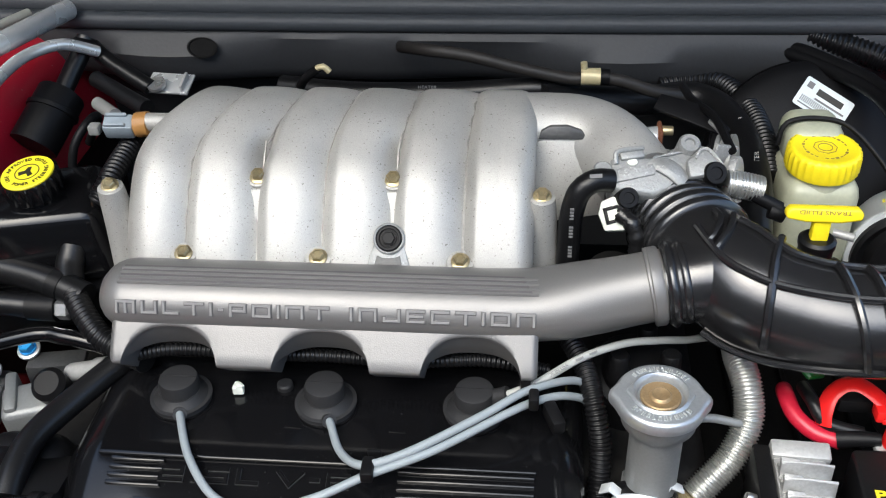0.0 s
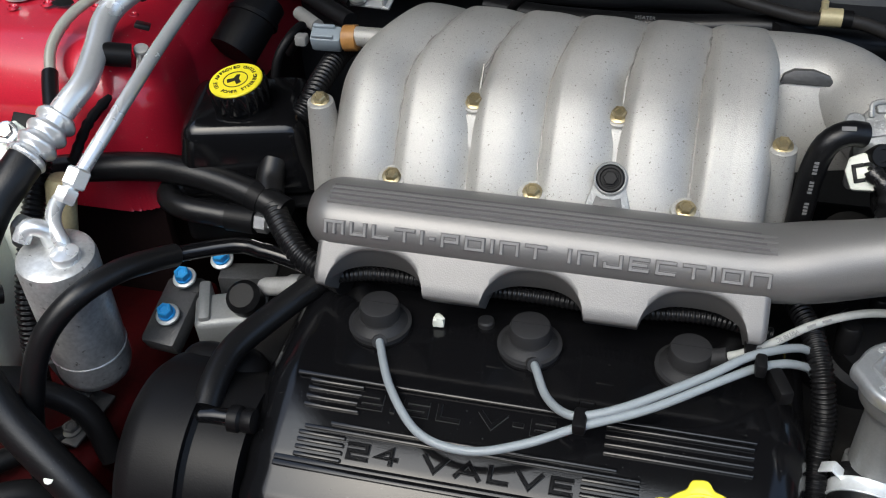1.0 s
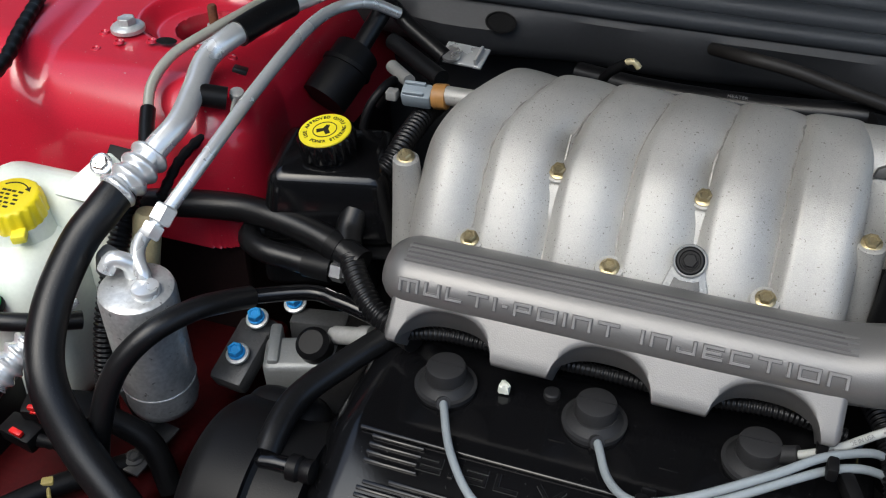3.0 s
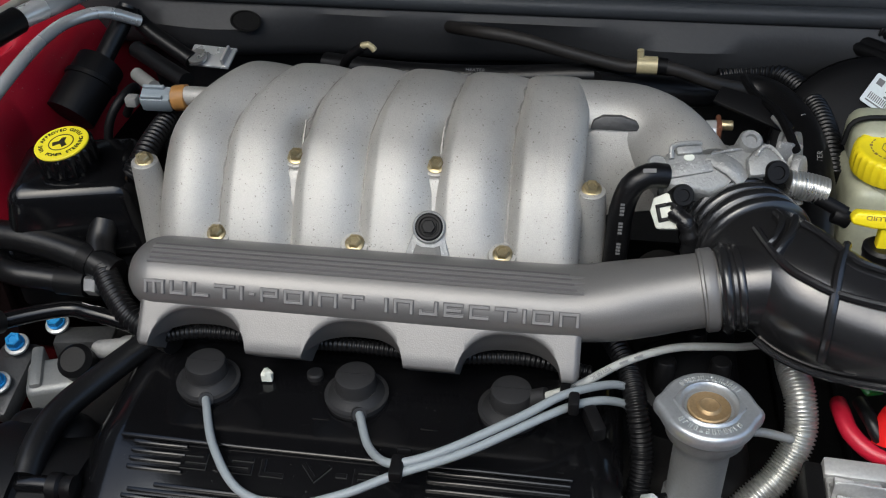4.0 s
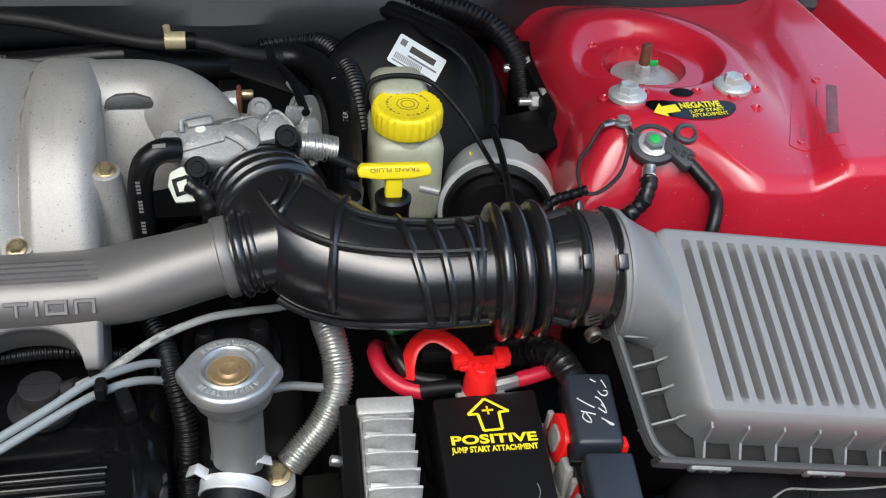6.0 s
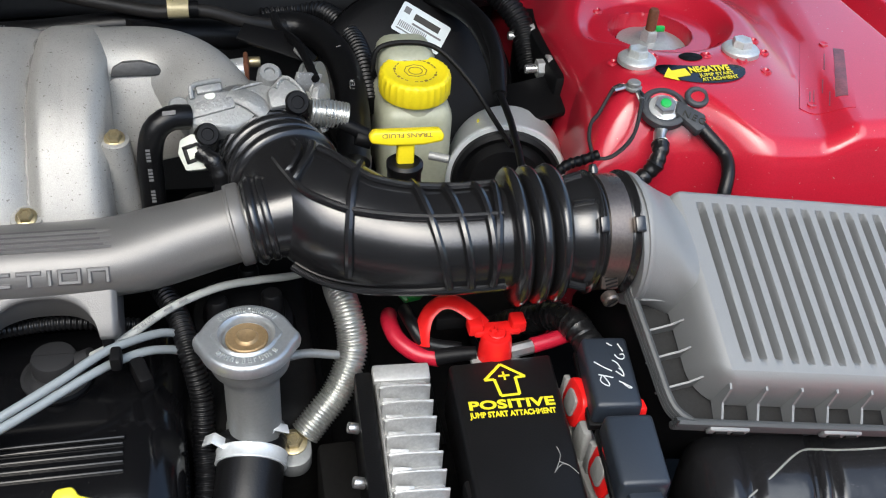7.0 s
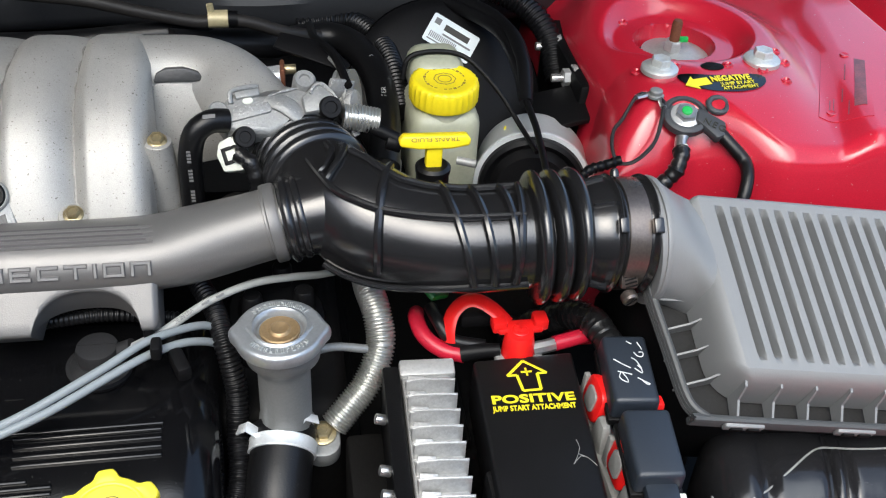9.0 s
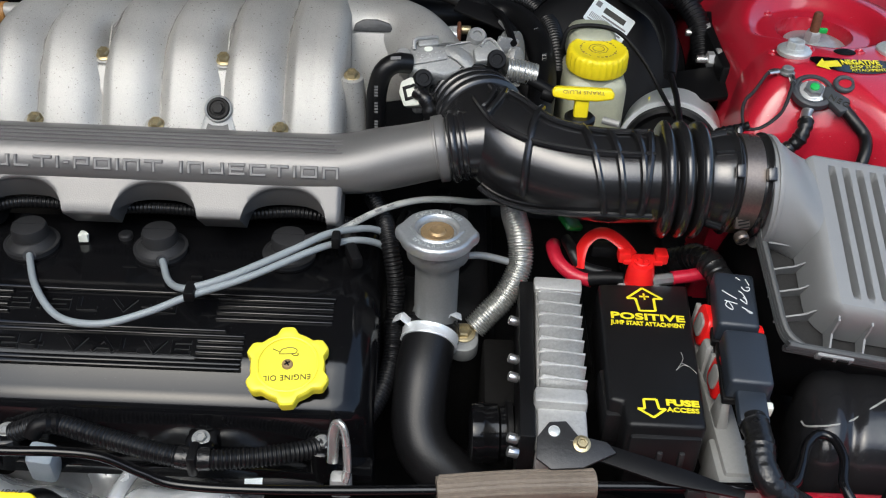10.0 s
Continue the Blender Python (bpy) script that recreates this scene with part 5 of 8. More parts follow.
part("barrel", lathe([(0.015, 0.0), (0.0205, 0.002), (0.0215, 0.010), (0.0205, 0.012), (0.0205, 0.022), (0.0185, 0.024), (0.0185, 0.044), (0, 0.045)], frame_z((0.262, -0.128, -0.088), (1, 0.04, 0)) @ Matrix.Diagonal((1.12, 1.12, 1.0, 1)), 36), COVER, plug)
part("collar", lathe([(0.019, 0.028), (0.0222, 0.029), (0.0222, 0.033), (0.019, 0.034)], frame_z((0.262, -0.128, -0.088), (1, 0.04, 0)) @ Matrix.Diagonal((1.12, 1.12, 1.0, 1)), 36), BLACK, plug)

fuse = thing("fuse_box_cover", "black plastic fuse box cover with yellow print", "fuse box")
fz = -0.0225
part("lid", prism([(0.367, -0.016), (0.442, -0.014), (0.4275, -0.176), (0.3715, -0.175), (0.3715, -0.152), (0.3610, -0.151)], -0.05, pose(0, 0, fz), 0.0035, 3), FUSE_BLACK, fuse)
part("front_face", rbox((0.052, 0.014, 0.060), (0.400, -0.172, -0.062), 0.003), FUSE_BLACK, fuse)
part("side_step", rbox((0.016, 0.05, 0.03), (0.367, -0.130, -0.050), 0.004), FUSE_BLACK, fuse)
for x in (0.397, 0.413):
    part("clip_slot", rbox((0.004, 0.003, 0.014), (x, -0.180, -0.052), 0.0008), BOOT, fuse)
part("latch", rbox((0.012, 0.006, 0.006), (0.402, -0.181, -0.070), 0.001), BOOT, fuse)


def ink(x, y, text, size, wide, bold=0.0):
    letters(text, size, pose(x, y - 0.013, fz + 0.0003, 0, 0, -2.0), YELLOW_INK, fuse, "print", 0.00025, 1.0, bold=bold, wide=wide)


def arrow(points, m, material, parent, r, name="arrow_mark"):
    pts = [m @ V(x, y, 0) for x, y in points]
    bms = [sweep([a, b], r, 4, smooth=False, flat=0.25) for a, b in zip(pts, pts[1:] + pts[:1])]
    return part(name, join(*bms), material, parent)


ink(0.402, -0.0452, "POSITIVE", 0.0104, 0.0590, 0.0003)
ink(0.4012, -0.0535, "JUMP START ATTACHMENT", 0.0064, 0.0590, 0.0002)
up = [(0, 0.015), (0.0145, 0.0015), (0.0075, 0.0015), (0.0065, -0.014), (-0.0065, -0.014), (-0.0075, 0.0015), (-0.0145, 0.0015)]
arrow(up, pose(0.4030, -0.0362, fz + 0.0004, 0, 0, 1), YELLOW_INK, fuse, 0.0011)
part("plus_mark", join(rbox((0.008, 0.0014, 0.0005), (0.4030, -0.0322, fz + 0.0004), 0), rbox((0.0014, 0.0075, 0.0005), (0.4030, -0.0322, fz + 0.0004), 0)), YELLOW_INK, fuse)
dn = [(x * 0.70, -y * 0.62) for x, y in up]
arrow(dn, pose(0.3905, -0.1585, fz + 0.0004, 0, 0, 1), YELLOW_INK, fuse, 0.0010)
ink(0.4135, -0.1400, "FUSE", 0.0080, 0.0240, 0.0004)
ink(0.4130, -0.1470, "ACCESS", 0.0060, 0.0236, 0.0002)
for pts in (((0.4270, -0.088), (0.4275, -0.095), (0.4235, -0.103), (0.4200, -0.108)), ((0.4255, -0.100), (0.4310, -0.104), (0.4350, -0.111)), ((0.4200, -0.108), (0.4265, -0.102), (0.4310, -0.104))):
    part("chalk_mark", sweep([(x - 0.005, y - 0.010, fz + 0.0002) for x, y in pts], 0.0003, 5, 0.003), GREY_LIGHT, fuse)
base = thing("fuse_block", "light grey plastic fuse block with two red fuse carriers", "fuse block")
part("strip", rbox((0.020, 0.170, 0.05), (0.4520, -0.108, -0.074), 0.003, pose(0, 0, 0)), GREY_LIGHT, base)
part("end_block", rbox((0.032, 0.05, 0.05), (0.4530, -0.180, -0.078), 0.004), GREY_LIGHT, base)
for y in (-0.058, -0.118):
    part("post", rbox((0.010, 0.026, 0.030), (0.4480, y - 0.022, -0.042), 0.003, None, 2, (0.7, 0.5)), GREY_LIGHT, base)
    part("tab", rbox((0.006, 0.010, 0.034), (0.4475, y + 0.020, -0.040), 0.001, None, 2, (0.7, 0.5)), GREY_LIGHT, base)
    fm = frame_z((0.4500, y + 0.002, -0.030), (-0.98, 0, 0.18), (0, 1, 0))
    part("red_carrier", join(prism(round_rect(0.030, 0.029, 0.009, 5), 0.010, fm @ pose(0, 0.0, -0.006), 0.0016)), RED_PLASTIC, base, "red fuse carrier")
    part("fuse_window", prism(round_rect(0.015, 0.017, 0.004, 4), 0.002, fm @ pose(0, 0, 0.0040), 0.0005), GREY_LIGHT, base)


def relay(y0, y1, marked):
    r = thing("relay_cover", "slate plastic relay cover" + (" with chalk handwriting" if marked else " with a wiring tail"), "relay", "relay covers")
    m = pose(0.4690 if marked else 0.4635, (y0 + y1) / 2 + 0.004, -0.009, 7, 0, -6 if marked else -5)
    part("cover", rbox((0.0330, y1 - y0, 0.020), (0, 0, 0), 0.0035, m, 3, (0.96, 0.97)), GREY_RELAY, r)
    part("rim", rbox((0.035, y1 - y0 + 0.002, 0.006), (0, 0, -0.012), 0.001, m), BLACK, r)
    part("side_clip", rbox((0.003, 0.012, 0.006), (0.0172, 0.004, -0.003), 0.001, m), BLACK, r)
    if marked:
        for pts in (((-0.0122, 0.0078), (-0.0052, 0.0034), (0.0014, 0.0)), ((-0.0108, -0.0029), (-0.0052, -0.0040), (0.0012, -0.0056)), ((-0.0068, -0.0041), (-0.0038, -0.0092), (-0.0037, -0.0122), (-0.0077, -0.0107), (-0.0103, -0.0076), (-0.0084, -0.0040)),
                    ((0.0054, -0.0084), (0.0102, -0.0111), (0.0150, -0.0138), (0.0125, -0.0139), (0.0091, -0.0108)), ((0.0047, -0.0002), (0.0080, -0.0029), (0.0105, -0.0044), (0.0105, -0.0005), (0.0077, 0.0024)), ((0.0038, 0.0090), (0.0075, 0.0065), (0.0105, -0.0002)),
                    ((0.0071, 0.0137), (0.0094, 0.0107), (0.0128, 0.0098), (0.0150, 0.0115), (0.0148, 0.0140), (0.0116, 0.0140)), ((0.0120, 0.0230), (0.0150, 0.0165)), ((0.0026, 0.0238), (0.0068, 0.0213))):
            part("chalk_mark", sweep([m @ V(x * 0.80 - 0.0012, y - 0.001, 0.0102) for x, y in pts], 0.00045, 5, 0.0015), WHITE_INK, r)
    else:
        part("tail", rbox((0.022, 0.030, 0.010), (0.001, -0.038, -0.004), 0.003, m), GREY_RELAY, r)
        part("taped_tail", sweep([m @ V(0.001, -0.046, -0.006), (0.4610, -0.185, -0.020), (0.4600, -0.205, -0.026), (0.466, -0.217, -0.034), (0.480, -0.219, -0.045), (0.500, -0.215, -0.062)], 0.0110, 18, 0.0015, rad=lambda s, t: 0.0100 + 0.00022 * math.sin(s * 1300) + 0.0004 * math.sin(s * 310) + 0.0002 * math.sin(s * 2300)), TAPE, r, "wires wrapped in black tape")
        part("white_tab", rbox((0.005, 0.006, 0.010), (0.015, -0.032, -0.010), 0.001, m), WHITE, r)
    return r


relay(-0.0905, -0.0305, True)
relay(-0.1535, -0.1005, False)
solo("taped_loom", sweep([(0.470, -0.026, -0.016), (0.463, -0.005, -0.010), (0.455, 0.012, -0.012), (0.440, 0.030, -0.03), (0.41, 0.05, -0.06)], 0.013, 18, 0.0015, rad=lambda s, t: 0.0110 + 0.00025 * math.sin(s * 1250) + 0.0005 * math.sin(s * 290) + 0.0002 * math.sin(s * 2100)), TAPE, "bundle of wires in black tape above the relays", "wiring loom")
lamp = thing("red_fuse_tip", "small red plastic fuse end beside the relay cover", "fuse")
part("tip", rbox((0.006, 0.010, 0.010), (0.4850, -0.079, -0.016), 0.002), RED_PLASTIC, lamp)

# positive terminal
term = thing("battery_terminal_cover", "bright red plastic cover over the positive terminal", "terminal cover")
part("cap", join(lathe([(0.0125, -0.026), (0.0118, -0.010), (0.0105, -0.002), (0.0095, 0.0), (0, 0.0)], pose(0.4030, -0.0060, -0.008), 28), rbox((0.034, 0.012, 0.005), (0.4045, 0.002, -0.010), 0.002, pose(0, 0, 0))), RED_PLASTIC, term)
for sx in (-1, 1):
    part("wing", rbox((0.011, 0.013, 0.010), (0.4045 + 0.0155 * sx, 0.004, -0.007), 0.002, None), RED_PLASTIC, term)
part("boss", join(rbox((0.009, 0.0025, 0.005), (0.4030, -0.0050, -0.0065), 0.0006), rbox((0.0025, 0.009, 0.005), (0.4030, -0.0050, -0.0065), 0.0006), lathe([(0.0065, -0.008), (0.0065, -0.0015), (0.006, -0.001), (0, -0.001)], pose(0.4030, -0.0050, -0.005), 20)), RED_PLASTIC, term)
part("strap", sweep([(0.396, 0.004, -0.008), (0.387, 0.012, -0.001), (0.376, 0.019, 0.003), (0.366, 0.021, 0.001), (0.357, 0.017, -0.006), (0.353, 0.010, -0.016), (0.353, 0.006, -0.024)], 0.0070, 12, 0.003, flat=0.32), RED_PLASTIC, term)
cab = thing("battery_cable", "thick red battery cable with crimped lugs", "cable")
part("insulation", sweep([(0.336, 0.052, -0.035), (0.333, 0.034, -0.025), (0.337, 0.018, -0.028), (0.349, 0.006, -0.032), (0.365, 0.000, -0.033)], 0.0062, 14, 0.004), CRIMSON, cab)
part("heat_shrink", sweep([(0.362, 0.000, -0.031), (0.375, -0.002, -0.028), (0.390, -0.004, -0.026)], 0.0064, 14, 0.004, rad=lambda s, t: 0.0068 - 0.002 * s / t), BLACK, cab)
part("insulation", sweep([(0.430, -0.006, -0.022), (0.446, -0.003, -0.021), (0.462, 0.002, -0.021), (0.475, 0.012, -0.028)], 0.0058, 14, 0.004), CRIMSON, cab)
part("lug", sweep([(0.414, -0.008, -0.024), (0.424, -0.0075, -0.0225), (0.434, -0.0055, -0.022)], 0.0052, 8, 0.004), ZINC, cab)
part("terminal_base", rbox((0.036, 0.022, 0.006), (0.4035, -0.012, -0.031), 0.002), ALU_DULL, cab)
solo("battery_cable", sweep([(0.345, 0.040, -0.020), (0.347, 0.020, -0.015), (0.356, 0.008, -0.024), (0.380, 0.003, -0.028)], 0.0050, 12, 0.004), RUBBER, "black cable beside the red one", "cable")
solo("wiring_connector", rbox((0.030, 0.012, 0.012), (0.378, 0.020, -0.014), 0.003), BLACK, "small black connector by the red strap", "connector")
solo("green_tab", rbox((0.022, 0.018, 0.006), (0, 0, 0), 0.003, pose(0.346, 0.038, 0.000, 20, 25, 40)), mat("dark_green_plastic", (0.01, 0.13, 0.02), 0.35), "dark green plastic tab by the cable", "connector")
solo("black_panel", rbox((0.028, 0.10, 0.10), (0.288, -0.075, -0.13), 0.004), SHADE, "dark bracket beside the control unit", "bracket")

# ---- brake booster, master cylinder, transmission dipstick ----
booster = thing("brake_booster", "black steel brake booster with a white maker's label", "brake booster")
BA = V(0.05, -0.75, 0.66).normalized()
bmx = frame_z((0.398, 0.297, 0.021), BA)
part("shell", lathe([(0.080, -0.09), (0.092, -0.05), (0.0930, -0.012), (0.0925, -0.008), (0.088, -0.004), (0.080, -0.001), (0.060, 0.002), (0.030, 0.004), (0, 0.004)], bmx, 64), BLACK, booster)
part("rim", lathe([(0.0915, -0.016), (0.0945, -0.014), (0.0945, -0.011), (0.0915, -0.009)], bmx, 64), COVER, booster)
lm = frame_z((0.4040, 0.333, 0.0605), (0.12, -0.70, 0.70), (0.915, 0.04, -0.33))
lm.translation = bmx @ V(0.006, 0.050, 0.0045)
lm = Matrix.Translation(lm.translation) @ frame_z((0, 0, 0), BA, (0.93, 0.0, -0.36)) @ pose(0, 0, 0, 0, 0, -16)
part("label_plate", prism(round_rect(0.049, 0.029, 0.002, 3), 0.0006, lm), PAPER, booster, "white printed label")
bars([(-0.018, 0.008, 0.006, 0.006)], lm @ pose(0, 0, 0.0008), GREY_INK, booster)
bars([(0.003, 0.006, 0.026, 0.0062)], lm @ pose(0, 0, 0.0008), BLACK_INK, booster)
bars([(-0.020 + 0.0018 * k, -0.006, 0.0009, 0.006) for k in range(16)] + [(0.006, -0.001, 0.030, 0.0018), (0.012, -0.010, 0.016, 0.0022), (-0.012, -0.011, 0.018, 0.0012)], lm @ pose(0, 0, 0.0008), GREY_INK, booster)
res = thing("brake_fluid_reservoir", "milky plastic brake fluid reservoir with a yellow cap", "reservoir")
part("tank", join(rbox((0.060, 0.075, 0.085), (0.378, 0.222, 0.018), 0.014, None, 4), lathe([(0.026, -0.02), (0.0265, 0.020), (0.025, 0.030)], pose(0.3780, 0.213, 0.033), 32), rbox((0.048, 0.05, 0.04), (0.376, 0.250, 0.068), 0.014, None, 4)), RESERVOIR, res)
part("strap", sweep([(0.346, 0.235, 0.070), (0.352, 0.240, 0.088), (0.378, 0.243, 0.091), (0.402, 0.238, 0.086), (0.425, 0.215, 0.068), (0.440, 0.185, 0.050), (0.447, 0.150, 0.045)], 0.0022, 8, 0.004), BLACK, res, "black strap")
bc = thing("brake_fluid_cap", "yellow ribbed brake fluid cap with moulded print", "cap")
bcm = pose(0.3780, 0.2125, 0.063, 2, 0, 0)


def ribs24(a, k):
    return 1 + (0.018 * math.sin(30 * a) if 1 <= k <= 3 else 0)


part("cap_body", lathe([(0.0285, 0.0), (0.0292, 0.002), (0.0290, 0.014), (0.0282, 0.0175), (0.0265, 0.0190), (0.0235, 0.0192), (0.0225, 0.0186), (0, 0.0186)], bcm, 120, ribs24), YELLOW, bc)
part("ring_mark", join(*[lathe([(r, 0.0184), (r, 0.0189), (r + 0.0007, 0.0189), (r + 0.0007, 0.0184)], bcm, n) for r, n in ((0.0090, 8), (0.0052, 28))]), BRASS, bc)
for k in range(26):
    a = radians(360 * k / 26)
    if k % 9:
        part("print_mark", rbox((0.0028, 0.0010 + 0.0012 * (k % 3 == 0), 0.0002), (0, 0, 0), 0, bcm @ pose(0.0170 * math.cos(a), 0.0170 * math.sin(a), 0.0188, 0, 0, math.degrees(a) + 90)), BRASS, bc)
ts = thing("transmission_dipstick", "yellow T handled transmission dipstick", "dipstick")
tm = pose(0.3515, 0.101, 0.0905, 0, 0, -1)
part("handle", prism([(-0.027, 0.001), (-0.024, 0.0052), (0.024, 0.0052), (0.027, 0.001), (0.026, -0.0035), (0.012, -0.0058), (-0.012, -0.0058), (-0.026, -0.0035)], 0.010, tm @ pose(0, 0.004, 0, 75, 0, 0), 0.002, 3), YELLOW, ts)
part("shaft", rbox((0.0125, 0.009, 0.030), (0, 0, -0.015), 0.002, tm), YELLOW, ts)
part("tube_end", lathe([(0.0125, -0.05), (0.0125, -0.028), (0.0135, -0.026), (0.0135, -0.022), (0.011, -0.020), (0, -0.020)], tm, 28), RUBBER, ts, "black tube end")
letters("TRANS FLUID", 0.0044, tm @ pose(0, 0.004, 0, 75, 0, 0) @ pose(0, 0.0022, 0.0102, 0, 0, 180), BRASS, ts, "print", 0.00015, 1.0, wide=0.036)
can = thing("vacuum_canister", "round metal canister with bright rim and black front", "canister")
cam_m = frame_z((0.455, 0.178, -0.007), (-0.22, -0.93, 0.12)) @ Matrix.Diagonal((0.93, 0.93, 0.93, 1))
part("shell", lathe([(0.046, -0.055), (0.0520, -0.050), (0.0535, -0.044), (0.0535, -0.006), (0.0550, -0.003), (0.0560, 0.0), (0.0550, 0.003), (0.0515, 0.003)], cam_m, 56), CLAMP, can)
part("front", lathe([(0.0515, 0.001), (0.050, 0.008), (0.046, 0.010), (0.040, 0.004), (0.034, 0.012), (0, 0.014)], cam_m, 56), BLACK, can, "black rubber front")
for a in (108, 122):
    part("stamp", rbox((0.0022, 0.0006, 0.006), (0, 0, 0), 0, cam_m @ pose(0.0538 * math.cos(radians(a)), 0.0538 * math.sin(radians(a)), -0.026, 0, 0, a - 90)), YELLOW_OLD, can)
part("stub", sweep([(0.384, 0.166, 0.03), (0.399, 0.159, 0.030)], 0.0036, 10, 0.01), ALU_DULL, can)

# ---- hoses and looms by the firewall ----
hh = thing("heater_hose", "black rubber heater hose with white print", "hose")
HH = [(0.150, 0.300, 0.075), (0.195, 0.325, 0.062), (0.240, 0.338, 0.055), (0.285, 0.352, 0.054), (0.310, 0.338, 0.053), (0.324, 0.300, 0.052), (0.329, 0.256, 0.050), (0.327, 0.200, 0.046), (0.322, 0.160, 0.030)]
part("hose_wall", sweep(HH, 0.0135, 22, 0.005), RUBBER, hh)
for s, txt in ((0.225, "5/8"), (0.292, "HEATER"), (0.120, "C/6")):
    p, t, _ = at_arc(HH, s)
    letters(txt, 0.0058, frame_z(p + V(0, -0.5, 0.86).normalized() * 0.0136, (0, -0.5, 0.86), -t if abs(t.y) > 0.5 else t), GREY_LIGHT, hh, "print", 0.00012, 1.1)
HH2 = [(0.215, 0.345, 0.030), (0.185, 0.325, 0.066), (0.150, 0.315, 0.078), (0.06, 0.318, 0.070), (-0.03, 0.325, 0.066), (-0.10, 0.345, 0.062)]
hb = thing("heater_hose", "black rubber heater hose behind the manifold", "hose")
part("hose_wall", sweep(HH2, 0.0105, 18, 0.006), RUBBER, hb)
letters("HEATER", 0.0045, frame_z((0.045, 0.3115, 0.0795), (0, -0.55, 0.83), (1, 0, 0)), GREY_INK, hb, "print", 0.00012, 1.1)
tl = thing("vacuum_line", "thin faded brown hose with a pale tan check valve", "hose")
part("hose_wall", sweep([(0.0150, 0.3645, 0.0950), (0.0440, 0.3195, 0.1130), (0.0850, 0.3095, 0.1120), (0.1300, 0.3065, 0.1020), (0.1750, 0.3055, 0.0930), (0.1950, 0.3050, 0.0950), (0.2200, 0.3045, 0.0920), (0.2500, 0.3065, 0.0810), (0.2800, 0.3195, 0.0700)], 0.0058, 12, 0.005), FADED_HOSE, tl)
part("valve", sweep([(0.1840, 0.3050, 0.0955), (0.2010, 0.3050, 0.0955)], 0.0078, 16, 0.02), PALE_VALVE, tl, "pale tan check valve")
part("valve_end", sweep([(0.2010, 0.3050, 0.0955), (0.2090, 0.3050, 0.0950)], 0.0072, 16, 0.02), BLACK, tl)
part("stub", sweep([(0.1870, 0.3055, 0.0990), (0.1860, 0.3055, 0.1090)], 0.003, 8, 0.01), PALE_VALVE, tl)
solo("corrugated_sleeve", corrugated([(0.262, 0.380, 0.050), (0.290, 0.388, 0.052), (0.320, 0.380, 0.054), (0.338, 0.340, 0.054), (0.345, 0.290, 0.052), (0.346, 0.23, 0.04)], 0.0095, 0.005, 0.09, 14), LOOM, "black corrugated sleeve beside the heater hose", "wiring loom")
for k, (dx, dz) in enumerate(((0, 0), (0.007, 0.004), (0.013, -0.002))):
    solo("braided_loom", sweep([(0.36 + dx, 0.41, 0.082 + dz), (0.408 + dx, 0.358, 0.082 + dz), (0.441 + dx, 0.310, 0.080 + dz), (0.451 + dx * 0.5, 0.255, 0.072 + dz), (0.449, 0.205, 0.060)], 0.0068, 12, 0.004, rad=lambda s, t: 0.0064 + 0.0004 * math.sin(s * 1500)), BLACK, "black braided wiring over the brake booster", "wiring loom")
solo("thin_cable", sweep([(0.449, 0.215, 0.062), (0.4495, 0.180, 0.0585), (0.449, 0.160, 0.056), (0.4450, 0.112, 0.050), (0.444, 0.09, 0.03)], 0.0030, 10, 0.004), BLACK, "thin black cable across the canister", "cable")
solo("ribbed_loom", corrugated([(0.40, 0.40, 0.095), (0.47, 0.375, 0.080), (0.50, 0.34, 0.06), (0.505, 0.30, 0.03)], 0.011, 0.005, 0.08, 14), LOOM, "dark ribbed loom by the strut tower", "wiring loom")
wb = thing("engine_mount_bracket", "black bracket with two threaded studs beside the strut tower", "bracket")
part("plate", rbox((0.035, 0.14, 0.09), (0.522, 0.30, 0.015), 0.006), BLACK, wb)
part("lower_plate", rbox((0.05, 0.05, 0.006), (0, 0, 0), 0.002, pose(0.490, 0.235, 0.036, 10, -12, 0)), BLACK, wb)
for y, z in ((0.329, 0.050), (0.267, 0.049)):
    part("stud", disc(0.0040, 0.030, (0.488, y, z), (1, 0, 0)), STEEL, wb)
    part("nut", lathe([(0.0085, 0), (0.0085, 0.008), (0.0075, 0.009), (0, 0.009)], frame_z((0.499, y, z), (1, 0, 0)), 6), ALU_DULL, wb)
    part("washer", disc(0.012, 0.005, (0.507, y, z), (1, 0, 0)), ALU_DULL, wb)
hkc = thing("vacuum_line", "thin dark hose with a pale yellow clip", "hose")
part("hose_wall", sweep([(-0.074, 0.300, 0.070), (-0.062, 0.278, 0.100), (-0.045, 0.270, 0.117)], 0.0042, 10, 0.004), BLACK, hkc)
part("clip", sweep([(-0.048, 0.271, 0.116), (-0.040, 0.270, 0.119), (-0.035, 0.270, 0.114)], 0.0028, 10, 0.004), PALE_VALVE, hkc, "pale yellow clip")

# ---- throttle body ----
throttle = thing("throttle_body", "grey cast aluminium throttle body with linkage", "engine part")
TB = frame_z((0.248, 0.142, 0.066), (0.40, -0.90, 0.05), (0.88, 0.45, 0))
part("bore", lathe([(0.036, -0.030), (0.036, -0.022), (0.030, -0.020), (0.030, -0.004), (0.0345, -0.002), (0.0345, 0.012), (0.031, 0.014)], TB, 40), THROTTLE, throttle)
part("flange", rbox((0.076, 0.060, 0.010), (0, 0.004, -0.024), 0.004, TB, 3), THROTTLE, throttle)
TC = frame_z((0.232, 0.130, 0.112), (0.1, -0.5, 0.86), (1, 0.25, 0))


def on_casting(*pts):
    return [TC @ V(*p) for p in pts]


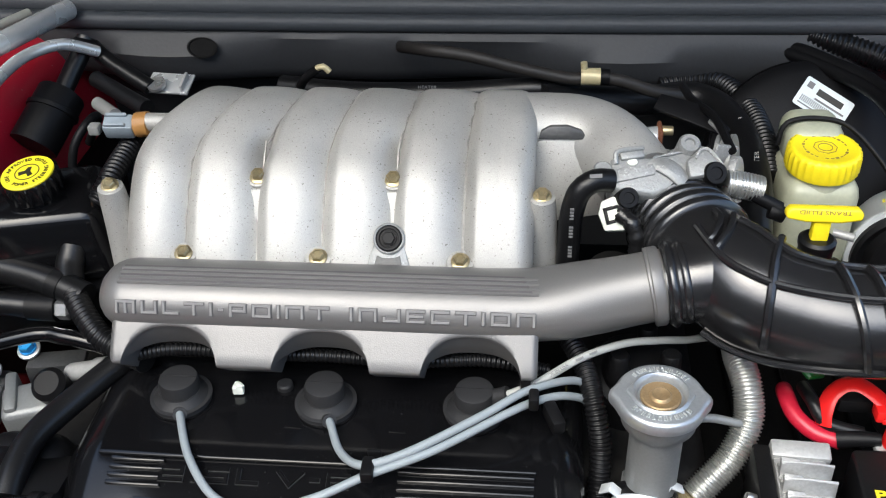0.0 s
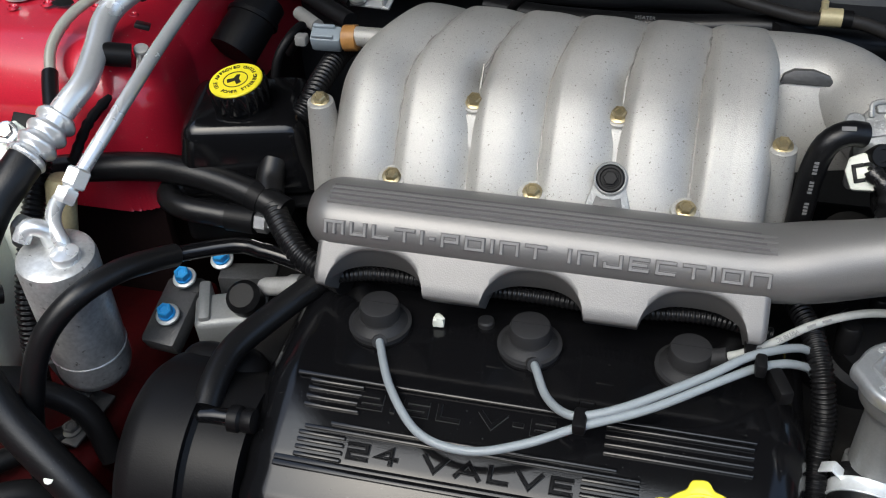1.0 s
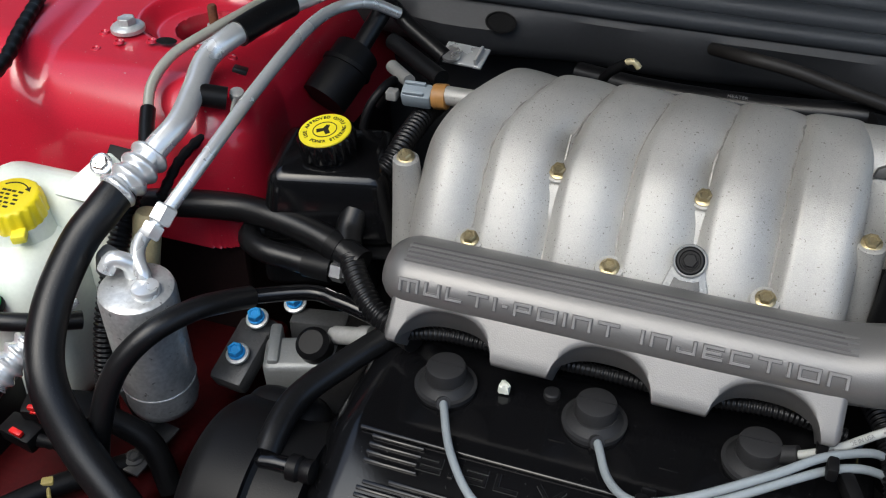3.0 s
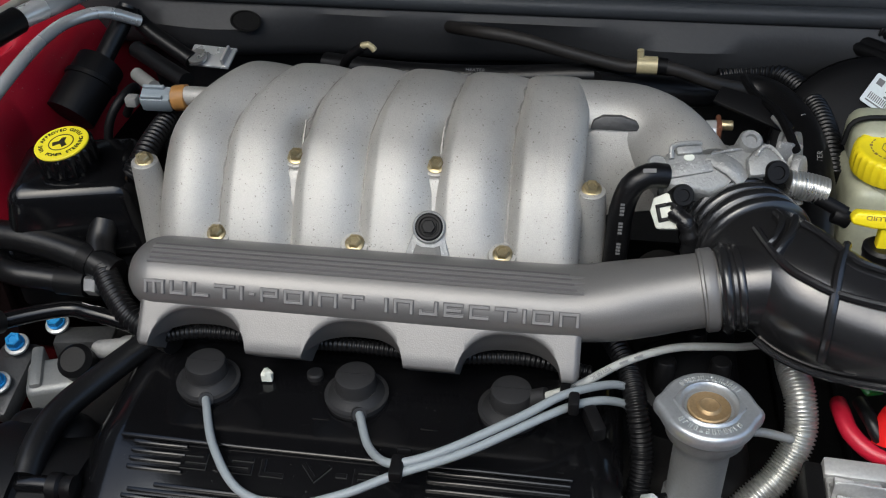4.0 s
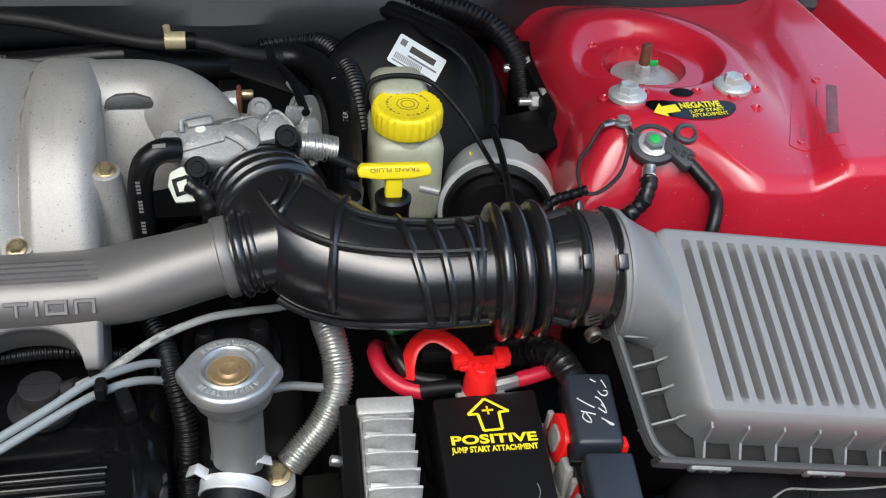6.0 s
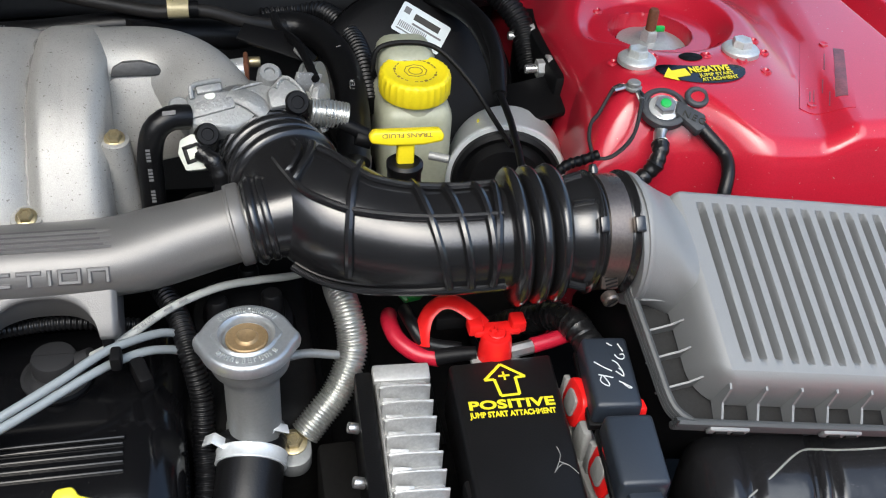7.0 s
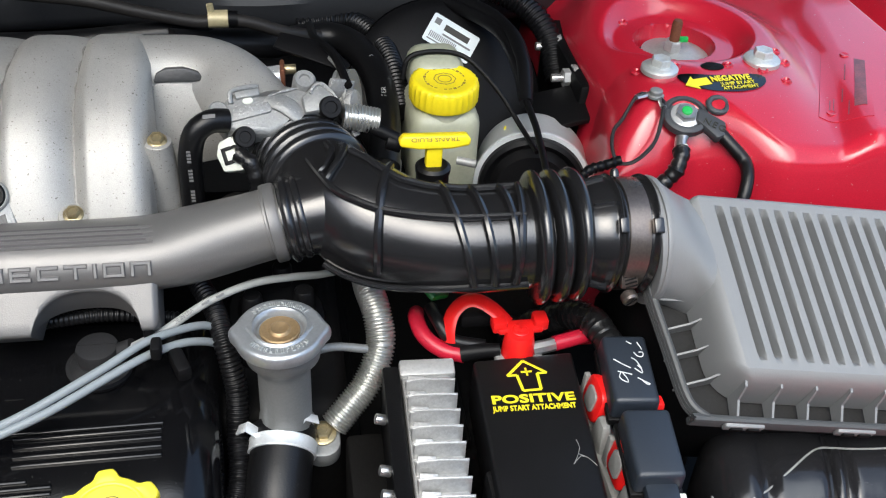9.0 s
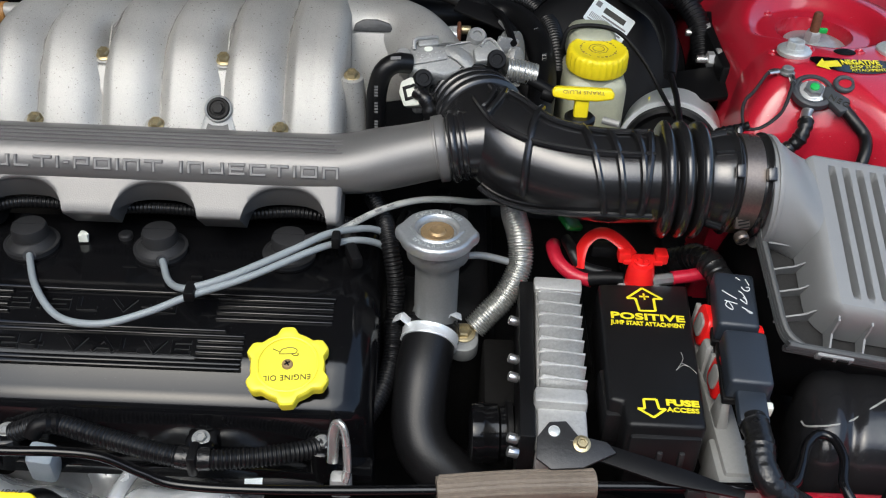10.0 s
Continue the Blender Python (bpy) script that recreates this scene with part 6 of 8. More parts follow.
part("upper_casting", prism([(-0.0346, -0.0158), (-0.0310, 0.0079), (-0.0228, 0.0125), (0.0033, 0.0054), (0.0249, 0.0101), (0.0362, 0.0140), (0.0453, 0.0092), (0.0524, -0.0106), (0.0483, -0.0177), (0.0192, -0.0186), (-0.0047, -0.0257)], 0.026, TC @ pose(0, 0, -0.026), 0.0045, 3), THROTTLE, throttle)
part("waist", sweep(on_casting((0.002, 0.004, -0.004), (0.012, -0.006, 0.0), (0.021, -0.016, -0.003)), 0.009, 14, 0.003, flat=0.5), THROTTLE, throttle)
part("machined_face", prism([(-0.0339, -0.0125), (-0.0319, -0.0035), (-0.0241, -0.0008), (0.0025, -0.0008), (-0.0005, -0.0094)], 0.003, TC @ pose(0, 0, -0.001), 0.0008), ROUGH, throttle)
part("clip_rib", join(sweep(on_casting((-0.0271, 0.0028, 0.001), (-0.0265, 0.0095, 0.003), (-0.0229, 0.0118, 0.004), (-0.012, 0.0122, 0.004), (-0.0049, 0.0122, 0.003)), 0.0019, 8, 0.003), rbox((0.018, 0.007, 0.004), (-0.014, 0.0085, 0.001), 0.0012, TC)), THROTTLE, throttle)
part("paint_dot", lathe([(0.0036, 0), (0.0034, 0.0006), (0, 0.0007)], TC @ pose(-0.0146, 0.0030, 0.0002) @ Matrix.Diagonal((1.1, 0.8, 1, 1)), 20), WHITE, throttle)
part("parting_line", sweep(on_casting((0.0009, 0.0041, 0.0008), (0.018, 0.0060, 0.0012), (0.0338, 0.0051, 0.0006)), 0.0011, 6, 0.003, rad=lambda s, t: 0.0010 + 0.0004 * math.sin(s * 1500)), ROUGH, throttle)
part("side_lug", prism([(0.0225, -0.0175), (0.0233, -0.0034), (0.032, 0.003), (0.0401, 0.0054), (0.0463, -0.0026), (0.0505, -0.0124), (0.0475, -0.0172)], 0.007, TC @ pose(0, 0, -0.001), 0.0025), THROTTLE, throttle)
part("lug_arch", sweep(on_casting((0.0300, -0.0030, 0.0062), (0.0345, 0.0025, 0.0066), (0.0401, 0.0036, 0.0066), (0.0452, -0.0030, 0.0062), (0.0485, -0.0110, 0.0056)), 0.0014, 8, 0.002), ROUGH, throttle)
part("corner_lug", lathe([(0.0085, -0.020), (0.0085, 0.001), (0.007, 0.003), (0.004, 0.003), (0.0035, 0.001), (0, 0.001)], TC @ pose(0.0300, 0.0110, 0.002), 24), THROTTLE, throttle)
part("ear", lathe([(0.0075, -0.014), (0.0075, 0.0), (0.006, 0.0015), (0, 0.0015)], TC @ pose(-0.0365, 0.0012, -0.003), 20), THROTTLE, throttle)
for u, v, r in ((0.0419, -0.0150, 0.0086), (-0.0235, -0.0225, 0.0080)):
    part("cap_screw", lathe([(r, -0.010), (r, 0.004), (r * 0.88, 0.0058), (r * 0.55, 0.0058), (r * 0.5, 0.0045), (0, 0.0045)], TC @ pose(u, v, 0.002 if u > 0 else -0.006, 25, 0, 0), 28), BLACK, throttle)
part("spring_plate", prism([(0, 0), (0.008, 0.002), (0.016, -0.030), (0.010, -0.034)], 0.003, frame_z((0.284, 0.150, 0.102), (0.5, -0.4, 0.8)), 0.0008), ROUGH, throttle)
part("linkage", join(rbox((0.022, 0.004, 0.014), (0, 0, 0), 0.001, pose(0.286, 0.150, 0.110, 0, 20, 30)), disc(0.013, 0.006, (0.292, 0.142, 0.098), (0.9, -0.4, 0.2))), ROUGH, throttle)
part("cable", sweep([(0.292, 0.150, 0.112), (0.284, 0.190, 0.118), (0.272, 0.230, 0.112), (0.27, 0.28, 0.10)], 0.0035, 8, 0.006), BLACK, throttle)
part("lever", sweep([(0.296, 0.128, 0.096), (0.310, 0.122, 0.090), (0.326, 0.118, 0.083)], 0.0052, 10, 0.004), BLACK, throttle)
part("lever_ball", disc(0.0062, 0.012, (0.318, 0.118, 0.082), (1, -0.2, -0.3)), BLACK, throttle)
part("cable_drum", lathe([(0.006, -0.007), (0.0225, -0.007), (0.0225, -0.0045), (0.0205, -0.0035), (0.0225, -0.0025), (0.0225, 0.0005), (0.0205, 0.0015), (0.0225, 0.0025), (0.0225, 0.0055), (0.006, 0.0065)], frame_z((0.293, 0.166, 0.092), (0.93, -0.30, 0.18)), 44), NECK, throttle)
part("cable_bracket", prism([(-0.030, -0.006), (0.028, -0.012), (0.032, -0.004), (0.010, 0.012), (-0.028, 0.010)], 0.003, frame_z((0.268, 0.205, 0.112), (0.1, -0.4, 0.9), (0.95, -0.3, 0)), 0.0008), BLACK, throttle, "black cable bracket")
part("cable_end", sweep([(0.282, 0.196, 0.112), (0.288, 0.178, 0.112), (0.292, 0.160, 0.108)], 0.0026, 8, 0.004), ALU_DULL, throttle)
tps = thing("sensor_connector", "white plastic sensor connector with black wires", "connector")
wm = frame_z((0.205, 0.104, 0.083), (-0.25, -0.75, 0.6), (0.85, 0, 0.3)) @ Matrix.Diagonal((0.84, 0.84, 0.84, 1))
part("housing", prism([(-0.011, -0.012), (0.006, -0.016), (0.013, -0.006), (0.012, 0.004), (0.004, 0.016), (-0.008, 0.014), (-0.013, 0.004)], 0.012, wm @ pose(0, 0, -0.006), 0.002), WHITE, tps)
part("socket", join(rbox((0.009, 0.003, 0.003), (-0.003, 0.006, 0.0065), 0.0005, wm), rbox((0.003, 0.014, 0.003), (-0.006, 0.0, 0.0065), 0.0005, wm), rbox((0.009, 0.003, 0.003), (-0.003, -0.006, 0.0065), 0.0005, wm)), BLACK, tps)
part("taped_tail", sweep([(0.209, 0.098, 0.088), (0.217, 0.091, 0.084), (0.221, 0.087, 0.072), (0.222, 0.087, 0.055), (0.220, 0.092, 0.035)], 0.0062, 14, 0.002, rad=lambda s, t: 0.0062 + 0.0007 * math.sin(s * 1400) + 0.0005 * math.sin(s * 610 + 1)), TAPE, tps)
for k in range(4):
    part("wire", sweep([wm @ V(0.002 + 0.003 * (k % 2), 0.006 - 0.004 * k, 0.006), wm @ V(0.008, 0.004 - 0.003 * k, 0.011), (0.214 + 0.001 * k, 0.0925, 0.085 - 0.001 * k), (0.220, 0.0875, 0.076 - 0.001 * k)], 0.0013, 6, 0.003), BOOT, tps)
ph = thing("bypass_hose", "black rubber coolant hose by the throttle body", "hose")
part("hose_wall", sweep([(0.202, 0.118, 0.104), (0.190, 0.114, 0.106), (0.179, 0.110, 0.099), (0.174, 0.108, 0.080), (0.173, 0.108, 0.055), (0.172, 0.108, 0.02)], 0.0088, 18, 0.004), RUBBER, ph)
bars([(0, 0, 0.009, 0.003)], frame_z((0.190, 0.1085, 0.1135), (-0.2, -0.6, 0.8)), GREY_INK, ph)
for z0 in (0.086, 0.070, 0.052):
    bars([(0, k * 0.0028 - 0.004, 0.0030, 0.0018) for k in range(4)], frame_z((0.1738, 0.0991, z0), (0, -1, 0)), GREY_INK, ph)
dv = thing("dump_valve", "dark valve body below the throttle", "valve")
part("body", lathe([(0.020, -0.02), (0.020, 0.004), (0.014, 0.008), (0.006, 0.012), (0, 0.012)], frame_z((0.205, 0.092, 0.035), (-0.2, -0.5, 0.85)), 28), SHADE, dv)
part("bracket", rbox((0.02, 0.004, 0.03), (0, 0, 0), 0.001, pose(0.222, 0.085, 0.046, 0, 30, 20)), ALU_DULL, dv)
vs = thing("vacuum_stub", "aluminium stub with a rusty cap at the manifold neck", "fitting")
part("stub", disc(0.0095, 0.022, (0.222, 0.199, 0.092), (1, 0.05, 0.1)), ALU, vs)
part("rusty_plate", rbox((0.004, 0.020, 0.026), (0.244, 0.200, 0.092), 0.002), RUST, vs)
part("screw", disc(0.004, 0.010, (0.245, 0.203, 0.099), (1, 0, 0)), GOLD, vs)

# ---- fittings on the strut towers ----
def tower_top(x, y):
    return tower_height(x, y)


def strut_bolt(x, y, z):
    t = thing("strut_bolt", "large zinc plated flange bolt on the red strut tower", "bolt", "strut bolts")
    part("washer", lathe([(0.0155, -0.002), (0.0155, 0.0015), (0.0140, 0.003), (0.0095, 0.0042)], pose(x, y, z), 36), DULL_ZINC, t)
    part("head", lathe([(0.0086, 0.003), (0.0086, 0.0088), (0.0076, 0.0102), (0.005, 0.0102), (0.004, 0.0096), (0, 0.0096)], pose(x, y, z, 0, 0, 12), 6), DULL_ZINC, t)
    return t


strut_bolt(0.551, 0.178, tower_top(0.551, 0.178) + 0.001)
strut_bolt(0.645, 0.187, tower_top(0.645, 0.187) + 0.001)
strut_bolt(2 * MIRROR - 0.645 - 0.002, 0.219, tower_top(0.645, 0.195) + 0.001)


def strut_mount(cx, cy, label):
    t = thing("strut_mount", label, "strut mount")
    z = 0.101 - 0.028
    part("plate", lathe([(0.031, -0.004), (0.031, 0.0), (0.020, 0.003), (0.014, 0.006), (0.012, 0.006), (0, 0.006)], pose(cx, cy, z), 40), ALU_DULL, t)
    # Dark disc covers the red hole bottom in place of its shade.
    part("gap", disc(0.0340, 0.002, (cx - 0.006, cy - 0.006, z - 0.006)), SHADE, t, "dark disc for the shade in the gap round the mount")
    part("nut", lathe([(0.0080, 0.006), (0.0080, 0.014), (0.0070, 0.0155), (0, 0.0155)], pose(cx - 0.006, cy - 0.006, z), 6), DULL_ZINC, t)
    part("stud", lathe([(0.0046, 0.012), (0.0046, 0.033), (0.0035, 0.035), (0, 0.035)], pose(cx - 0.006, cy - 0.006, z), 14), RUST, t, "rusty threaded stud")
    return t


strut_mount(0.602, 0.265, "grey strut mount with a rusty stud and green paint mark")
strut_mount(2 * MIRROR - 0.596 + 0.006, 0.287, "grey strut mount with a rusty stud")
solo("paint_mark", rbox((0.008, 0.004, 0.005), (0.604, 0.257, 0.090), 0.001), GREEN, "green paint mark on the strut nut", "paint mark")
for x, y, r in ((0.5975, 0.179, 0.0085), (2 * MIRROR - 0.599, 0.207, 0.0085)):
    solo("drain_hole", lathe([(r, 0), (r * 0.9, 0.0006), (0, 0.0004)], pose(x, y, tower_top(0.598, 0.18) + 0.0004) @ Matrix.Diagonal((1.2, 0.8, 1, 1)), 24), SHADE, "oval dark hole in the strut tower", "hole")
rivets = ((0.531, 0.150), (0.655, 0.158), (0.535, 0.186), (0.566, 0.182), (0.612, 0.181), (0.640, 0.172), (0.667, 0.188), (0.665, 0.205), (0.560, 0.300))
for x, y in rivets:
    for mirrored in (False, True):
        solo("weld_dimple", lathe([(0.0052, -0.0005), (0.0042, 0.0016), (0.0030, 0.0018), (0.0018, 0.0002), (0, -0.0002)], pose(2 * MIRROR - x if mirrored else x, y + 0.022 * mirrored, tower_top(x, y)), 14), RED, "small spot weld dimple in the red panel", "spot weld", "spot welds")

# negative terminal sticker and lugs
st = thing("warning_sticker", "black curved sticker with yellow arrow and print", "sticker")


def on_tower(x, y, lift=0.001):
    return V(x, y, tower_top(x, y) + lift)


nb = bmesh.new()
ring = []
for k in range(41):
    u = k / 20 - 1
    half = 0.0135 * max(0.0, 1 - abs(u) ** 3.2) ** 0.5 + 0.0002
    mid = 0.1545 + 0.0095 * u * u - 0.002 * u - 0.0035
    ring.append([nb.verts.new(on_tower(0.5985 + 0.0375 * u, mid + half * (j / 3 - 1), 0.0008)) for j in range(7)])
for a, b in zip(ring, ring[1:]):
    for j in range(6):
        nb.faces.new((a[j], b[j], b[j + 1], a[j + 1]))
part("backing", nb, COVER, st)


def on_sticker(x, y, turn):
    return Matrix.Translation(on_tower(x, y, 0.0016)) @ pose(0, 0, 0, 8, 0, turn)


ar = [(-0.0125, -0.0015), (-0.002, 0.0085), (-0.002, 0.0042), (0.0110, 0.0042), (0.0110, -0.0048), (-0.002, -0.0048), (-0.002, -0.0090)]
part("arrow", prism(ar, 0.0003, on_sticker(0.5745, 0.1525, 12)), YELLOW_INK, st, smooth=False)
letters("NEGATIVE", 0.0098, on_sticker(0.6050, 0.1580, 3), YELLOW_INK, st, "print", 0.0002, bold=0.0003, wide=0.035)
letters("JUMP START", 0.0056, on_sticker(0.6080, 0.1495, 5), YELLOW_INK, st, "print", 0.0002, bold=0.0, wide=0.031)
letters("ATTACHMENT", 0.0056, on_sticker(0.6080, 0.1428, 6), YELLOW_INK, st, "print", 0.0002, bold=0.0, wide=0.032)
ng = thing("ground_terminal", "black moulded ground cable end marked NEG", "terminal")
nz = tower_top(0.557, 0.126)
nm = pose(0.557, 0.126, nz + 0.001, 21, -4, 0) @ Matrix.Diagonal((0.95, 0.95, 0.95, 1))
part("lug", join(lathe([(0.0195, 0), (0.0195, 0.006), (0.0175, 0.0075), (0.0150, 0.0075), (0.0145, 0.004), (0, 0.004)], nm, 36), prism([(0.006, -0.008), (0.012, 0.004), (0.030, -0.014), (0.026, -0.027), (0.018, -0.029)], 0.009, nm, 0.002), sweep([nm @ V(0.0275 + 0.0078 * math.cos(k * 0.3927), 0.003 + 0.0078 * math.sin(k * 0.3927), 0.010) for k in range(17)], 0.0024, 8, smooth=False)), LUG, ng)
letters("NEG", 0.0090, nm @ pose(0.0190, -0.0165, 0.0094, 0, 0, -38), BLACK_INK, ng, "raised_letter", 0.0003, 1.2)
part("nut", lathe([(0.0092, 0.003), (0.0092, 0.008), (0.0085, 0.0102), (0.005, 0.0102)], nm, 6), ZINC, ng)
part("stud", disc(0.0042, 0.0095, nm @ V(0, 0, 0.002), nm.col[2].xyz), GREEN, ng, "green marked stud end")
part("washer", lathe([(0.0125, 0.003), (0.0125, 0.0052), (0.011, 0.0058)], nm, 28), ALU, ng)
part("cable", sweep([nm @ V(0.024, -0.022, 0.004), (0.589, 0.094, 0.077), (0.596, 0.086, 0.070), (0.594, 0.072, 0.064), (0.588, 0.060, 0.048), (0.585, 0.056, 0.02)], 0.0052, 14, 0.004), RUBBER, ng, "black ground cable")
part("second_lug", sweep([nm @ V(-0.002, -0.012, 0.001), (0.550, 0.109, 0.0785), (0.547, 0.100, 0.0745)], 0.0048, 12, 0.004, flat=0.7), ZINC, ng)
for k in range(2):
    part("crimp", disc(0.0022, 0.002, (0.5465 + 0.004 * k, 0.1000, 0.0770), (0, -0.5, 0.9)), WHITE, ng)
part("taped_cable", sweep([(0.548, 0.101, 0.0745), (0.546, 0.094, 0.071), (0.541, 0.089, 0.061), (0.530, 0.086, 0.051), (0.518, 0.080, 0.047), (0.505, 0.066, 0.040)], 0.0062, 14, 0.002, rad=lambda s, t: 0.0064 + 0.0006 * math.sin(s * 1100) + 0.0005 * math.sin(s * 430)), TAPE, ng)
ge = thing("ground_eyelet", "small ground eyelet with two thin wires", "terminal")
gp = V(0.537, 0.144, tower_top(0.537, 0.144))
part("screw", lathe([(0.0080, 0), (0.0080, 0.002), (0.0062, 0.003), (0.0062, 0.0065), (0.005, 0.0075), (0, 0.0075)], Matrix.Translation(gp) @ Matrix.Diagonal((0.85, 0.85, 0.85, 1)), 20), NECK, ge)
JOIN = V(0.4955, 0.098, 0.066)
for pts in ((gp + V(-0.008, 0.000, 0.002), gp + V(-0.017, -0.002, 0.001), V(0.507, 0.131, 0.084), V(0.499, 0.124, 0.079), V(0.495, 0.112, 0.073), JOIN), (gp + V(0.001, -0.009, 0.002), gp + V(0.000, -0.019, 0.001), V(0.529, 0.108, 0.082), V(0.519, 0.098, 0.075), V(0.506, 0.094, 0.068), JOIN)):
    for k in range(2):
        part("wire", sweep([p + V(0.0012 * k, 0.0016 * k, 0.0010 * k) * math.sin(math.pi * i / 5 + 0.4) for i, p in enumerate(pts)], 0.0014, 8, 0.003), BOOT, ge)
    part("ferrule", sweep([pts[0], pts[1]], 0.0028, 8, 0.004, flat=0.7), ZINC, ge)
part("wire_tail", sweep([JOIN + V(0.004, 0.001, 0.002), V(0.486, 0.099, 0.0635), V(0.474, 0.096, 0.062), V(0.460, 0.088, 0.056)], 0.0042, 10, 0.002, rad=lambda s, t: 0.0040 + 0.0006 * math.sin(s * 1200)), BLACK, ge)
sp = thing("stamped_plate", "shallow stamped plate with bars of print on the red wing", "plate")
PU = V(0.893, -0.45, 0)
PV = V(0.45, 0.893, 0)


def on_plate(u, v, lift):
    p = V(0.714, 0.163, 0) + PU * u + PV * v
    return V(p.x, p.y, tower_top(p.x, p.y) + lift)


def plate_sheet(u0, u1, v0, v1, lift):
    bm = bmesh.new()
    top = [[bm.verts.new(on_plate(u0 + (u1 - u0) * i / 10, v0 + (v1 - v0) * j / 12, lift)) for i in range(11)] for j in range(13)]
    for a, b in zip(top, top[1:]):
        for i in range(10):
            bm.faces.new((a[i], a[i + 1], b[i + 1], b[i]))
    edge = bmesh.ops.extrude_face_region(bm, geom=bm.faces[:])
    bmesh.ops.translate(bm, vec=(0, 0, -0.0011), verts=[e for e in edge["geom"] if isinstance(e, bmesh.types.BMVert)])
    bmesh.ops.recalc_face_normals(bm, faces=bm.faces[:])
    return bm


part("plate", plate_sheet(-0.020, 0.020, -0.058, 0.058, 0.0006), RED, sp)
part("print_block", plate_sheet(0.006, 0.015, -0.040, 0.044, 0.0010), FADED_INK, sp)
for u0, u1, v0, v1 in ((-0.012, -0.0110, -0.044, -0.026), (-0.009, -0.0082, -0.046, -0.024), (-0.003, -0.0022, -0.030, -0.010), (-0.002, -0.0012, 0.004, 0.030), (0.002, 0.0028, -0.050, -0.030)):
    part("print_bar", plate_sheet(u0, u1, v0, v1, 0.0009), FADED_INK, sp)
for u, v in ((-0.002, 0.048), (-0.010, -0.046)):
    part("rivet", lathe([(0.0042, 0), (0.0036, 0.0012), (0.0018, 0.0004), (0, 0.0004)], Matrix.Translation(on_plate(u, v, 0.0006)), 14), RED, sp)
solo("wing_clip", rbox((0.034, 0.010, 0.012), (0.690, 0.074, 0.056), 0.003), BOOT, "grey plastic clip behind the air box", "clip")

# ---- air conditioning pipes and drier ----
ac = thing("air_conditioning_pipe", "thick bright aluminium air conditioning pipe with crimped hose end", "pipe")
ACP = [(-0.378, 0.055, 0.077), (-0.370, 0.078, 0.089), (-0.365, 0.098, 0.097), (-0.371, 0.132, 0.106), (-0.377, 0.166, 0.117), (-0.366, 0.192, 0.127), (-0.349, 0.256, 0.130), (-0.332, 0.300, 0.130), (-0.319, 0.388, 0.120)]
part("pipe", sweep(ACP, 0.0100, 20, 0.005), ALU, ac)
part("crimp", sweep([(-0.386, 0.030, 0.067), (-0.381, 0.048, 0.073), (-0.377, 0.072, 0.080)], 0.016, 24, 0.0012, rad=lambda s, t: 0.0146 + 0.0018 * math.sin(2 * math.pi * s / 0.0125)), ALU, ac, "crimped aluminium collar")
part("sleeve", sweep([(-0.364, 0.198, 0.1272), (-0.357, 0.226, 0.129), (-0.347, 0.262, 0.130)], 0.0118, 18, 0.006), RUBBER, ac, "black sleeve")
part("sleeve_tab", rbox((0.012, 0.022, 0.004), (0, 0, 0), 0.001, pose(-0.345, 0.164, 0.113, -20, 20, 20)), BLACK, ac)
part("port_stem", sweep([(-0.371, 0.130, 0.105), (-0.360, 0.136, 0.102)], 0.007, 12, 0.01), ALU, ac)
part("port_cap", sweep([(-0.366, 0.132, 0.103), (-0.347, 0.141, 0.098)], 0.0095, 16, 0.03), BLACK, ac, "black service port cap")
part("valve_tip", join(disc(0.006, 0.008, (-0.343, 0.150, 0.094), (0.2, -0.2, 1)), sweep([(-0.342, 0.144, 0.096), (-0.335, 0.128, 0.094)], 0.0022, 8, 0.01)), ALU_DULL, ac)
part("rubber_hose", sweep([(-0.384, 0.036, 0.069), (-0.389, 0.016, 0.060), (-0.397, -0.009, 0.045), (-0.396, -0.053, 0.018), (-0.382, -0.090, -0.012), (-0.352, -0.111, -0.050), (-0.304, -0.129, -0.090), (-0.270, -0.140, -0.125)], 0.0142, 26, 0.005), RUBBER, ac, "thick black rubber hose")
bars([(0, 0, 0.018, 0.003)], frame_z((-0.389, -0.0925, -0.0112), (-0.2, -0.6, 0.75), (0.2, -0.9, -0.6)), GREY_INK, ac)
part("white_fleck", disc(0.0036, 0.001, (-0.312, -0.1380, -0.0765), (0.1, -0.55, 0.8), 0.0003, 9), WHITE, ac)
lq = thing("liquid_line", "slim bright aluminium pipe with hex fittings", "pipe")
part("pipe", sweep([(-0.342, 0.030, 0.060), (-0.330, 0.080, 0.085), (-0.325, 0.141, 0.103), (-0.322, 0.202, 0.115), (-0.322, 0.256, 0.118), (-0.315, 0.292, 0.118), (-0.296, 0.318, 0.115), (-0.275, 0.340, 0.098)], 0.0056, 16, 0.006), ALU, lq)
part("lower_bend", sweep([(-0.345, 0.024, 0.055), (-0.352, 0.008, 0.048), (-0.348, -0.006, 0.042), (-0.340, -0.014, 0.034), (-0.338, -0.016, 0.026)], 0.0057, 16, 0.004), ALU, lq)
part("hex_nut", lathe([(0.0082, 0), (0.0096, 0.0015), (0.0096, 0.0135), (0.0082, 0.015), (0, 0.015)], frame_z((-0.345, 0.022, 0.054), (0.2, 0.75, 0.6)), 6), ALU, lq)
part("hex_nut", lathe([(0.0075, 0), (0.0088, 0.0015), (0.0088, 0.0095), (0.0085, 0.011), (0, 0.011)], frame_z((-0.3485, 0.011, 0.0475), (0.2, 0.75, 0.6)), 6), ALU, lq)
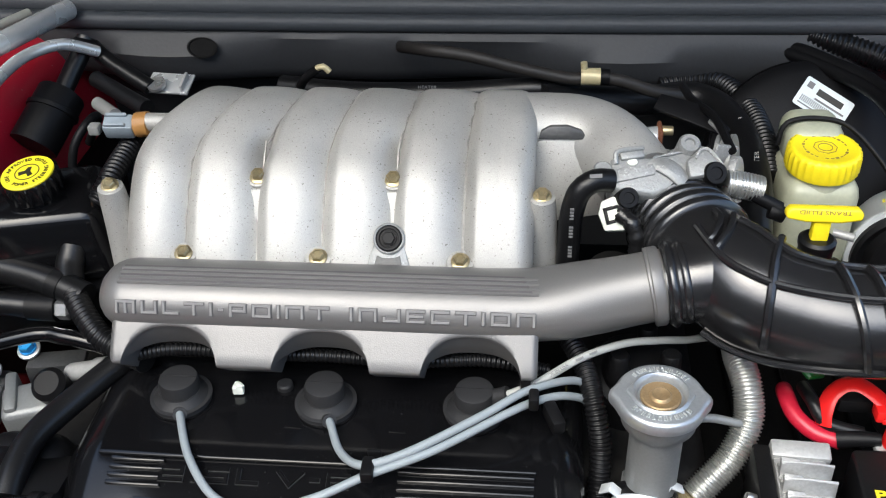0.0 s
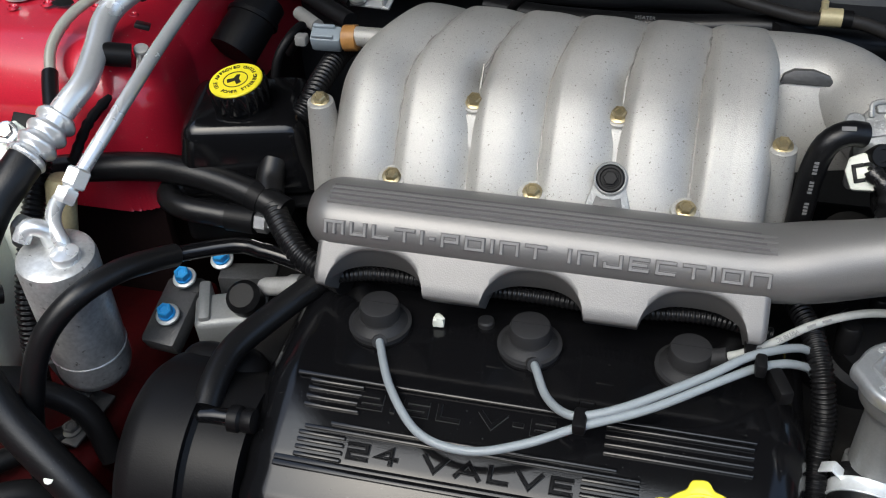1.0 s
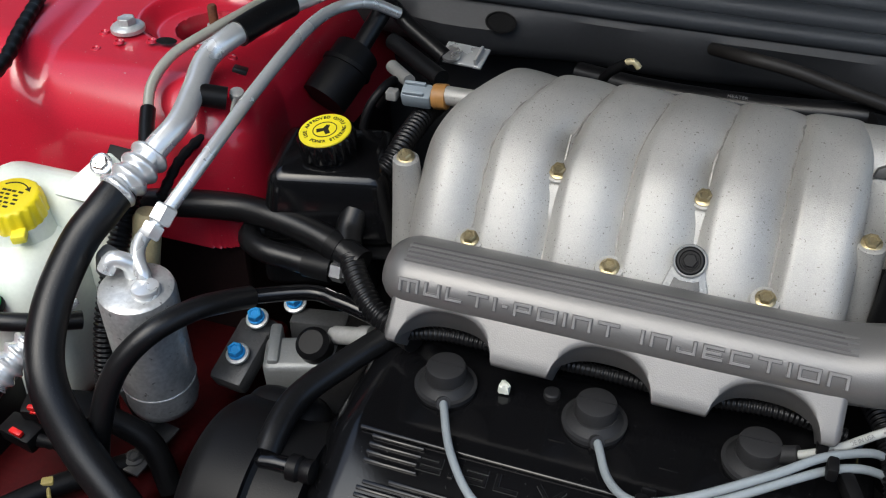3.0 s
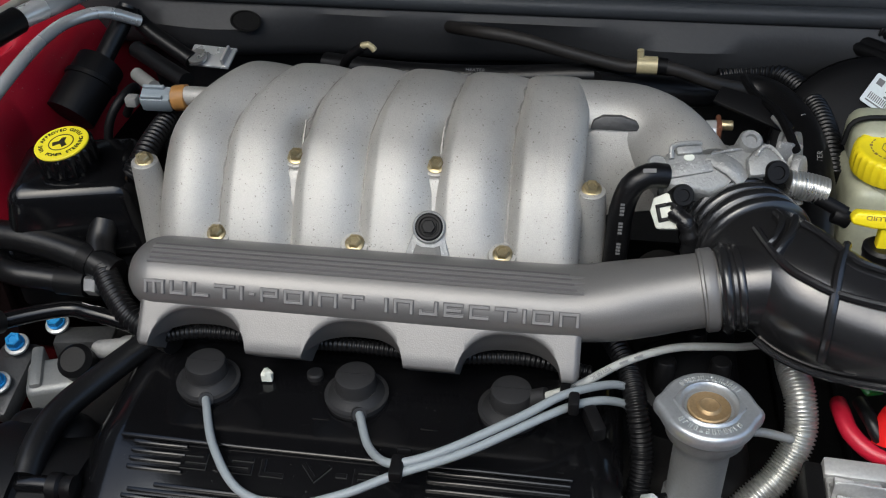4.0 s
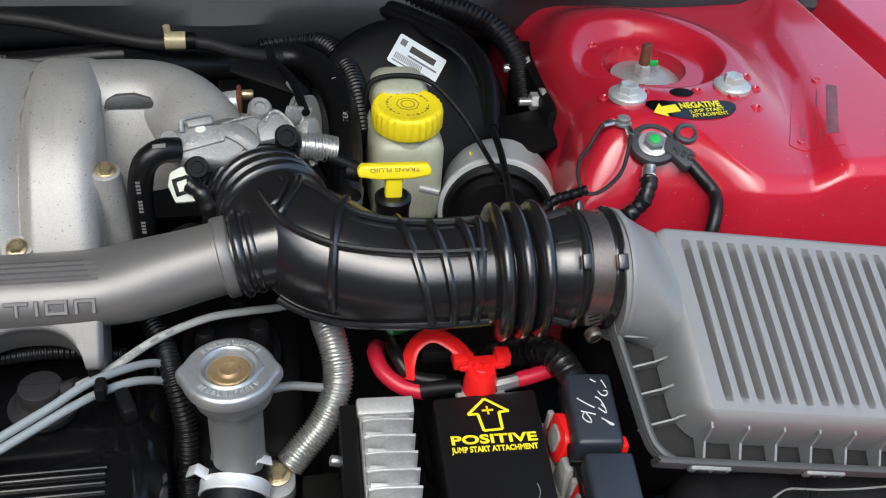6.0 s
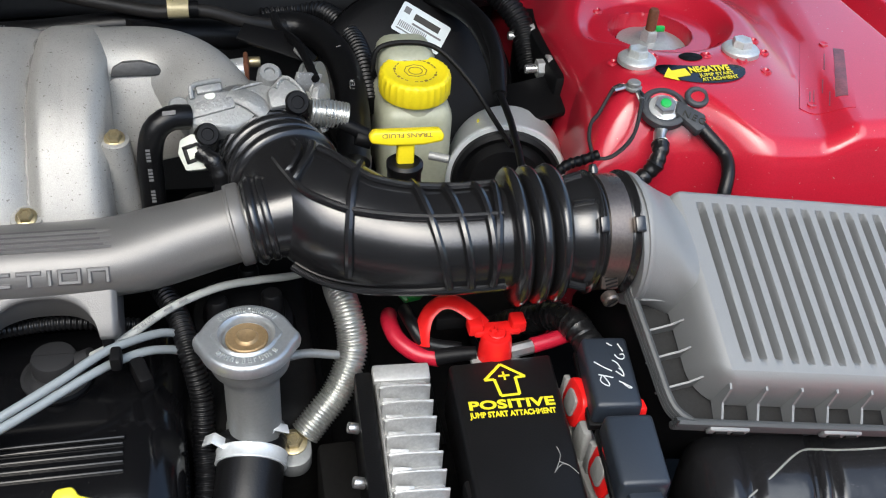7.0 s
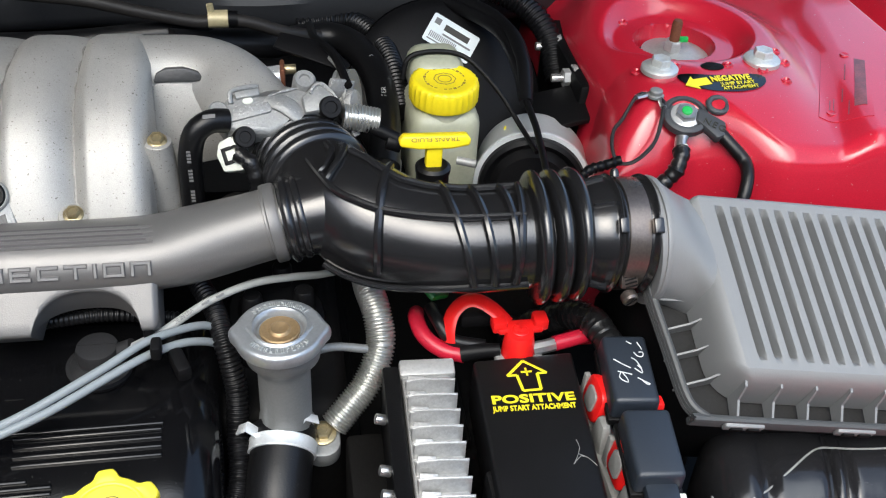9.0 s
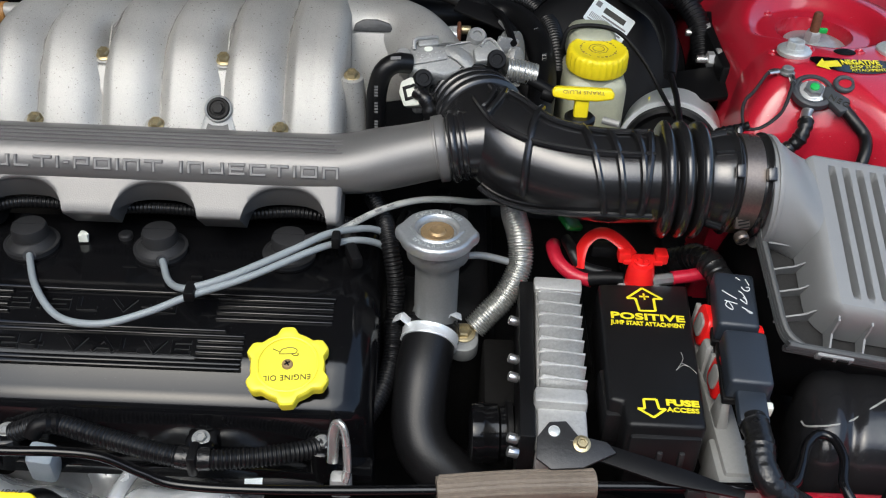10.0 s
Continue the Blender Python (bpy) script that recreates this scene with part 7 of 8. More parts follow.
solo("thin_pipe", sweep([(-0.384, 0.075, 0.081), (-0.403, 0.110, 0.092), (-0.412, 0.134, 0.104), (-0.409, 0.163, 0.116), (-0.394, 0.196, 0.124), (-0.377, 0.234, 0.130), (-0.360, 0.304, 0.132), (-0.345, 0.36, 0.128)], 0.0045, 14, 0.005), PIPE_GREY, "thin grey painted pipe along the strut tower", "pipe")
solo("pipe_sleeve", sweep([(-0.380, 0.068, 0.078), (-0.394, 0.092, 0.086), (-0.404, 0.112, 0.093)], 0.0065, 14, 0.006), RUBBER, "black rubber sleeve with grey print on a thin pipe", "sleeve")
drier = thing("receiver_drier", "scuffed aluminium receiver drier canister", "receiver drier")
dm = pose(-0.349, -0.013, -0.095, 4, 3, 0)
part("canister", lathe([(0.020, -0.010), (0.027, -0.004), (0.0290, 0.004), (0.0290, 0.116), (0.0278, 0.121), (0.0245, 0.1235), (0, 0.1240)], dm, 48), DRIER, drier)
part("weld_ring", lathe([(0.0288, 0.021), (0.0296, 0.022), (0.0296, 0.024), (0.0288, 0.025)], dm, 48), DRIER, drier)
part("boss", disc(0.0105, 0.007, dm @ V(0.011, -0.003, 0.122)), ALU, drier)
part("inlet", sweep([dm @ V(-0.008, 0.010, 0.120), dm @ V(-0.010, 0.010, 0.134), dm @ V(-0.020, 0.006, 0.138), dm @ V(-0.024, 0.000, 0.130)], 0.0068, 14, 0.003), ALU, drier)
part("switch", rbox((0.020, 0.016, 0.030), (0, 0, 0), 0.005, pose(-0.385, 0.005, 0.018, 10, 20, 0)), NECK, drier)
part("bracket", prism([(-0.013, -0.026), (0.006, -0.028), (0.014, 0.024), (-0.005, 0.026)], 0.003, frame_z((-0.349, -0.045, -0.127), (0.1, -0.1, 1)), 0.0005), BRACKET, drier)
part("bracket_strap", sweep([(-0.354, -0.022, -0.124), (-0.362, -0.018, -0.112), (-0.366, -0.014, -0.096), (-0.362, -0.010, -0.080)], 0.011, 12, 0.004, flat=0.2), BRACKET, drier)
part("bracket_leg", rbox((0.018, 0.004, 0.05), (0, 0, 0), 0.001, pose(-0.365, -0.028, -0.100, 15, 0, 10)), BRACKET, drier)
hexbolt(drier, (-0.353, -0.060, -0.124), (0.1, -0.1, 1), 0.0055, BRACKET)
part("bracket_slot", rbox((0.008, 0.008, 0.001), (0, 0, 0), 0, frame_z((-0.345, -0.042, -0.1232), (0.1, -0.1, 1))), SHADE, drier)
solo("funnel_tube", lathe([(0.011, -0.04), (0.0115, 0.010), (0.0085, 0.016), (0, 0.016)], pose(-0.372, 0.040, 0.030, -10, 8, 0), 24), mat("tan_plastic", (0.38, 0.32, 0.18), 0.5), "tan plastic tube end behind the drier", "tube")
solo("drier_loom", corrugated([(-0.392, 0.060, 0.055), (-0.393, 0.020, 0.010), (-0.390, -0.012, -0.030), (-0.388, -0.030, -0.075), (-0.388, -0.04, -0.12)], 0.0085, 0.004, 0.08, 12), LOOM, "black corrugated loom behind the drier", "wiring loom")
solo("wing_loom", sweep([(-0.345, 0.150, 0.078), (-0.362, 0.130, 0.070), (-0.372, 0.100, 0.060), (-0.372, 0.065, 0.045)], 0.0045, 10, 0.004, rad=lambda s, t: 0.0042 + 0.0006 * math.sin(s * 900)), BLACK, "taped black wires on the red wing", "wiring loom")

# ---- coolant overflow tank ----
tank = thing("overflow_tank", "white translucent coolant overflow tank with stained liquid", "tank")
part("shell", join(rbox((0.150, 0.125, 0.16), (-0.505, 0.022, -0.063), 0.030, None, 5, (0.92, 0.86)), lathe([(0.034, -0.02), (0.028, 0.006), (0.025, 0.018)], pose(-0.484, 0.024, 0.014), 36)), TANK, tank)
part("back_hump", rbox((0.150, 0.060, 0.12), (-0.470, 0.062, -0.012), 0.026, None, 5, (0.90, 0.80)), TANK, tank)
part("filler_bulge", sweep([(-0.560, 0.010, 0.020), (-0.540, -0.006, 0.012), (-0.528, -0.020, 0.0)], 0.016, 20, 0.005), TANK, tank)
part("mounting_ear", prism([(-0.030, -0.026), (0.016, -0.026), (0.014, 0.012), (0.002, 0.018), (-0.008, 0.012)], 0.006, frame_z((-0.418, 0.058, 0.060), (0.2, -0.6, 0.75)), 0.0015), TANK, tank)
part("ear_bracket", rbox((0.030, 0.030, 0.004), (0, 0, 0), 0.001, frame_z((-0.404, 0.066, 0.066), (0.2, -0.6, 0.75))), BLACK, tank, "black bracket behind the ear")
hexbolt(tank, (-0.415, 0.0560, 0.0720), (0.2, -0.6, 0.75), 0.0062, ZINC)
tc = thing("overflow_cap", "bright yellow ribbed coolant cap with black print", "cap")
tcm = pose(-0.4835, 0.023, 0.028, 6, -4, 30)
part("cap_body", lathe([(0.0250, 0.0), (0.0258, 0.002), (0.0250, 0.018), (0.0235, 0.0205), (0.0210, 0.0215), (0, 0.0215)], tcm, 96, lambda a, k: 1 + (0.028 * math.sin(20 * a) if 1 <= k <= 2 else 0)), YELLOW, tc)
part("tab", rbox((0.012, 0.012, 0.008), (0.006, -0.029, 0.003), 0.002, tcm), YELLOW_OLD, tc)
rows = ((0.0115, (-0.006, -0.001, 0.005)), (0.0070, (-0.010, -0.005, 0.001, 0.008)), (0.0025, (-0.009, -0.002, 0.004)), (-0.0020, (-0.006, 0.000, 0.006)), (-0.0065, (-0.008, -0.003, 0.002, 0.007)))
bars([(x + 0.0005 * ((3 * i) % 4), y, 0.0042 - 0.0004 * (i % 3), 0.0019) for y, xs in rows for i, x in enumerate(xs)], tcm @ pose(0, 0, 0.0217, 0, 0, 150), BLACK_INK, tc)
part("arrow_mark", join(sweep([tcm @ pose(0, 0, 0.0217, 0, 0, 150) @ V(0.0165 * math.cos(radians(a)), 0.0165 * math.sin(radians(a)), 0) for a in (228, 245, 262, 279, 296, 312)], 0.0006, 6, 0.002), prism([(-0.0030, 0.0), (0.0022, 0.0026), (0.0022, -0.0026)], 0.0003, tcm @ pose(0, 0, 0.0217, 0, 0, 150) @ pose(0.0165 * math.cos(radians(222)), 0.0165 * math.sin(radians(222)), 0, 0, 0, -40))), BLACK_INK, tc)
gc = thing("bleed_cap", "green ribbed plastic cap on the tank", "cap")
part("knob", lathe([(0.0105, 0), (0.0110, 0.002), (0.0100, 0.013), (0.0085, 0.015), (0, 0.015)], pose(-0.473, -0.041, -0.012, 20, 0, 0), 60, lambda a, k: 1 + (0.03 * math.sin(20 * a) if 1 <= k <= 2 else 0)), GREEN, gc)
part("base_ring", disc(0.0125, 0.005, (-0.473, -0.040, -0.016), (0, -0.35, 0.93)), BLACK, gc)
part("stem", rbox((0.010, 0.010, 0.024), (-0.470, -0.053, -0.022), 0.002), BLACK, gc)
solo("tank_hose", sweep([(-0.540, -0.070, -0.008), (-0.494, -0.068, -0.008), (-0.460, -0.058, -0.010), (-0.430, -0.045, -0.014), (-0.405, -0.02, -0.025)], 0.0075, 16, 0.005), RUBBER, "black hose across the front of the tank", "hose")
ah = thing("condenser_hose", "black printed hose with a crimped aluminium end", "hose")
part("hose_wall", sweep([(-0.417, -0.106, -0.018), (-0.421, -0.120, -0.028), (-0.421, -0.138, -0.045), (-0.402, -0.160, -0.070), (-0.378, -0.175, -0.10)], 0.0098, 18, 0.005), RUBBER, ah)
part("crimp", sweep([(-0.404, -0.074, -0.002), (-0.412, -0.092, -0.010), (-0.418, -0.106, -0.018)], 0.011, 22, 0.001, rad=lambda s, t: 0.0112 + 0.0018 * math.sin(2 * math.pi * s / 0.0095)), ALU, ah, "crimped aluminium collar")
part("pipe", sweep([(-0.404, -0.074, -0.002), (-0.396, -0.055, 0.008), (-0.392, -0.035, 0.012)], 0.006, 14, 0.005), ALU, ah)
letters("GY 4860", 0.0058, frame_z((-0.4225, -0.1395, -0.0352), (-0.22, -0.62, 0.75), (-0.1, 0.75, 0.62)), WHITE_INK, ah, "print", 0.0002, 1.15)
rc = thing("wiring_connector", "black connectors with red locking tabs low in the bay", "connector")
part("block", rbox((0.060, 0.026, 0.020), (0, 0, 0), 0.003, pose(-0.425, -0.100, -0.085, 10, 0, 12)), BLACK, rc)
for dx in (-0.012, -0.010):
    part("red_tab", rbox((0.014, 0.004, 0.005), (0, 0, 0), 0.001, pose(-0.434 + dx * 0.2, -0.115 + 0.3 * (dx + 0.012), -0.074 - 3 * (dx + 0.012), 10, 0, 12)), RED_PLASTIC, rc)
part("taped_tail", sweep([(-0.40, -0.095, -0.085), (-0.36, -0.09, -0.11), (-0.34, -0.10, -0.15)], 0.010, 12, 0.006), BLACK, rc)
rc.location = (0.020, 0.036, 0.004)
rc2 = thing("wiring_connector", "black connector with a red lock beside the tank foot", "connector")
part("block", rbox((0.034, 0.020, 0.016), (0, 0, 0), 0.003, pose(-0.428, -0.088, -0.092, 8, 0, -10)), BLACK, rc2)
part("red_tab", rbox((0.012, 0.005, 0.004), (0, 0, 0), 0.001, pose(-0.426, -0.096, -0.083, 8, 0, -10)), RED_PLASTIC, rc2)
part("taped_tail", sweep([(-0.412, -0.090, -0.092), (-0.388, -0.086, -0.098), (-0.366, -0.094, -0.120), (-0.352, -0.110, -0.15)], 0.0062, 12, 0.003, rad=lambda s, t: 0.0060 + 0.0004 * math.sin(s * 900)), BLACK, rc2)
solo("cable_clip", join(rbox((0.010, 0.008, 0.008), (0, 0, 0), 0.002, pose(-0.398, -0.108, -0.118, 0, 0, 30)), sweep([(-0.398, -0.108, -0.118), (-0.388, -0.120, -0.120), (-0.376, -0.126, -0.124)], 0.0016, 6, 0.004)), mat("tan_clip_plastic", (0.45, 0.36, 0.12), 0.45), "tan plastic clip on a low hose", "clip")
# Low hoses take matte black, not rubber, to carry the deep shade.
solo("low_hose", sweep([(-0.340, -0.040, -0.135), (-0.372, -0.078, -0.128), (-0.400, -0.110, -0.124), (-0.430, -0.150, -0.124)], 0.0088, 14, 0.006), BLACK, "black hose along the red frame rail", "hose")
solo("low_hose", sweep([(-0.45, -0.165, -0.15), (-0.40, -0.145, -0.13), (-0.36, -0.120, -0.13), (-0.33, -0.10, -0.16)], 0.011, 14, 0.006), BLACK, "black hose low beside the frame rail", "hose")
solo("fender_trim", sweep([(-0.485, -0.045, 0.108), (-0.498, -0.010, 0.110), (-0.511, 0.0235, 0.111), (-0.525, 0.060, 0.112), (-0.534, 0.091, 0.113), (-0.543, 0.120, 0.114), (-0.560, 0.160, 0.118), (-0.585, 0.22, 0.120)], 0.0062, 12, 0.003, rad=lambda s, t: 0.0060 + 0.0005 * math.sin(s * 420) + 0.0003 * math.sin(s * 1130)), BLACK, "black taped loom along the red wing edge", "wiring loom")

# ---- power steering reservoir ----
ps = thing("power_steering_reservoir", "black plastic power steering fluid reservoir", "reservoir")
pmz = pose(-0.267, 0.145, 0.0, 0, 0, 14)
part("tank", rbox((0.116, 0.096, 0.068), (0.010, 0, 0.031), 0.013, pmz, 4, (0.82, 0.86)), COVER, ps)
part("flange", rbox((0.122, 0.106, 0.006), (0.008, 0, -0.006), 0.003, pmz, 2), BLACK, ps)
part("foot", rbox((0.098, 0.090, 0.04), (0, 0, -0.028), 0.008, pmz, 3), BLACK, ps)
part("spout", lathe([(0.026, 0.05), (0.022, 0.060), (0.021, 0.072)], pose(-0.256, 0.139, 0.0), 32), COVER, ps)
pc = thing("power_steering_cap", "black ribbed cap with a yellow printed face", "cap")
pcm = pose(-0.2555, 0.1375, 0.070, 8, -4, 0)
part("skirt", lathe([(0.0215, 0.0), (0.0228, 0.001), (0.0232, 0.016), (0.0222, 0.018), (0, 0.018)], pcm, 96, lambda a, k: 1 + (0.035 * math.sin(18 * a) if 1 <= k <= 2 else 0)), COVER, pc)
part("face", lathe([(0.0212, 0.0178), (0.0212, 0.0190), (0.0205, 0.0196), (0, 0.0196)], pcm, 40), YELLOW_INK, pc, "yellow printed face")
part("wheel_mark", join(lathe([(0.0092, 0.0194), (0.0092, 0.0199), (0.0100, 0.0199), (0.0100, 0.0194)], pcm, 32), prism([(-0.007, -0.001), (-0.002, 0.001), (-0.001, 0.0055), (0.002, 0.006), (0.0025, 0.001), (0.006, -0.003), (0.003, -0.006), (0.0, -0.002), (-0.005, -0.005)], 0.0004, pcm @ pose(0, 0, 0.0197))), BLACK_INK, pc)
arc_letters("USE APPROVED", 0.0158, 0.0046, pcm, BLACK_INK, pc, 163, 11, 0.0198, "print_letter")
arc_letters("POWER STEERING FLUID", 0.0158, 0.0046, pcm, BLACK_INK, pc, -14, 10, 0.0198, "print_letter", False)
bh = [(-0.425, 0.070, 0.020), (-0.400, 0.084, 0.020), (-0.368, 0.094, 0.020), (-0.339, 0.100, 0.020), (-0.313, 0.102, 0.020), (-0.275, 0.098, 0.018), (-0.236, 0.089, 0.014), (-0.206, 0.079, 0.008)]
th = thing("steering_hose", "thick black hose below the power steering reservoir", "hose")
part("hose_wall", sweep(bh, 0.0120, 20, 0.005), RUBBER, th)
part("hose_clip", sweep([(-0.236, 0.089, 0.014), (-0.226, 0.086, 0.012)], 0.0130, 20, 0.02), BLACK, th)
sh = thing("steering_hose", "black hose with a crimped sleeve and steel fitting", "hose")
part("hose_wall", sweep([(-0.262, 0.112, 0.000), (-0.294, 0.112, 0.000), (-0.3135, 0.103, 0.000), (-0.3115, 0.089, 0.000), (-0.294, 0.0795, 0.000), (-0.270, 0.078, -0.001), (-0.248, 0.0775, -0.002)], 0.0098, 18, 0.004), RUBBER, sh)
part("crimp", sweep([(-0.255, 0.0777, -0.002), (-0.231, 0.077, -0.002)], 0.0112, 18, 0.03), BLACK, sh)
part("fitting", lathe([(0.0085, 0), (0.0095, 0.001), (0.0095, 0.010), (0.0070, 0.012), (0.0070, 0.02), (0, 0.02)], frame_z((-0.231, 0.077, -0.002), (1, -0.03, 0)), 6), ZINC, sh)
cl = thing("wiring_loom", "black corrugated loom around the manifold end", "wiring loom")
part("conduit", corrugated([(-0.205, 0.255, 0.060), (-0.202, 0.218, 0.070), (-0.204, 0.180, 0.068), (-0.207, 0.150, 0.060), (-0.222, 0.126, 0.040), (-0.2265, 0.105, 0.020), (-0.213, 0.076, 0.010), (-0.185, 0.045, 0.000), (-0.163, 0.034, -0.005), (-0.14, 0.022, -0.004)], 0.0092, 0.0046, 0.08, 14), LOOM, cl)
part("loom_sleeve", sweep([(-0.2262, 0.116, 0.030), (-0.2265, 0.103, 0.020), (-0.222, 0.090, 0.014)], 0.0112, 16, 0.004), RUBBER, cl, "smooth black sleeve")
solo("steering_pipe", sweep([(-0.356, -0.100, -0.125), (-0.3513, -0.095, -0.0794), (-0.3451, -0.088, -0.0472), (-0.3376, -0.078, -0.0186), (-0.3263, -0.066, 0.0027), (-0.3105, -0.048, 0.0170), (-0.2955, -0.020, 0.0170), (-0.2840, 0.005, 0.0080), (-0.276, 0.024, -0.001)], 0.0088, 18, 0.005), RUBBER, "black hose curving past the drier", "hose")
solo("steering_pipe", sweep([(-0.2850, 0.003, 0.0085), (-0.275, 0.025, -0.001), (-0.236, 0.046, -0.003), (-0.215, 0.045, -0.004), (-0.202, 0.044, -0.005), (-0.165, 0.040, -0.012)], 0.0064, 16, 0.005), COVER, "slim black steel pipe in front of the manifold", "pipe")
pu = thing("steering_pump_bracket", "cast bracket with blue marked bolts by the steering pump", "bracket")
part("casting", join(rbox((0.032, 0.060, 0.020), (0, 0, 0), 0.005, pose(-0.298, 0.034, -0.078, 22, 0, -6)), rbox((0.028, 0.020, 0.03), (-0.293, 0.056, -0.075), 0.005)), BRACKET, pu)
part("pump_body", rbox((0.060, 0.034, 0.04), (0, 0, 0), 0.006, pose(-0.246, 0.038, -0.078, 8, 0, 20), 3), NECK, pu)
part("pump_rib", rbox((0.010, 0.040, 0.03), (0, 0, 0), 0.003, pose(-0.268, 0.036, -0.068, 8, 0, 20)), NECK, pu)
part("upper_casting", rbox((0.050, 0.022, 0.03), (0, 0, 0), 0.005, pose(-0.248, 0.078, -0.072, 0, 0, 10)), BRACKET, pu)
part("spindle", lathe([(0.006, 0), (0.0075, 0.004), (0.0075, 0.026), (0.009, 0.030), (0.009, 0.040), (0, 0.041)], frame_z((-0.225, 0.053, -0.050), (0.95, -0.1, 0.3)), 20), ALU_DULL, pu)
part("valve", lathe([(0.014, 0), (0.014, 0.014), (0.010, 0.018), (0, 0.018)], frame_z((-0.232, 0.040, -0.056), (0, -0.5, 0.85)), 24), BLACK, pu)
for x, y, z in ((-0.293, 0.054, -0.054), (-0.2955, 0.022, -0.066), (-0.272, 0.082, -0.054)):
    part("washer", disc(0.0098, 0.003, (x, y, z), (0, -0.35, 0.95)), DULL_ZINC, pu)
    hexbolt(pu, V(x, y, z) + V(0, -0.001, 0.003), (0, -0.35, 0.95), 0.0064, BLUE, 1.1, 1.3, "blue_bolt")
tcov = thing("timing_cover", "matte black plastic timing belt cover", "engine cover")
part("seam_rib", lathe([(0.076, 0.0495), (0.0795, 0.050), (0.0795, 0.0525), (0.076, 0.053)], frame_z((-0.264, -0.080, -0.104), (1, 0, 0)), 64), BLACK, tcov)
part("drum", lathe([(0, 0.0), (0.060, 0.0), (0.070, 0.004), (0.0765, 0.012), (0.078, 0.020), (0.078, 0.050), (0.072, 0.056), (0.070, 0.090), (0, 0.092)], frame_z((-0.264, -0.080, -0.104), (1, 0, 0)), 64), BLACK, tcov)
part("top_hump", rbox((0.070, 0.05, 0.08), (0, 0, 0), 0.02, pose(-0.222, -0.030, -0.078, 20, 0, 0), 4), BLACK, tcov)
bvh = thing("breather_hose", "black rubber breather hose with a plastic valve", "hose")
part("hose_wall", sweep([(-0.150, 0.052, -0.012), (-0.169, 0.030, -0.018), (-0.190, -0.004, -0.022), (-0.206, -0.040, -0.024), (-0.2085, -0.070, -0.028), (-0.2075, -0.088, -0.034)], 0.0100, 20, 0.004), RUBBER, bvh)
part("elbow", sweep([(-0.212, -0.094, -0.036), (-0.200, -0.093, -0.034), (-0.184, -0.093, -0.033)], 0.0064, 14, 0.004), COVER, bvh)
part("valve", lathe([(0.0075, 0), (0.0095, 0.001), (0.0095, 0.008), (0.0075, 0.010), (0.0085, 0.012), (0.0085, 0.018), (0, 0.019)], frame_z((-0.188, -0.093, -0.034), (1, 0.0, 0.05)), 22), BLACK, bvh)
part("spring_clip", sweep([(-0.184, -0.100, -0.045), (-0.182, -0.115, -0.052), (-0.184, -0.130, -0.062)], 0.0022, 8, 0.004), ZINC, bvh)
part("thin_tube", sweep([(-0.213, -0.096, -0.040), (-0.212, -0.108, -0.052), (-0.200, -0.128, -0.066), (-0.186, -0.15, -0.085)], 0.003, 8, 0.004), RUBBER, bvh)

# ---- behind the manifold's end ----
se = thing("pressure_sensor", "grey sensor connector with a brown threaded body", "sensor")
part("connector", rbox((0.026, 0.016, 0.016), (0, 0, 0), 0.003, frame_z((-0.212, 0.2035, 0.0935), (0.05, -0.4, 0.9), (1, 0.02, 0.1))), SENSOR, se)
for d in (-0.005, 0.005):
    part("connector_rib", rbox((0.018, 0.003, 0.004), (0.0, d, 0.009), 0.001, frame_z((-0.214, 0.2035, 0.0935), (0.05, -0.4, 0.9), (1, 0.02, 0.1))), SENSOR, se)
part("plug_end", rbox((0.010, 0.010, 0.009), (-0.234, 0.202, 0.0915), 0.002), GREY_LIGHT, se)
part("hex_body", lathe([(0.009, 0), (0.0108, 0.001), (0.0108, 0.012), (0.009, 0.013), (0, 0.013)], frame_z((-0.198, 0.204, 0.095), (1, 0, 0.1)), 10), mat("brown_plastic", (0.34, 0.17, 0.05), 0.45), se, "brown threaded body")
se.location.x = 0.008
eg = thing("vacuum_valve", "black round valve with a rubber elbow", "valve")
part("drum", sweep([(-0.320, 0.258, 0.040), (-0.310, 0.285, 0.058), (-0.305, 0.305, 0.068)], 0.0225, 30, 0.01), BLACK, eg)
part("drum_rim", lathe([(0.022, -0.003), (0.0245, -0.002), (0.0245, 0.002), (0.022, 0.003)], frame_z((-0.309, 0.289, 0.060), (0.2, 0.75, 0.55)), 36), BLACK, eg)
part("elbow", sweep([(-0.303, 0.308, 0.072), (-0.297, 0.326, 0.086), (-0.292, 0.340, 0.097), (-0.288, 0.350, 0.108)], 0.0092, 16, 0.004), RUBBER, eg)
part("elbow_bead", lathe([(0.009, -0.006), (0.0125, -0.003), (0.0125, 0.003), (0.009, 0.006)], frame_z((-0.290, 0.345, 0.102), (0.2, 0.5, 0.8)), 20), BLACK, eg)
solo("vacuum_hose", sweep([(-0.285, 0.352, 0.098), (-0.268, 0.342, 0.088), (-0.245, 0.331, 0.079), (-0.222, 0.321, 0.070)], 0.0078, 14, 0.005), RUBBER, "grey black rubber hose to the plate", "hose")
solo("vacuum_hose", sweep([(-0.275, 0.322, 0.078), (-0.255, 0.308, 0.076), (-0.232, 0.290, 0.075), (-0.208, 0.272, 0.074)], 0.0080, 14, 0.005), RUBBER, "short black hose behind the sensor", "hose")
solo("clear_tube", sweep([(-0.262, 0.288, 0.070), (-0.235, 0.262, 0.072)], 0.0062, 12, 0.02), GREY_LIGHT, "pale plastic tube behind the sensor", "tube")
bp = thing("bracket_plate", "bright aluminium bracket plate by the firewall", "bracket")
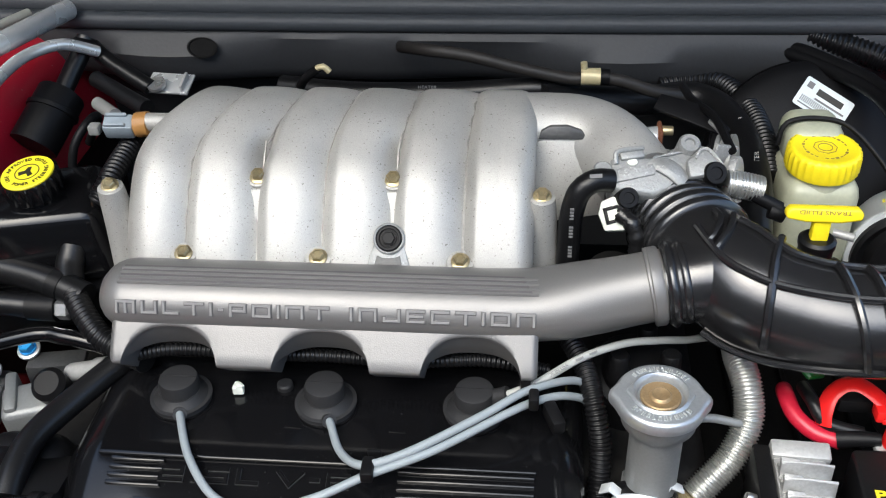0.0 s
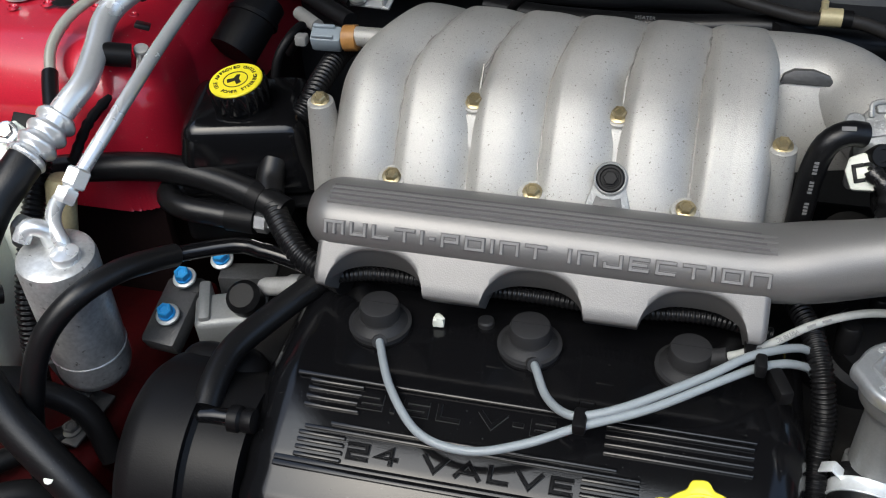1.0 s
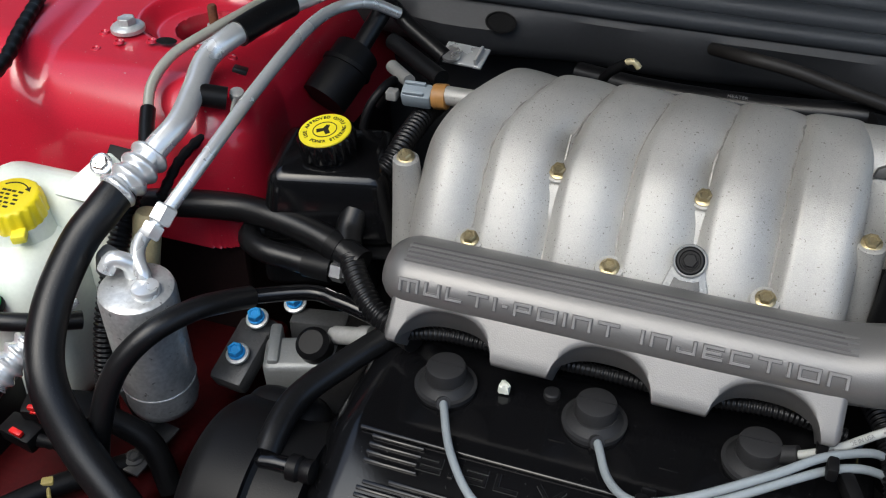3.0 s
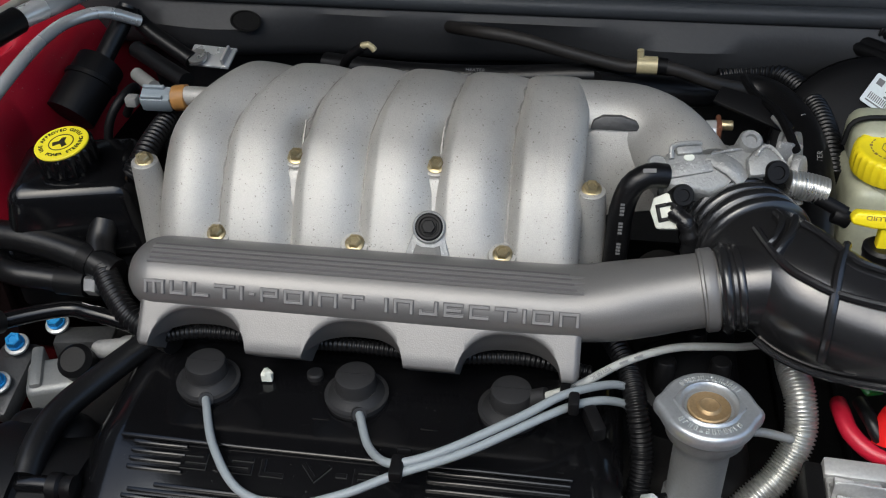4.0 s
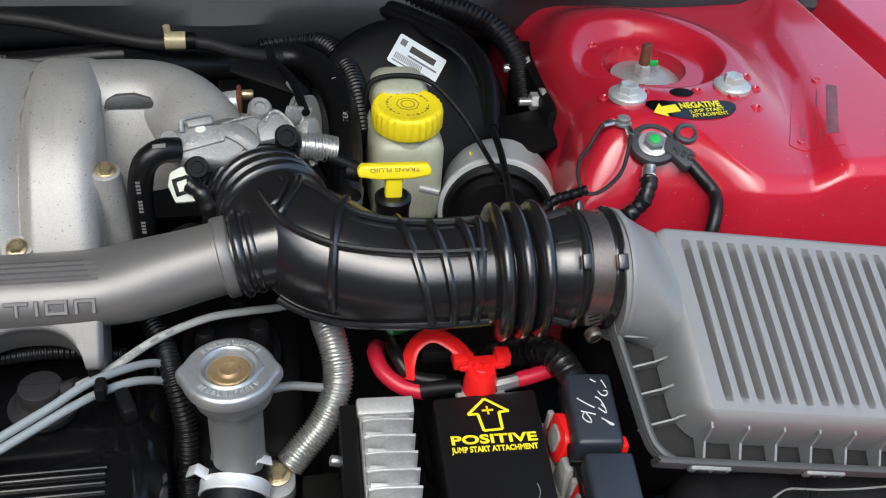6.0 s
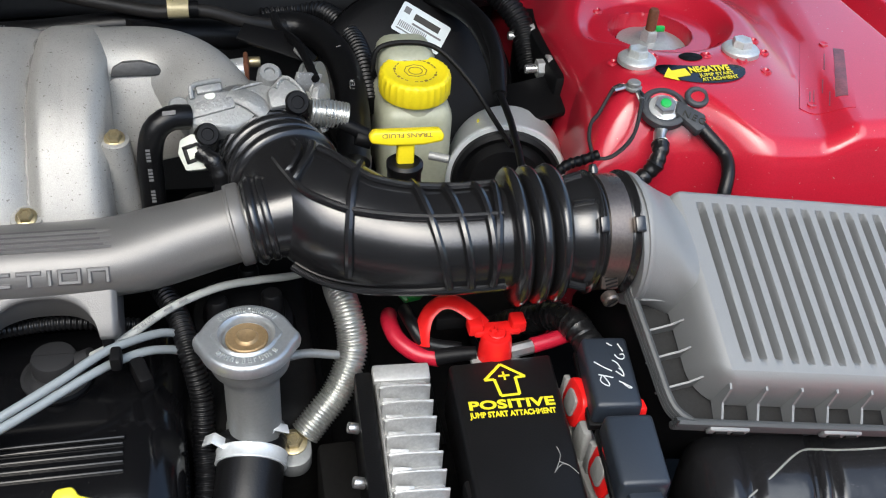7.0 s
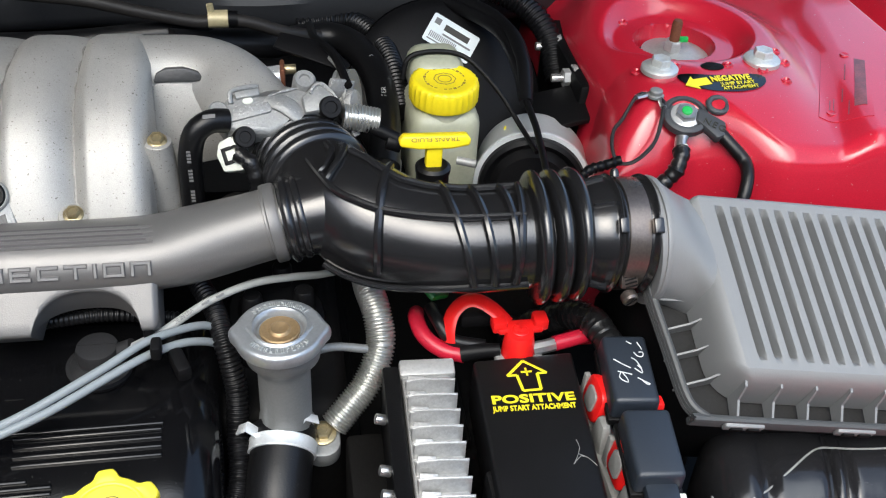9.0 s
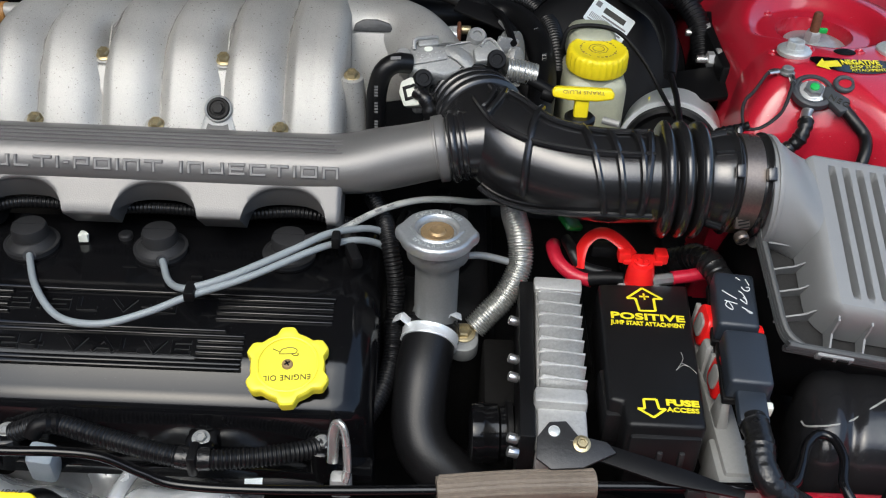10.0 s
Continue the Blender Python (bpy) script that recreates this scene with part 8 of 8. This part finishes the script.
part("plate", rbox((0.044, 0.026, 0.003), (0, 0, 0), 0.001, pose(-0.206, 0.330, 0.070, 18, 0, -6)), ALU, bp)
part("fold", rbox((0.003, 0.020, 0.010), (0, 0, 0), 0.001, pose(-0.190, 0.326, 0.073, 18, 0, -6)), ALU_DULL, bp)
part("ring", lathe([(0.005, 0), (0.009, 0), (0.009, 0.003), (0.005, 0.003)], pose(-0.216, 0.322, 0.072, 18, 0, 0), 24), STEEL, bp)
solo("dark_wiring", sweep([(-0.26, 0.25, 0.05), (-0.238, 0.235, 0.085), (-0.240, 0.215, 0.088), (-0.25, 0.20, 0.07), (-0.255, 0.19, 0.03)], 0.004, 10, 0.004), BLACK, "thin black wires beside the sensor", "wiring loom")


def absorb(cap, main, owner, name, label):
    """Makes a cap a part of its vessel, with its own pieces under it."""
    kids = list(cap.children)
    body = next(k for k in kids if k.name.split(".")[0] == main)
    body.parent, body.name = owner, name
    tagged(body, label)
    for k in kids:
        if k is not body:
            k.parent = body
    bpy.data.objects.remove(cap)


absorb(pc, "skirt", ps, "filler_cap", "black ribbed cap with a yellow printed face")
absorb(tc, "cap_body", tank, "filler_cap", "bright yellow ribbed cap with black print")
absorb(bc, "cap_body", res, "filler_cap", "yellow ribbed cap with moulded print")
absorb(cap, "shell", neck, "pressure_cap", "stamped zinc pressure cap with a brass centre")

# ---- front edge: prop rod, hook, shields ----
rod = thing("hood_prop_rod", "black hood prop rod lying along the front with a ribbed grip", "prop rod")
part("rod", sweep([(-0.15, -0.197, -0.050), (-0.069, -0.198, -0.050), (-0.029, -0.197, -0.050), (0.003, -0.200, -0.050), (0.035, -0.213, -0.050), (0.064, -0.222, -0.050), (0.133, -0.223, -0.050), (0.245, -0.217, -0.050), (0.345, -0.209, -0.050), (0.470, -0.204, -0.050), (0.489, -0.200, -0.050), (0.499, -0.184, -0.050), (0.508, -0.164, -0.050), (0.519, -0.152, -0.050), (0.530, -0.155, -0.050), (0.533, -0.173, -0.051), (0.527, -0.195, -0.054), (0.533, -0.212, -0.060)], 0.0036, 14, 0.003), COVER, rod)
part("grip", sweep([(0.238, -0.2210, -0.047), (0.285, -0.2155, -0.046), (0.347, -0.2095, -0.047)], 0.0105, 26, 0.01, rad=lambda s, t: 0.0100), WOODY, rod, "ribbed brown grip sleeve")
for k in range(9):
    a = radians(20 + 20 * k)
    d = V(0, -math.cos(a), math.sin(a)) * 0.0100
    part("grip_rib", sweep([V(0.239, -0.2210, -0.047) + d, V(0.285, -0.2155, -0.046) + d, V(0.346, -0.2095, -0.047) + d], 0.0010, 6, 0.02), WOODY, rod)
part("rod_clip", rbox((0.014, 0.014, 0.010), (0.418, -0.206, -0.052), 0.002), BOOT, rod)
hk = thing("lifting_hook", "bright steel lifting loop in front of the valve cover", "hook")
part("loop", sweep([(0.160, -0.166, -0.085), (0.161, -0.163, -0.060), (0.164, -0.162, -0.048), (0.168, -0.165, -0.047), (0.171, -0.170, -0.058), (0.172, -0.176, -0.080), (0.170, -0.180, -0.090)], 0.0044, 14, 0.003, flat=0.6), STEEL, hk)
part("foot", rbox((0.016, 0.012, 0.02), (0.167, -0.176, -0.098), 0.003), ALU_DULL, hk)
sh1 = thing("heat_shield", "wrinkled bright aluminium exhaust heat shield", "heat shield")
g = bmesh.new()
gr = [[g.verts.new((-0.10 + 0.20 * i / 24, -0.215 + 0.10 * j / 12, -0.132 + 0.02 * math.sin(j * 0.5) + 0.006 * math.sin(i * 0.9 + j * 0.4) + 0.012 * math.cos(i * 0.35))) for i in range(25)] for j in range(13)]
for a, b in zip(gr, gr[1:]):
    for i in range(24):
        g.faces.new((a[i], a[i + 1], b[i + 1], b[i]))
part("sheet", g, ALU, sh1)
part("stiffener", sweep([(-0.01, -0.21, -0.125), (0.0, -0.17, -0.115), (0.01, -0.13, -0.125)], 0.006, 10, 0.006), ALU, sh1)
wc = thing("wiring_connector", "pale grey connector on the front loom", "connector")
part("housing", rbox((0.020, 0.018, 0.042), (0, 0, 0), 0.004, pose(-0.057, -0.168, -0.096, 20, 10, 0)), SENSOR, wc)
part("taped_tail", sweep([(-0.066, -0.158, -0.078), (-0.060, -0.155, -0.070), (-0.045, -0.151, -0.071)], 0.007, 12, 0.003, rad=lambda s, t: 0.0065 + 0.001 * math.sin(s * 900)), BLACK, wc)
tag = thing("paper_tag", "white printed tag on a black hose", "label")
part("hose", sweep([(0.075, -0.150, -0.125), (0.11, -0.155, -0.122), (0.15, -0.152, -0.122)], 0.010, 14, 0.006), BLACK, tag)
part("wrap", sweep([(0.092, -0.153, -0.1235), (0.106, -0.1545, -0.1222)], 0.0106, 18, 0.02), PAPER, tag)
ed = thing("engine_dipstick", "yellow engine oil dipstick ring by the front edge", "dipstick")
part("ring", prism(round_rect(0.046, 0.024, 0.011, 6), 0.006, pose(-0.064, -0.240, -0.058, 25, 0, 0), 0.002), YELLOW, ed)
part("centre", prism(round_rect(0.030, 0.010, 0.005, 5), 0.002, pose(-0.064, -0.243, -0.0525, 25, 0, 0), 0.0005), NECK, ed)
letters("ENGI", 0.0055, pose(-0.060, -0.2315, -0.0475, 25, 0, 180), BLACK_INK, ed, "print", 0.00015, 1.2)
part("tube", sweep([(-0.064, -0.235, -0.063), (-0.06, -0.20, -0.09), (-0.05, -0.18, -0.14)], 0.005, 10, 0.01), BLACK, ed)
ed.location = (0.014, -0.003, 0)
solo("bumper_hook", sweep([(0.556, -0.205, -0.060), (0.566, -0.195, -0.050), (0.572, -0.206, -0.052), (0.570, -0.226, -0.062)], 0.005, 10, 0.004), COVER, "black bent bracket at the front corner", "bracket")
